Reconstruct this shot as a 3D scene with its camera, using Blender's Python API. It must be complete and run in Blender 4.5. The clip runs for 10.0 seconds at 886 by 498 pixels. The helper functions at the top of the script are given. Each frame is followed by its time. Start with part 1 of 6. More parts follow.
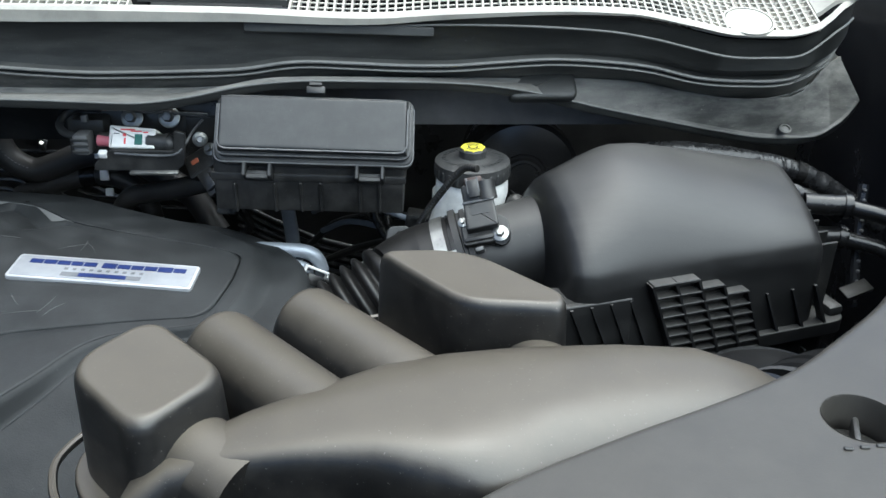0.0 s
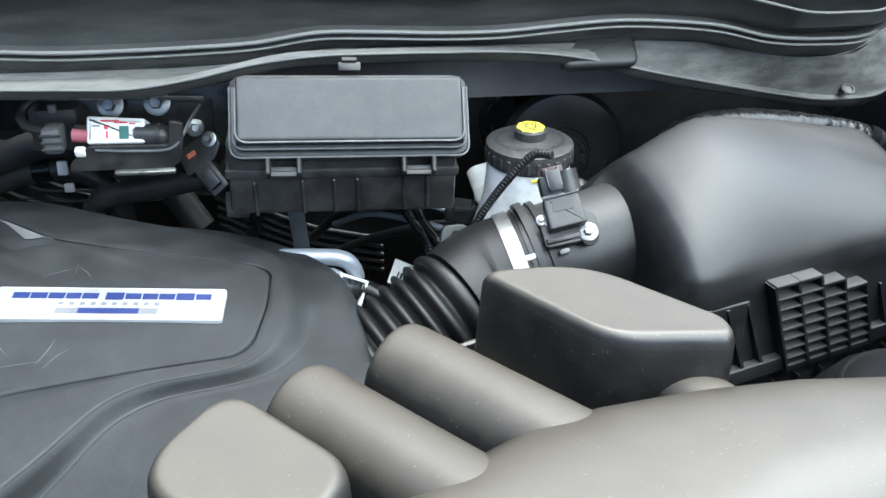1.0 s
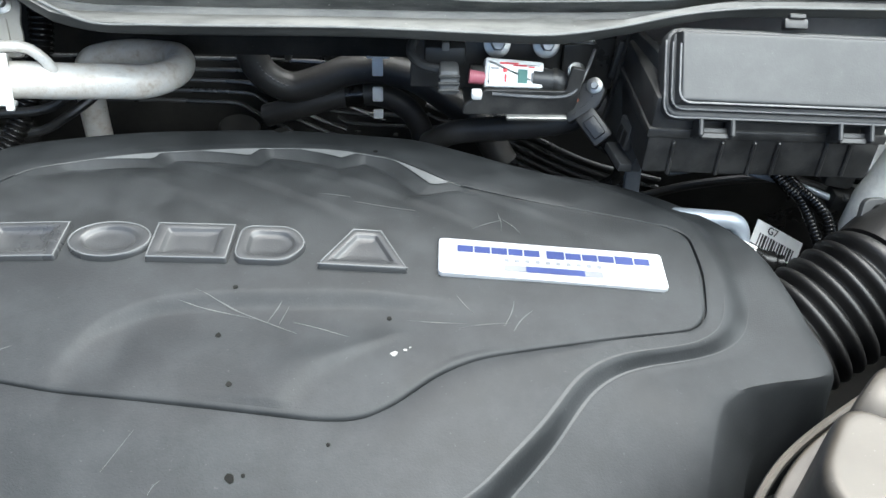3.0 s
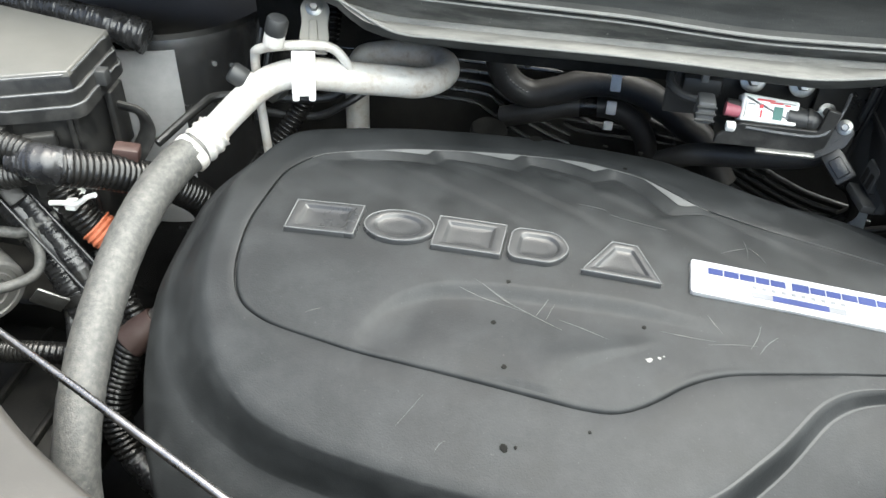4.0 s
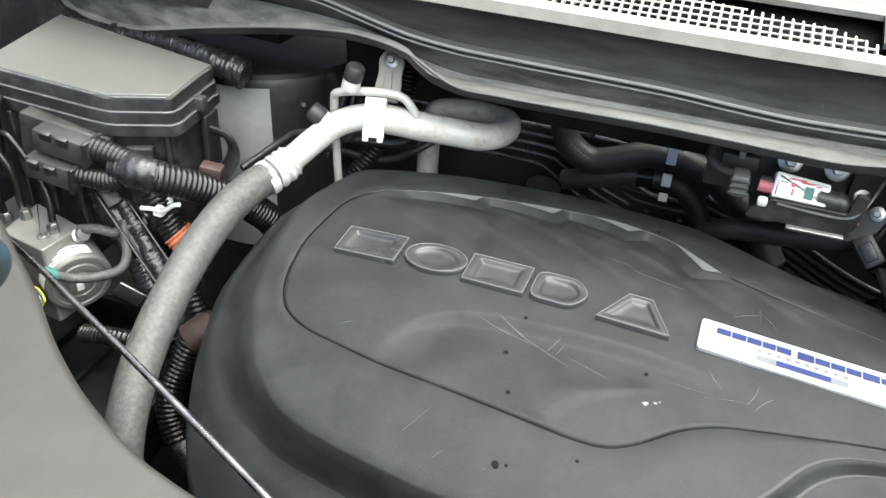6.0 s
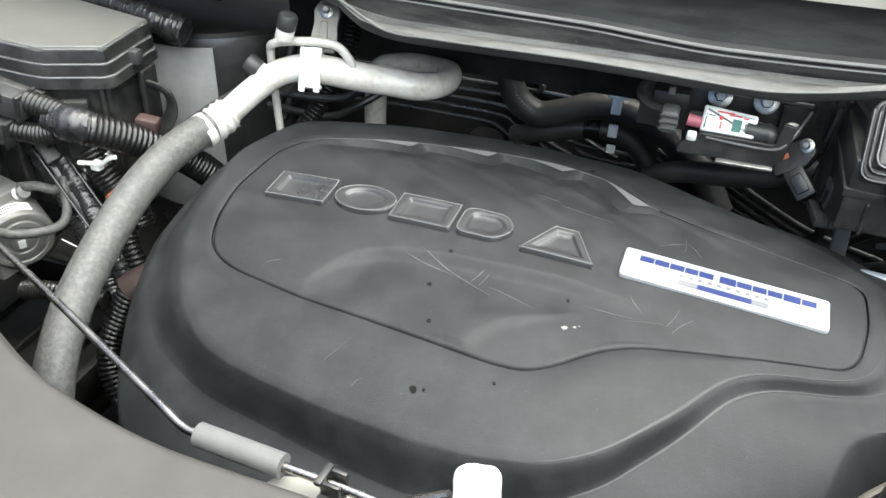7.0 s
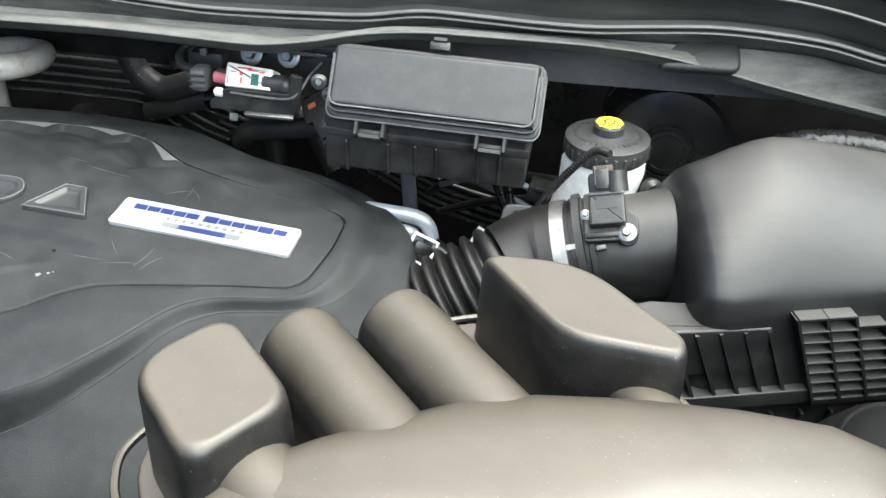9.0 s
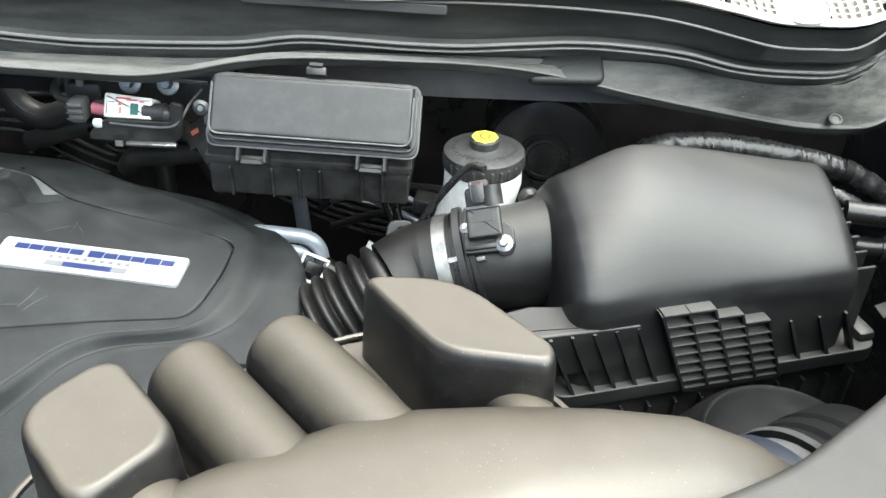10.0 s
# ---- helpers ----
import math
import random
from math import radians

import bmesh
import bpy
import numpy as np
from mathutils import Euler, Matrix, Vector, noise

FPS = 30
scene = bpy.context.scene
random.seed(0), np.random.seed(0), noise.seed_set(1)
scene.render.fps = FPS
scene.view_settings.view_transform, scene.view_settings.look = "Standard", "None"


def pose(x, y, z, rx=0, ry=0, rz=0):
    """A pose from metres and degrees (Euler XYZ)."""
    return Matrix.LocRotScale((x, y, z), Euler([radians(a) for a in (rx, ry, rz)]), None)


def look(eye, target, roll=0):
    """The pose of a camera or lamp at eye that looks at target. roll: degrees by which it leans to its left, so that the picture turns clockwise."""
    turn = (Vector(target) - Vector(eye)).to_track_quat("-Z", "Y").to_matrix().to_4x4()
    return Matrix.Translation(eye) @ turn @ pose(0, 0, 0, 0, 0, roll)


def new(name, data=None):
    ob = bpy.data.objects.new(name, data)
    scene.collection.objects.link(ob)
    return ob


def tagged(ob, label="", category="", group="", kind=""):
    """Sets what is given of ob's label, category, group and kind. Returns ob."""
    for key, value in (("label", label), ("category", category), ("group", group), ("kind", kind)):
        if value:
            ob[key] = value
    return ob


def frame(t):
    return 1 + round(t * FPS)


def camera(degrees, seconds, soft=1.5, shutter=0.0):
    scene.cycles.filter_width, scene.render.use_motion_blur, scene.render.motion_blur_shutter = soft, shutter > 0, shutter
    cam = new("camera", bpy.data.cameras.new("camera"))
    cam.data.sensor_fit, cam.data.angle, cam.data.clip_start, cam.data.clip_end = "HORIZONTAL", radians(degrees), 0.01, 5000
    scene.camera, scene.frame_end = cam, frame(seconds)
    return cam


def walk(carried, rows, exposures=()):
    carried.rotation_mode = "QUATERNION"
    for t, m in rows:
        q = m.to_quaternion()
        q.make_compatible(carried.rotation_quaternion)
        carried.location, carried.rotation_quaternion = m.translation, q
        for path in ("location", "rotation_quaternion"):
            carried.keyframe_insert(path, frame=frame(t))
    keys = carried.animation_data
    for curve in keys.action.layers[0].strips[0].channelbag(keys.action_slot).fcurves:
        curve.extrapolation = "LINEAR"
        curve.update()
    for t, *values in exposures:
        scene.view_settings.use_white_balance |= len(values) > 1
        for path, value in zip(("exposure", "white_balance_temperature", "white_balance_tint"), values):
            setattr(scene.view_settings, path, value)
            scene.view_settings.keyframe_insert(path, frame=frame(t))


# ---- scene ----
cam = camera(55.3, 10.0)
PATH = [
    (0, (-0.008, 0.016, 1.398), (0.029, 1.795, 0.485), 0.6),
    (0.2, (-0.0277, 0.0503, 1.3874), (0.0075, 1.8216, 0.4593), 0.22),
    (0.5, (-0.052, 0.083, 1.371), (0.005, 1.85, 0.435), -0.3),
    (0.7, (-0.0660, 0.1018, 1.3654), (0.0686, 1.8592, 0.4202), -0.11),
    (1, (-0.101, 0.122, 1.383), (0.131, 1.831, 0.37), 0.8),
    (1.2, (-0.1321, 0.1345, 1.3825), (0.1292, 1.8094, 0.3212), 1.30),
    (1.5, (-0.167, 0.145, 1.385), (0.091, 1.787, 0.273), 1.1),
    (2, (-0.22, 0.164, 1.387), (0.053, 1.764, 0.219), 2.0),
    (2.5, (-0.263, 0.174, 1.396), (-0.037, 1.756, 0.193), 2.7),
    (3, (-0.314, 0.172, 1.401), (-0.238, 1.763, 0.191), 2.0),
    (3.2, (-0.332, 0.168, 1.403), (-0.336, 1.757, 0.187), 1.7),
    (4.3, (-0.395, 0.113, 1.454), (-0.699, 1.641, 0.199), 2.1),
    (4.5, (-0.395, 0.102, 1.455), (-0.75, 1.643, 0.231), 2.3),
    (5, (-0.382, 0.088, 1.462), (-0.827, 1.652, 0.297), 2.6),
    (5.2, (-0.376, 0.088, 1.465), (-0.846, 1.658, 0.319), 2.6),
    (6.5, (-0.307, 0.088, 1.437), (-0.797, 1.672, 0.319), 3.4),
    (7, (-0.277, 0.081, 1.422), (-0.765, 1.662, 0.3), 2.0),
    (7.2, (-0.2502, 0.0786, 1.4249), (-0.7486, 1.6459, 0.2869), 0.53),
    (7.5, (-0.217, 0.076, 1.417), (-0.56, 1.696, 0.295), 1.7),
    (7.7, (-0.1721, 0.0768, 1.4221), (-0.4862, 1.6983, 0.2944), 1.24),
    (8, (-0.122, 0.078, 1.415), (-0.378, 1.717, 0.298), 2.0),
    (8.5, (-0.046, 0.08, 1.418), (-0.299, 1.719, 0.3), 1.9),
    (9, (0.003, 0.093, 1.421), (-0.268, 1.727, 0.3), 1.2),
    (9.5, (0.027, 0.097, 1.425), (-0.179, 1.74, 0.303), 0.8),
    (10, (0.023, 0.087, 1.443), (-0.048, 1.74, 0.32), 1.5),
]
EXPOSURE = [(0.0, 1.24, 5750, 0), (0.45, 1.85, 5650, 0), (0.9, 1.97, 5650, 1), (2.5, 2.20, 5800, 2), (4.5, 2.15, 6400, 2), (6.5, 1.96, 6300, 2), (8.0, 2.25, 6350, 1), (8.5, 2.02, 6250, 1), (9.0, 2.05, 6250, 1), (10.0, 2.08, 6250, 0)]
walk(cam, [(t, look(eye, target, roll)) for t, eye, target, roll in PATH], EXPOSURE)

# ---- light ----
world = bpy.data.worlds.new("sky")
scene.world = world
world.use_nodes = True
wn = world.node_tree
wn.nodes.clear()
sky = wn.nodes.new("ShaderNodeTexSky")
sky.sky_type = "NISHITA"
sky.sun_disc = False
sky.sun_elevation, sky.sun_rotation = radians(78), radians(18)
sky.air_density, sky.dust_density, sky.ozone_density = 0.6, 4.0, 0.5
bg = wn.nodes.new("ShaderNodeBackground")
bg.inputs["Strength"].default_value = 0.12
wo = wn.nodes.new("ShaderNodeOutputWorld")
wn.links.new(sky.outputs[0], bg.inputs[0])
wn.links.new(bg.outputs[0], wo.inputs[0])
sun = new("sun", bpy.data.lights.new("sun", "SUN"))
sun.data.energy, sun.data.angle, sun.data.color = 3.5, radians(90), (1.0, 0.97, 0.92)
sun.matrix_world = look((0.90, -0.20, 2.60), (0.0, 0.35, 1.1))


# ---- materials ----
def surface(name, base, rough=0.5, metal=0.0, dust=(0.3, 0.28, 0.24), dusty=0.15, grain=900.0, bump=0.15,
            vary=0.25, spots=14.0, spec=0.5, stretch=(1, 1, 1), tint=(1, 1, 1), toplit_dust=0.0, specks=0.0, lies=0.50):
    """A worn engine-bay surface: base colour, dust in cloudy patches, specks, fine grain."""
    m = bpy.data.materials.new(name)
    m.use_nodes = True
    nt = m.node_tree
    p = nt.nodes["Principled BSDF"]
    tc = nt.nodes.new("ShaderNodeTexCoord")

    mp = nt.nodes.new("ShaderNodeMapping")
    mp.inputs["Scale"].default_value = stretch
    nt.links.new(tc.outputs["Object"], mp.inputs["Vector"])

    def noise_tex(scale, detail, rough_=0.6, drawn=False):
        n = nt.nodes.new("ShaderNodeTexNoise")
        n.inputs["Scale"].default_value, n.inputs["Detail"].default_value = scale, detail
        n.inputs["Roughness"].default_value = rough_
        nt.links.new(mp.outputs[0] if drawn else tc.outputs["Object"], n.inputs["Vector"])
        return n.outputs["Fac"]

    def ramp(src, a, b, lo, hi):
        r = nt.nodes.new("ShaderNodeMapRange")
        r.inputs[1].default_value, r.inputs[2].default_value = a, b
        r.inputs[3].default_value, r.inputs[4].default_value = lo, hi
        nt.links.new(src, r.inputs[0])
        return r.outputs[0]

    def mix(fac, a, b):
        x = nt.nodes.new("ShaderNodeMix")
        x.data_type = "RGBA"
        nt.links.new(fac, x.inputs[0])
        for sock, v in ((x.inputs[6], a), (x.inputs[7], b)):
            if isinstance(v, tuple):
                sock.default_value = (*v, 1)
            else:
                nt.links.new(v, sock)
        return x.outputs[2]

    cloud = noise_tex(spots, 7, 0.68, True)
    fine = noise_tex(grain, 2)
    speck = noise_tex(520, 1)
    col = mix(ramp(cloud, 0.3, 0.7, 0.0, 1.0), tuple(c * (1 - vary) for c in base), tuple(c * (1 + vary) for c in base))
    col = mix(ramp(cloud, 0.42, 0.75, 0.0, dusty), col, dust)
    col = mix(ramp(speck, 0.73, 0.80, 0.0, min(1.0, dusty * 2)), col, dust)
    if toplit_dust:   # dust on what faces up, which also paints in the light from above
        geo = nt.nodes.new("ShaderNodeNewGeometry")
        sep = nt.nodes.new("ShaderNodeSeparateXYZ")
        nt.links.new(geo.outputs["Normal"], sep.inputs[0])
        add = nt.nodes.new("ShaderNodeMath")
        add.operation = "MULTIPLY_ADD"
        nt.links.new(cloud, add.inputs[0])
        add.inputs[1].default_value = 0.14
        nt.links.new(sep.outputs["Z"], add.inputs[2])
        col = mix(ramp(add.outputs[0], lies, 1.08, 0.0, toplit_dust), col, dust)
    if specks:   # pale crumbs of grit
        col = mix(ramp(noise_tex(900, 0), 0.80, 0.83, 0.0, specks), col, (0.30, 0.28, 0.25))
    nt.links.new(col, p.inputs["Base Color"])
    broad = noise_tex(spots * 0.22, 3, 0.55)
    both = nt.nodes.new("ShaderNodeMath")
    nt.links.new(ramp(cloud, 0.3, 0.7, max(0.03, rough - 0.28 * vary), min(1, rough + 0.4 * vary)), both.inputs[0])
    nt.links.new(ramp(broad, 0.3, 0.7, -0.04, 0.05), both.inputs[1])
    nt.links.new(both.outputs[0], p.inputs["Roughness"])
    p.inputs["Metallic"].default_value = metal
    p.inputs["Specular IOR Level"].default_value = spec
    p.inputs["Specular Tint"].default_value = (*tint, 1)
    b = nt.nodes.new("ShaderNodeBump")
    b.inputs["Strength"].default_value, b.inputs["Distance"].default_value = bump, 0.0006
    nt.links.new(fine, b.inputs["Height"])
    nt.links.new(b.outputs[0], p.inputs["Normal"])
    return m


COVER = surface("cover_plastic", (0.0140, 0.0153, 0.0161), 0.53, dusty=0.10, dust=(0.11, 0.115, 0.118), bump=0.22, spots=34, vary=0.18, spec=0.29)
# dust on the tops is raised to stand in for their light
RESON = surface("resonator_plastic", (0.0085, 0.0084, 0.0084), 0.36, dusty=0.06, dust=(0.138, 0.119, 0.092), spots=60, vary=0.16, bump=0.07, spec=0.55, toplit_dust=0.62, specks=0.25)
MARKM = surface("rubbed_plastic", (0.030, 0.031, 0.032), 0.30, dusty=0.03, spots=40, bump=0.15, vary=0.1)
SCRATCH = surface("pale_scratch", (0.050, 0.053, 0.055), 0.6, dusty=0.3, spots=90)
BLACK = surface("black_plastic", (0.0130, 0.0132, 0.0133), 0.36, dusty=0.13, dust=(0.18, 0.172, 0.155), spots=60, bump=0.25, toplit_dust=0.12)
FUSE = surface("fuse_plastic", (0.0235, 0.0245, 0.025), 0.48, dusty=0.10, dust=(0.15, 0.15, 0.14), spots=70, vary=0.14, bump=0.12)
# tops go pale and fronts black to paint in the overhead light
AIRBOX = surface("airbox_plastic", (0.0090, 0.0093, 0.0097), 0.42, dusty=0.05, dust=(0.135, 0.130, 0.122), spots=16, stretch=(0.6, 2.6, 2.6), bump=0.12, spec=0.46, toplit_dust=0.36, lies=0.82)
SHROUD = surface("shroud_plastic", (0.052, 0.0485, 0.043), 0.38, dusty=0.025, spots=40, vary=0.06, bump=0.12)
RLID = surface("dusty_lit_lid_plastic", (0.10, 0.098, 0.09), 0.34, dusty=0.05, dust=(0.28, 0.27, 0.25), spots=60, vary=0.06, bump=0.15)
# pale plastic for the painted-on sheen of facets and block edges
FACET = surface("sheen_facet_plastic", (0.10, 0.103, 0.103), 0.45, dusty=0.3, dust=(0.03, 0.03, 0.03), spots=70, bump=0.3)
BEAMM = surface("beam_paint", (0.15, 0.147, 0.15), 0.40, dusty=0.06, spots=20, bump=0.08)
CAPM = surface("dusty_cap_plastic", (0.026, 0.0265, 0.0265), 0.5, dusty=0.35, dust=(0.10, 0.10, 0.097), spots=260, bump=0.6)
PLUGM = surface("grey_plug_plastic", (0.11, 0.112, 0.113), 0.5, dusty=0.15)
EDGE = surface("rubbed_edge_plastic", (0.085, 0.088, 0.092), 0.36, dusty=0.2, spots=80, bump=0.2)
RINGM = surface("bluish_rubber", (0.014, 0.018, 0.027), 0.5, dusty=0.06)
# near-black that paints the shade inside openings
VOID = surface("shade_black", (0.005, 0.005, 0.005), 0.9, dusty=0.02, spec=0.1)
CREASE = surface("pale_crease_plastic", (0.024, 0.0255, 0.0265), 0.44, dusty=0.05, dust=(0.05, 0.052, 0.054), spots=120, bump=0.2, spec=0.35)
RUBBER = surface("black_rubber", (0.007, 0.0069, 0.0068), 0.24, dusty=0.05, bump=0.2, spec=0.4)
TAPE = surface("shiny_black_tape", (0.014, 0.014, 0.015), 0.27, dusty=0.06, dust=(0.22, 0.22, 0.21), spots=90, bump=0.3, spec=0.6)
HOSEM = surface("matt_black_hose", (0.026, 0.0255, 0.025), 0.45, dusty=0.08, bump=0.25, spec=0.45)
BELLOWS = surface("bellows_rubber", (0.0075, 0.0072, 0.007), 0.42, dusty=0.06, dust=(0.10, 0.09, 0.075), bump=0.25, spec=0.4)
RIBM = surface("pressed_rib_paint", (0.030, 0.031, 0.032), 0.24, dusty=0.05, bump=0.1, spec=0.8)
OLDRUB = surface("dusty_hose", (0.058, 0.058, 0.056), 0.55, dusty=0.5, dust=(0.165, 0.158, 0.140), spots=260, bump=0.55)
COWLM = surface("cowl_plastic", (0.025, 0.0262, 0.025), 0.48, dusty=0.13, dust=(0.20, 0.20, 0.18), spots=24, stretch=(0.5, 2.0, 3.0), bump=0.3)
# up-facing parts lightened to paint in the light they catch
LIPM = surface("cowl_lip_plastic", (0.080, 0.080, 0.074), 0.48, dusty=0.6, dust=(0.26, 0.25, 0.225), spots=34, stretch=(0.5, 2.4, 2.4), bump=0.4, toplit_dust=0.30, vary=0.4)
WORNLIT = surface("worn_lit_plastic", (0.17, 0.17, 0.16), 0.42, dusty=0.4, dust=(0.07, 0.07, 0.065), spots=45, bump=0.3)
GRILLEM = surface("cowl_grille_plastic", (0.40, 0.385, 0.34), 0.45, dusty=0.2, dust=(0.25, 0.22, 0.17), spots=25, bump=0.2)
DARK = surface("painted_dark_metal", (0.018, 0.0178, 0.0172), 0.33, dusty=0.08, bump=0.1)
# near-black finish shared by several parts of the bay
NEARBLACK = surface("near_black_coat", (0.0075, 0.0074, 0.0071), 0.5, dusty=0.06, spots=30, bump=0.3, spec=0.3)
SHEET = surface("body_paint", (0.014, 0.015, 0.018), 0.20, dusty=0.06, bump=0.03)
ALU = surface("aluminium", (0.62, 0.61, 0.58), 0.42, metal=0.15, dusty=0.9, dust=(0.24, 0.18, 0.12), spots=95, bump=0.45)
STEEL = surface("zinc_steel", (0.34, 0.34, 0.325), 0.35, metal=0.9, dusty=0.15, spots=120)
ROD = surface("rod_steel", (0.46, 0.43, 0.39), 0.26, metal=1.0, dusty=0.03, spots=60)
TOWER = surface("gloss_paint", (0.18, 0.18, 0.18), 0.24, metal=0.9, dusty=0.03, spots=12, bump=0.02, vary=0.1, spec=0.6)
TAN = surface("dusty_painted_metal", (0.24, 0.23, 0.205), 0.55, dusty=0.2)
WHITE = surface("white_plastic", (0.78, 0.78, 0.76), 0.45, dusty=0.1, dust=(0.6, 0.57, 0.5))
MILK = surface("milky_plastic", (0.80, 0.81, 0.79), 0.4, dusty=0.15, dust=(0.55, 0.53, 0.46), spots=50)
FOAM = surface("grey_foam", (0.085, 0.085, 0.086), 0.7, dusty=0.12)
YELLOW = surface("yellow_print", (0.75, 0.66, 0.05), 0.5, dusty=0.08)
BADGE = surface("badge_silver", (0.46, 0.47, 0.49), 0.36, metal=0.4, dusty=0.08)
PLATE = surface("badge_plate", (0.30, 0.31, 0.33), 0.38, metal=0.3, dusty=0.06)
BLUE = surface("badge_blue", (0.008, 0.020, 0.10), 0.4, dusty=0.03)
GREY = surface("badge_grey", (0.13, 0.135, 0.145), 0.4, dusty=0.05)
RED = surface("red_print", (0.62, 0.05, 0.06), 0.5, dusty=0.05)
GREEN = surface("green_print", (0.02, 0.12, 0.10), 0.5, dusty=0.05)
ORANGE = surface("orange_tape", (0.50, 0.13, 0.055), 0.5, dusty=0.25)
BROWN = surface("brown_connector", (0.040, 0.021, 0.018), 0.5, dusty=0.1)
BLUECAP = surface("blue_cap", (0.03, 0.36, 0.62), 0.35, dusty=0.15, dust=(0.35, 0.55, 0.6), spots=60)
BLUEPIPE = surface("blue_grey_pipe", (0.28, 0.31, 0.35), 0.4, metal=0.4, dusty=0.15)
GREENTIP = surface("green_tape", (0.015, 0.13, 0.105), 0.5, dusty=0.1)
LITSIDE = surface("lit_tower_side", (0.42, 0.42, 0.42), 0.40, metal=0.3, dusty=0.05, spots=20, bump=0.03)
ELBOWM = surface("dull_elbow_rubber", (0.0065, 0.0065, 0.0065), 0.6, dusty=0.05, dust=(0.08, 0.08, 0.075), spots=40, bump=0.3, spec=0.16)
DRUM = surface("booster_paint", (0.008, 0.008, 0.0085), 0.24, dusty=0.03, bump=0.03)
FOIL = surface("crinkled_foil_wrap", (0.014, 0.014, 0.0145), 0.26, dusty=0.05, dust=(0.24, 0.24, 0.23), spots=90, bump=0.3, spec=0.5)
GROUND = surface("asphalt", (0.05, 0.05, 0.05), 0.9, dusty=0.2, grain=120, spots=4)


# ---- mesh helpers ----
def V(*a):
    return Vector(a)


def finish(name, bm, mat, smooth=35):
    me = bpy.data.meshes.new(name)
    bmesh.ops.recalc_face_normals(bm, faces=bm.faces)
    bm.to_mesh(me)
    bm.free()
    for poly in me.polygons:
        poly.use_smooth = True
    me.set_sharp_from_angle(angle=radians(smooth))
    me.materials.append(mat)
    return me


def thing(name, base, label, category, group="", kind=""):
    ob = new(name)
    ob.empty_display_size = 0.02
    ob.location = base
    tagged(ob, label, category, group, kind)
    return ob


def part(name, bm, mat, parent, label="", smooth=35):
    """Links a bmesh in world coordinates as one mesh under a thing or a part."""
    ob = new(name, finish(name, bm, mat, smooth))
    if parent is not None:
        ob.parent = parent
        if parent.parent is None:
            ob.matrix_parent_inverse = Matrix.Translation(parent.location).inverted()
    if label:
        ob["label"] = label
    return ob


def solo(name, bm, mat, label, category, group="", kind="", smooth=35):
    ob = new(name, finish(name, bm, mat, smooth))
    return tagged(ob, label, category, group, kind)


def loft(rings, cap0=True, cap1=True, closed=True):
    """Skin through rings of equal count."""
    bm = bmesh.new()
    rows = [[bm.verts.new(p) for p in r] for r in rings]
    n = len(rows[0])
    for a, b in zip(rows, rows[1:]):
        for i in range(n if closed else n - 1):
            j = (i + 1) % n
            bm.faces.new((a[i], a[j], b[j], b[i]))
    if closed and cap0:
        bm.faces.new(rows[0][::-1])
    if closed and cap1:
        bm.faces.new(rows[-1])
    return bm


def rounded(poly, r, n=5):
    """Polygon (2D) with its corners rounded; r is one radius or one for each corner."""
    out, k = [], len(poly)
    for i in range(k):
        p, a, b = Vector(poly[i]), Vector(poly[i - 1]), Vector(poly[(i + 1) % k])
        ri = r[i] if isinstance(r, (list, tuple)) else r
        da, db = (a - p), (b - p)
        ri = min(ri, da.length * 0.48, db.length * 0.48)
        s, e = p + da.normalized() * ri, p + db.normalized() * ri
        for j in range(n + 1):
            t = j / n
            q = s * (1 - t) ** 2 + p * 2 * t * (1 - t) + e * t * t
            out.append((q.x, q.y))
    return out


def inset(poly, d):
    """Moves an outline inwards by d (outwards if negative)."""
    k = len(poly)
    area = sum(poly[i - 1][0] * poly[i][1] - poly[i][0] * poly[i - 1][1] for i in range(k))
    sg = 1 if area > 0 else -1
    out = []
    for i in range(k):
        p, a, b = Vector(poly[i]), Vector(poly[i - 1]), Vector(poly[(i + 1) % k])
        t = (p - a).normalized() + (b - p).normalized()
        if t.length < 1e-6:
            t = b - a
        t.normalize()
        nrm = Vector((-t.y, t.x)) * sg
        e = (b - p).normalized()
        nrm *= min(1.8, 1 / max(0.3, abs(Vector((-e.y, e.x)).dot(nrm))))
        out.append((p.x + nrm.x * d, p.y + nrm.y * d))
    return out


def prism(poly, z0, z1, m=Matrix(), top_r=0.0, n=4, draft=0.0):
    """Outline from z0 to z1 with a rounded upper edge, moved by m."""
    lv = [(0.0, z0)]
    h = z1 - z0
    for j in range(n + 1 if top_r else 1):
        a = radians(90) * j / n if top_r else 0
        if top_r:
            lv.append((draft * h + top_r * (1 - math.cos(a)), z1 - top_r + top_r * math.sin(a)))
        else:
            lv.append((draft * h, z1))
    if top_r:
        lv.append((lv[-1][0] + min(0.0012, top_r * 0.5), z1))
    return loft([[m @ V(x, y, z) for x, y in inset(poly, d)] for d, z in lv])


def block(sx, sy, sz, m=Matrix(), r=0.002, seg=2):
    """Bevelled box centred on m."""
    bm = bmesh.new()
    bmesh.ops.create_cube(bm, size=1.0)
    for v in bm.verts:
        v.co = V(v.co.x * sx, v.co.y * sy, v.co.z * sz)
    if r:
        bmesh.ops.bevel(bm, geom=bm.edges[:], offset=min(r, 0.45 * min(sx, sy, sz)), segments=seg, profile=0.5, affect="EDGES")
    bmesh.ops.transform(bm, matrix=m, verts=bm.verts)
    return bm


def join(*bms):
    out = bmesh.new()
    for b in bms:
        me = bpy.data.meshes.new("tmp")
        b.to_mesh(me)
        b.free()
        out.from_mesh(me)
        bpy.data.meshes.remove(me)
    return out


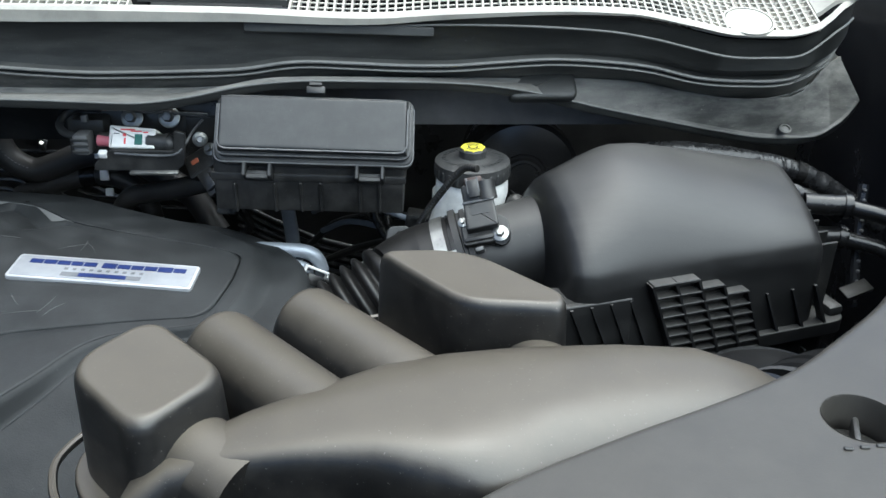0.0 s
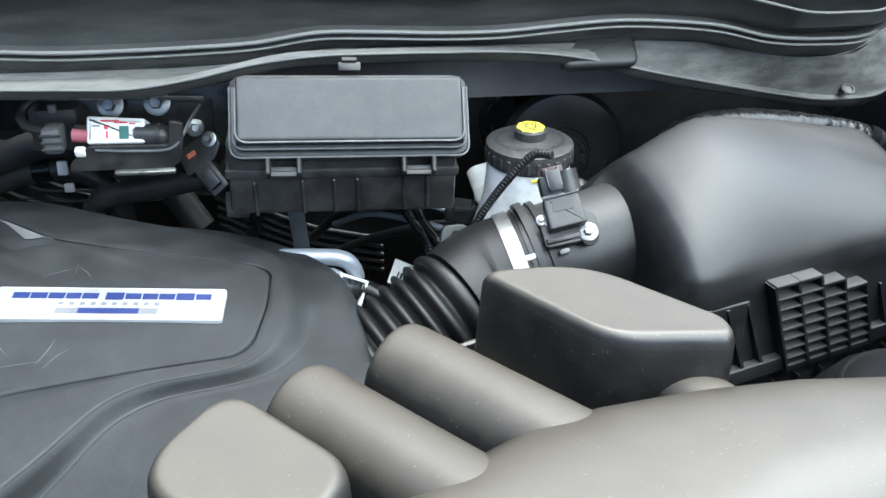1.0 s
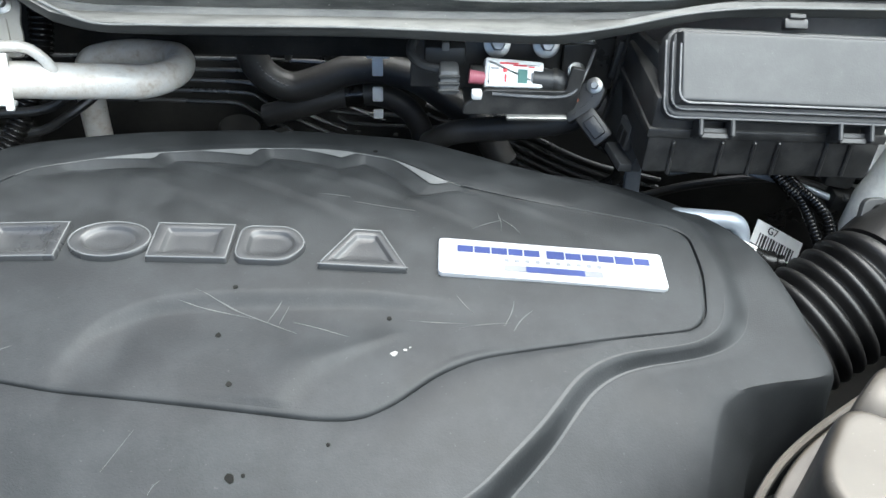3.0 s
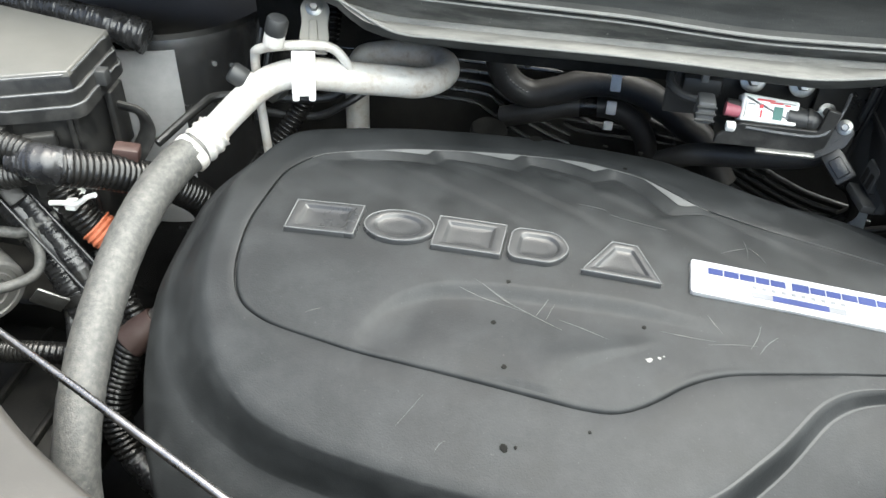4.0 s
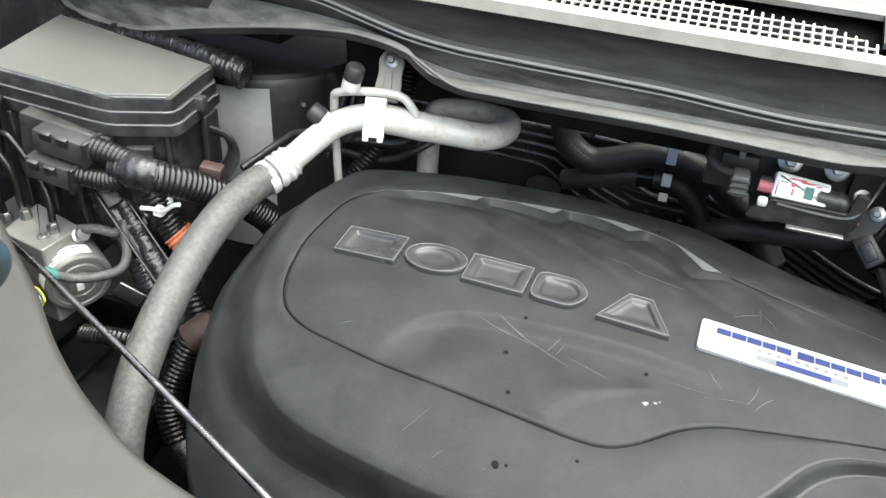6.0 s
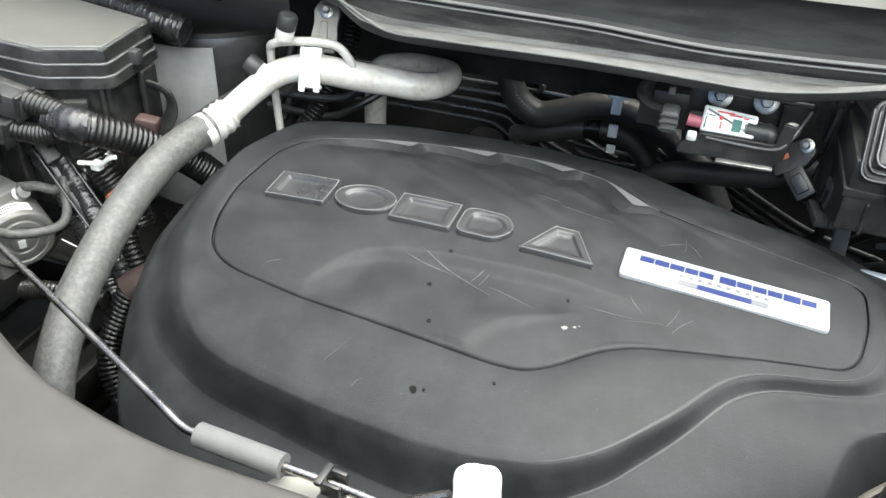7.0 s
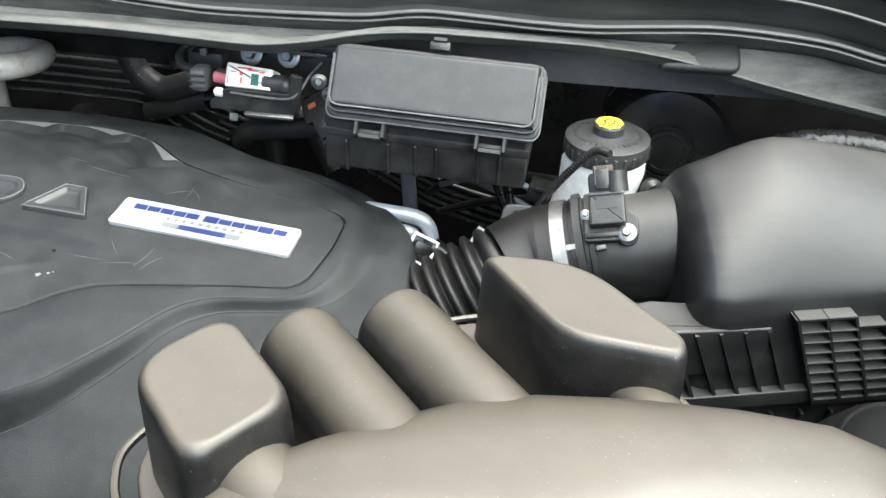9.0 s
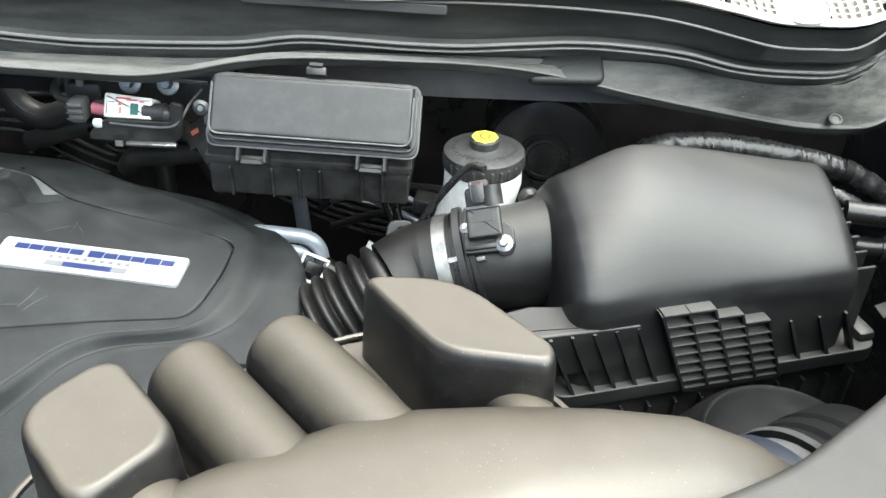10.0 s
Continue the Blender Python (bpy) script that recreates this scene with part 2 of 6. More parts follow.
def at(p, x=(1, 0, 0), z=(0, 0, 1)):
    """A frame at p with its x axis along x and its z axis near z."""
    x, z = Vector(x).normalized(), Vector(z).normalized()
    y = z.cross(x).normalized()
    z = x.cross(y)
    m = Matrix((x, y, z)).transposed().to_4x4()
    m.translation = Vector(p)
    return m


def axis(p, d):
    """A frame at p with its z axis along d."""
    m = Vector(d).to_track_quat("Z", "Y").to_matrix().to_4x4()
    m.translation = Vector(p)
    return m


def lathe(profile, m=Matrix(), n=32, a0=0.0, a1=360.0):
    """Turns a profile of (radius, z) about z."""
    full = abs(a1 - a0) >= 360
    k = n if full else n + 1
    rings = [[m @ V(r * math.cos(radians(a0 + (a1 - a0) * i / n)), r * math.sin(radians(a0 + (a1 - a0) * i / n)), z) for i in range(k)]
             for r, z in profile]
    return loft(rings, closed=full)


def spline(pts, step=0.004):
    """Evenly spaced points on a Catmull-Rom curve."""
    p = [Vector(q) for q in pts]
    p = [2 * p[0] - p[1], *p, 2 * p[-1] - p[-2]]
    dense = []
    for i in range(1, len(p) - 2):
        a, b, c, d = p[i - 1:i + 3]
        for j in range(24):
            t = j / 24
            dense.append(0.5 * ((2 * b) + (c - a) * t + (2 * a - 5 * b + 4 * c - d) * t * t + (3 * b - a - 3 * c + d) * t ** 3))
    dense.append(p[-2])
    total = sum((b - a).length for a, b in zip(dense, dense[1:]))
    k = max(2, round(total / step))
    out, run, i, acc = [dense[0]], 0.0, 0, 0.0
    for j in range(1, k):
        want = total * j / k
        while i < len(dense) - 2 and acc + (dense[i + 1] - dense[i]).length < want:
            acc += (dense[i + 1] - dense[i]).length
            i += 1
        seg = (dense[i + 1] - dense[i]).length or 1e-9
        out.append(dense[i].lerp(dense[i + 1], (want - acc) / seg))
    out.append(dense[-1])
    return out


def tube(pts, r, seg=14, step=0.004, flat=1.0, crinkle=0.0):
    """A pipe along a smooth curve; r is a radius or a function of the length run."""
    c = spline(pts, step)
    rings, run, up = [], 0.0, None
    for i, q in enumerate(c):
        t = (c[min(i + 1, len(c) - 1)] - c[max(i - 1, 0)]).normalized()
        if up is None:
            up = t.orthogonal().normalized()
        up = (up - t * up.dot(t)).normalized()
        side = t.cross(up)
        if i:
            run += (q - c[i - 1]).length
        rr = r(run) if callable(r) else r
        ring = []
        for k in range(seg):
            ang = 2 * math.pi * k / seg
            w = 1.0
            if crinkle:
                w += crinkle * (0.7 * noise.noise((run * 650 + 3.0 * math.sin(ang), math.cos(ang) * 2.0, q.x * 9)) + 0.7 * noise.noise((run * 110, math.cos(ang) * 1.1, math.sin(ang) * 1.1)))
            ring.append(q + (up * math.cos(ang) * flat + side * math.sin(ang)) * rr * w)
        rings.append(ring)
    return loft(rings)


def corrugated(pts, r, pitch=0.0042, depth=0.0012, seg=14):
    return tube(pts, lambda s: r - depth * (0.5 + 0.5 * math.cos(2 * math.pi * s / pitch)) ** 2, seg, pitch / 5)


def wrapped(pts, r, seg=18):
    """Harness in crinkled tape."""
    return tube(pts, r, seg, 0.0007, 1.0, 0.12)


def bolt(p, d, r, mat, parent, name="bolt"):
    m = axis(p, d)
    washer = lathe([(r, 0), (r, r * 0.2), (r * 0.75, r * 0.3)], m, 24)
    hexa = lathe([(r * 0.52, r * 0.2), (r * 0.52, r * 0.8), (r * 0.42, r * 0.95)], m, 6)
    return part(name, join(washer, hexa), mat, parent)


def interp(table, x):
    """Smooth value from rows of (x, v), without overshoot."""
    n = len(table)
    if x <= table[0][0]:
        return table[0][1]
    if x >= table[-1][0]:
        return table[-1][1]
    k = next(i for i in range(n - 1) if x <= table[i + 1][0])
    s = [(table[i + 1][1] - table[i][1]) / (table[i + 1][0] - table[i][0]) for i in range(n - 1)]

    def slope(i):
        if i == 0 or i == n - 1:
            return s[min(i, n - 2)]
        a, c_ = s[i - 1], s[i]
        return 0.0 if a * c_ <= 0 else 2 * a * c_ / (a + c_)

    h = table[k + 1][0] - table[k][0]
    t = (x - table[k][0]) / h
    return (table[k][1] * (1 + 2 * t) * (1 - t) ** 2 + slope(k) * h * t * (1 - t) ** 2
            + table[k + 1][1] * t * t * (3 - 2 * t) + slope(k + 1) * h * t * t * (t - 1))


# ---- the bay: ground, walls ----
solo("ground", block(60, 60, 0.1, pose(0, 0, -0.05), 0), GROUND, "grey asphalt ground under the car", "ground", kind="structure")
# unseen walls added to darken the low sky; gaps and heights steer reflections
ADDEDWALL = surface("added_wall_render", (0.10, 0.098, 0.092), 0.9, dusty=0.2, grain=60, spots=0.8)
for side, x, y, w, d, h in (("north", -2.6, 6.0, 7.6, 0.2, 4.6), ("north_west", -6.4, 3.4, 0.2, 5.0, 7.5), ("west", -6.4, -2.1, 0.2, 6.0, 4.6), ("east", 5.8, -1.5, 0.2, 7.0, 4.6), ("south", -0.3, -7.0, 12.4, 0.2, 1.6)):
    solo("added_wall_" + side, block(w, d, h, pose(x, y, h / 2), 0), ADDEDWALL, "plain grey wall added out of view to darken the low sky", "wall", kind="structure")
solo("bay_floor", block(1.75, 1.0, 0.04, pose(-0.3, 0.52, 0.76), 0.01), NEARBLACK, "dark undertray deep in the engine bay", "floor", kind="structure")
solo("added_wall_front", block(1.75, 0.05, 0.34, pose(-0.3, 0.14, 0.94), 0.01), NEARBLACK, "dark radiator support panel across the bay", "wall", kind="structure")
solo("added_wall_left", block(0.05, 1.1, 0.5, pose(-1.08, 0.6, 0.95), 0.01), SHEET, "dark painted inner wing panel", "wall", kind="structure")
solo("added_wall_right", block(0.14, 1.1, 0.62, pose(0.475, 0.66, 0.96), 0.03, 4), SHEET, "dark painted inner wing panel", "wall", kind="structure")

fire = thing("firewall", (-0.3, 0.88, 0.76), "black sound-insulated bulkhead with pressed ribs", "bulkhead", kind="structure")
part("panel", block(1.6, 0.03, 0.46, pose(-0.3, 0.917, 0.99), 0.004), DARK, fire)
for k in range(5):   # pressed ribs that run level and then dip to the right
    z = 1.066 - 0.0108 * k
    xb = (-0.40, -0.43, -0.467, -0.467, -0.478)[k]
    part("rib", tube([(-0.74, 0.898, z - 0.002), (-0.60, 0.898, z + 0.001), (-0.515, 0.898, z), (xb, 0.898, z - 0.002), (xb + 0.014, 0.898, z - 0.010), (xb + 0.055, 0.898, z - 0.035), (xb + 0.09, 0.898, z - 0.05)], 0.0024, 8), RIBM, fire)
for x0, x1, z in ((-0.40, -0.30, 1.015), (-0.385, -0.27, 1.003), (-0.30, -0.22, 1.017), (-0.30, -0.22, 1.007)):
    part("rib", tube([(x0, 0.898, z + 0.005), (x0 + 0.02, 0.898, z - 0.002), (x1, 0.898, z - 0.006)], 0.0024, 8), RIBM, fire)
for k in range(5):
    part("rib", tube([(-0.225, 0.898, 1.006 - 0.0095 * k), (-0.18, 0.898, 0.981 - 0.0095 * k), (-0.13, 0.898, 0.958 - 0.0095 * k), (-0.06, 0.898, 0.940 - 0.0095 * k)], 0.0024, 8), RIBM, fire)
# upper bulkhead beam under the cowl
solo("bulkhead_beam", loft([[V(x, 0.80, 1.168), V(x, 0.725 + 0.1 * (x + 0.3) ** 2, 1.172), V(x, 0.715 + 0.1 * (x + 0.3) ** 2, 1.230), V(x, 0.80, 1.235)]
                            for x in (-0.95, -0.70)]), NEARBLACK, "dark painted bulkhead beam under the cowl", "beam", kind="structure")
solo("bulkhead_beam", loft([[V(x, 0.84, 1.11), V(x, 0.80, 1.115), V(x, 0.79, 1.235), V(x, 0.84, 1.235)] for x in (-0.66, -0.18)]), NEARBLACK,
     "dark painted bulkhead beam under the cowl", "beam", kind="structure")
solo("bulkhead_beam", loft([[V(x, 0.82, 1.145), V(x, 0.745 + 0.1 * (x - 0.0) ** 2, 1.15), V(x, 0.725 + 0.1 * x * x, 1.225), V(x, 0.82, 1.225)]
                            for x in (-0.18, 0.0, 0.15, 0.27)]), BEAMM, "dark painted bulkhead beam under the cowl", "beam", kind="structure")

# ---- cowl panel ----
cowl = thing("cowl_panel", (-0.3, 0.72, 1.2), "black plastic windscreen cowl panel with a dusty front lip", "cowl panel")
LIP = [(-0.95, 1.185), (-0.93, 1.166), (-0.87, 1.164), (-0.737, 1.191), (-0.67, 1.206), (-0.59, 1.216), (-0.556, 1.213), (-0.53, 1.197), (-0.50, 1.192),
       (-0.35, 1.195), (-0.225, 1.192), (-0.19, 1.197), (-0.12, 1.208), (0.0, 1.204), (0.06, 1.197), (0.125, 1.180), (0.226, 1.154),
       (0.29, 1.139), (0.318, 1.135), (0.334, 1.139), (0.346, 1.151), (0.352, 1.166)]
MID = [(-0.95, 1.215), (-0.65, 1.226), (-0.58, 1.221), (-0.55, 1.209), (-0.52, 1.203), (-0.34, 1.205), (-0.225, 1.205), (-0.165, 1.206),
       (-0.112, 1.213), (0.06, 1.208), (0.112, 1.206), (0.16, 1.202), (0.25, 1.183), (0.312, 1.180), (0.342, 1.203), (0.38, 1.215)]
RDG = [(-0.95, 1.235), (-0.643, 1.248), (-0.55, 1.231), (-0.505, 1.227), (-0.36, 1.225), (-0.265, 1.220), (-0.16, 1.222), (-0.108, 1.228),
       (0.0, 1.224), (0.09, 1.228), (0.155, 1.223), (0.24, 1.207), (0.28, 1.207), (0.322, 1.216), (0.38, 1.235)]
TOP = [(-0.95, 1.255), (-0.75, 1.268), (-0.5, 1.271), (-0.32, 1.270), (-0.158, 1.268), (-0.053, 1.264), (0.01, 1.267), (0.09, 1.269), (0.145, 1.267),
       (0.194, 1.258), (0.235, 1.250), (0.275, 1.249), (0.302, 1.255), (0.32, 1.267), (0.38, 1.275)]


def bow(y0, k, x):
    return y0 + k * (x + 0.3) ** 2


xs = [-0.95 + 0.01 * i for i in range(128)] + [0.3245 + 0.0025 * i for i in range(12)]
rows = []
for x in xs:
    x = min(x, 0.352)
    e = max(0.0, (x - 0.29) / 0.062) ** 2 * 0.05
    lip, mid, rdg, top = (interp(t, x) for t in (LIP, MID, RDG, TOP))
    lip, mid = lip + 0.0055, mid - 0.0010
    yl, ym, yr, yt = bow(0.653, 0.22, x) + e * 0.6, bow(0.669, 0.18, x) + e, bow(0.660, 0.10, x) + e, bow(0.655, 0.06, x) + e
    tq = max(0.0, (x - 0.27) / 0.082) ** 2
    yl, ym = yl - e * 0.5, ym - e * 0.4
    xl, xm = x + 0.030 * tq, x + 0.016 * tq
    rows.append([V(xl, yl + 0.012, lip - 0.007), V(xl, yl + 0.0025, lip - 0.0075), V(xl, yl + 0.001, lip - 0.0065), V(xl, yl, lip), V(xl, yl + 0.003, lip + 0.0022),
                 V(xm, ym - 0.002, mid - 0.003), V(xm, ym, mid), V(xm, ym + 0.006, mid - 0.002),
                 V(x, yr + 0.012, rdg - 0.010), V(x, yr + 0.004, rdg - 0.007), V(x, yr, rdg - 0.005), V(x, yr + 0.002, rdg - 0.003), V(x, yr - 0.001, rdg),
                 V(x, yr + 0.004, rdg + 0.003), V(x, yt + 0.010, rdg + 0.010), V(x, yt + 0.008, top - 0.009), V(x, yt + 0.004, top - 0.006)])
bm = bmesh.new()
grid = [[bm.verts.new(p) for p in r] for r in rows]
for a, b in zip(grid, grid[1:]):
    for i in range(len(a) - 1):
        bm.faces.new((a[i], a[i + 1], b[i + 1], b[i]))
part("front_wall", bm, COWLM, cowl, smooth=50)
bm = bmesh.new()
grid = [[bm.verts.new(p + V(0, -0.0012, 0.0006)) for p in r[3:9]] for r in rows]
for a, b in zip(grid, grid[1:]):
    for i in range(len(a) - 1):
        bm.faces.new((a[i], a[i + 1], b[i + 1], b[i]))
part("front_lip", bm, LIPM, cowl, "scuffed dusty lip", smooth=50)

# round worn edges of the cowl steps, pale to paint the light they catch
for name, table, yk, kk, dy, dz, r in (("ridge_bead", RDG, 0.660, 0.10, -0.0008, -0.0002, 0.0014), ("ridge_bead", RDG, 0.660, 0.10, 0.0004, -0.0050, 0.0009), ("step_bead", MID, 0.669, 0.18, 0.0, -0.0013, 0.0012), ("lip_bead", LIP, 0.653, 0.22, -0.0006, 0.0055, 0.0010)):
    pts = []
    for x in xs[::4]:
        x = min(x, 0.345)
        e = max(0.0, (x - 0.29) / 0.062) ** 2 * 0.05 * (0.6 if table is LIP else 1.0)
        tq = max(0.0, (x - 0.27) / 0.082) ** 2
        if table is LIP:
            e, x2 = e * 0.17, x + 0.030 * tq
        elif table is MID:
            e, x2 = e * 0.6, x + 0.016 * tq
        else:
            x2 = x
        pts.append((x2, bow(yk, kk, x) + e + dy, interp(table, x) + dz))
    part(name, tube(pts, r, 8, 0.006), WORNLIT, cowl)

# pale bead for the light caught along the skirt crease
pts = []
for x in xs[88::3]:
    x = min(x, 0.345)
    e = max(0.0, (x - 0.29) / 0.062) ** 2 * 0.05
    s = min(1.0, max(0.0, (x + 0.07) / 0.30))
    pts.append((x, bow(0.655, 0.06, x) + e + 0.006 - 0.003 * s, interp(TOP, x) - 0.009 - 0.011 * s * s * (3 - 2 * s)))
part("skirt_bead", tube(pts, 0.0010, 8, 0.006), WORNLIT, cowl)

# raised cap on the lip, slot in the wall, clip
m = at((0.085, bow(0.66, 0.22, 0.085) + 0.000, 1.202), (1, 0.08, 0.02), (0, -0.75, 0.66))
part("lip_cap", prism(rounded([(-0.030, -0.012), (0.030, -0.014), (0.028, 0.010), (0.022, 0.014), (-0.016, 0.013)], 0.009), -0.006, 0.003, m, 0.0035), COWLM, cowl)
m = at((-0.075, 0.6645, 1.2535), (1, 0, -0.03), (0, -1, 0.2))
part("added_wall_slot", prism(rounded([(-0.072, -0.005), (0.072, -0.004), (0.072, 0.003), (-0.072, 0.003)], 0.002), -0.004, 0.003, m, 0.001), COWLM, cowl)
cl = part("clip", lathe([(0.0056, 0), (0.0054, 0.0010), (0.0040, 0.0016), (0.0032, 0.0004), (0.0002, 0.0004)], axis((0.311, bow(0.66, 0.22, 0.311) - 0.011, 1.1515), (0, -0.5, 0.87)), 20), LIPM, cowl)
part("clip", lathe([(0.008, 0), (0.008, 0.0015), (0.006, 0.003), (0.003, 0.0025)], axis((-0.868, bow(0.66, 0.22, -0.868) + 0.008, 1.190), (0, -0.6, 0.8)), 20), COWLM, cowl)

# grille: rim and slats
rim = []
for x in xs:
    x = min(x, 0.352)
    e = max(0.0, (x - 0.29) / 0.062) ** 2 * 0.05
    top, yt = interp(TOP, x), bow(0.655, 0.06, x) + e
    drop = interp([(-0.3, 0.011), (0.0, 0.006), (0.2, 0.003)], x)
    rim.append([V(x, yt + 0.006, top - drop - 0.001), V(x, yt + 0.0005, top - drop), V(x, yt - 0.0005, top - 0.002), V(x, yt + 0.0018, top + 0.0008), V(x, yt + 0.0052, top + 0.0016), V(x, yt + 0.007, top), V(x, yt + 0.007, top - 0.004)])
part("grille_rim", loft(rim, closed=True), GRILLEM, cowl, "light grey dusty grille edge")


def spot(x, k, lift=0.0):
    """A place on the grille at x, k of the way from its front to its rear edge."""
    return V(x, bow(0.655, 0.06, x) + 0.006 + 0.081 * k, interp(TOP, x) + 0.0008 + 0.0292 * k + lift)


def grille_field(x0, x1, reach):
    """Slats of one cowl grille between x0 and x1; reach(x) is how far back its slots run."""
    n = round((x1 - x0) / 0.0066)
    for i in range(n + 1):
        x = x0 + (x1 - x0) * i / n
        a, b = spot(x, 0), spot(x, reach(x))
        part("slat", block((b - a).length, 0.0015, 0.006, at((a + b) / 2 - V(0, 0, 0.003), b - a), 0), GRILLEM, cowl)
    for j in range(1, 13):
        k = j * 0.079
        pts = [q for q in (x0 + (x1 - x0) * i / 40 for i in range(41)) if reach(q) > k]
        if len(pts) > 3:
            part("slat", tube([spot(q, k, -0.0008) for q in pts], 0.0008, 6, 0.02), GRILLEM, cowl)


def cowl_plate(x0, x1, ka, kb, name, mat):
    rings = []
    for i in range(13):
        x = x0 + (x1 - x0) * i / 12
        y, z = bow(0.655, 0.06, x) + 0.020, interp(TOP, x) + 0.005
        rings.append([V(x, y + 0.075 * ka, z + 0.027 * ka), V(x, y + 0.075 * kb, z + 0.027 * kb), V(x, y + 0.075 * kb, z + 0.027 * kb - 0.004), V(x, y + 0.075 * ka, z + 0.027 * ka - 0.004)])
    return part(name, loft(rings), mat, cowl)


grille_field(-0.560, -0.232, lambda x: 1.0 if x < -0.36 else interp([(-0.36, 0.40), (-0.345, 0.36), (-0.26, 0.25), (-0.232, 0.14)], x))
grille_field(-0.112, 0.300, lambda x: 1.0)
cowl_plate(-0.362, -0.228, 0.36, 1.05, "grille_plate", LIPM)
cowl_plate(-0.228, -0.115, 0, 1.05, "grille_plate", COWLM)
cowl_plate(-0.95, -0.563, 0, 1.05, "grille_plate", COWLM)
cowl_plate(0.302, 0.352, 0, 1.05, "grille_plate", GRILLEM)
cowl_plate(-0.95, 0.352, 1.02, 1.9, "rear_plate", COWLM)
rings = []
for i in range(9):   # closed backing behind the last slots
    x = 0.197 + 0.105 * i / 8
    rings.append([spot(x, 0, -0.004), spot(x, 1, -0.004), spot(x, 1, -0.006), spot(x, 0, -0.006)])
part("blind_plate", loft(rings), GRILLEM, cowl)
DM = axis(spot(0.246, 0.14, 0.0), (0, -0.34, 1))
part("grille_ring", lathe([(0.0188, -0.001), (0.0188, 0.0016), (0.0204, 0.0016), (0.0204, -0.001)], DM, 40), GRILLEM, cowl)
part("grille_disc", lathe([(0.0180, -0.001), (0.0180, 0.0012), (0.0170, 0.0018), (0.0001, 0.0022)], DM, 40), GRILLEM, cowl)
# near-black sheets paint the darkness under the grille slots
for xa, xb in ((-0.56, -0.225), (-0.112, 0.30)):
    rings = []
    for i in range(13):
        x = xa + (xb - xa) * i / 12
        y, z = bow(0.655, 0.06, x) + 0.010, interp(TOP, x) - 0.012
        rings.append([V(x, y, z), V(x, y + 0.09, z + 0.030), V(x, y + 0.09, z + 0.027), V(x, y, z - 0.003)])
    part("plenum_shade", loft(rings), VOID, cowl)
# dark sheet added below the grille to keep its slots dark
part("dark_sheet", block(1.22, 0.16, 0.01, pose(-0.34, 0.78, 1.215), 0), DARK, cowl)

# ---- engine cover ----
CX, CY = -0.36, 0.55


def dome(x, y):
    a, b = x + 0.35, y - 0.56
    return 1.115 - 0.0144 * a + 0.0718 * b - 0.2339 * a * a - 1.0915 * b * b - 0.2089 * a * b


GROOVE = [(-0.570, 0.490), (-0.547, 0.476), (-0.488, 0.462), (-0.409, 0.451), (-0.358, 0.444), (-0.338, 0.444), (-0.321, 0.452), (-0.300, 0.468),
          (-0.280, 0.477), (-0.215, 0.490), (-0.163, 0.500), (-0.154, 0.510), (-0.147, 0.545), (-0.147, 0.580), (-0.158, 0.587), (-0.240, 0.603), (-0.285, 0.617),
          (-0.325, 0.650), (-0.367, 0.662), (-0.420, 0.660), (-0.496, 0.651), (-0.558, 0.635), (-0.576, 0.611), (-0.584, 0.552), (-0.580, 0.515)]
PLATEAU = [(-0.600, 0.520), (-0.586, 0.482), (-0.565, 0.445), (-0.539, 0.421), (-0.500, 0.408), (-0.446, 0.398), (-0.390, 0.392), (-0.353, 0.391),
           (-0.312, 0.396), (-0.284, 0.410), (-0.250, 0.442), (-0.228, 0.470), (-0.208, 0.482), (-0.162, 0.491), (-0.146, 0.503), (-0.138, 0.530), (-0.137, 0.560),
           (-0.143, 0.598), (-0.180, 0.622), (-0.250, 0.650), (-0.310, 0.686), (-0.400, 0.694), (-0.500, 0.688), (-0.585, 0.670), (-0.606, 0.600)]
SLOPE = [(-0.632, 0.520), (-0.615, 0.467), (-0.586, 0.433), (-0.534, 0.408), (-0.479, 0.396), (-0.435, 0.386), (-0.387, 0.378), (-0.351, 0.380),
         (-0.308, 0.393), (-0.266, 0.422), (-0.236, 0.455), (-0.211, 0.478), (-0.150, 0.490), (-0.131, 0.504), (-0.122, 0.530), (-0.120, 0.565),
         (-0.126, 0.605), (-0.170, 0.636), (-0.245, 0.668), (-0.310, 0.703), (-0.400, 0.712), (-0.500, 0.706), (-0.600, 0.690), (-0.630, 0.610)]
OUTER = [(-0.641, 0.520), (-0.629, 0.470), (-0.615, 0.430), (-0.598, 0.397), (-0.568, 0.370), (-0.520, 0.348), (-0.460, 0.332), (-0.380, 0.312), (-0.270, 0.310),
         (-0.215, 0.330), (-0.180, 0.372), (-0.168, 0.405), (-0.161, 0.436), (-0.154, 0.457), (-0.142, 0.468), (-0.115, 0.475), (-0.086, 0.478), (-0.083, 0.487), (-0.089, 0.512), (-0.093, 0.550),
         (-0.098, 0.577), (-0.107, 0.597), (-0.123, 0.615), (-0.146, 0.634), (-0.185, 0.655), (-0.245, 0.690), (-0.310, 0.718), (-0.400, 0.726), (-0.500, 0.722), (-0.605, 0.706), (-0.640, 0.620)]


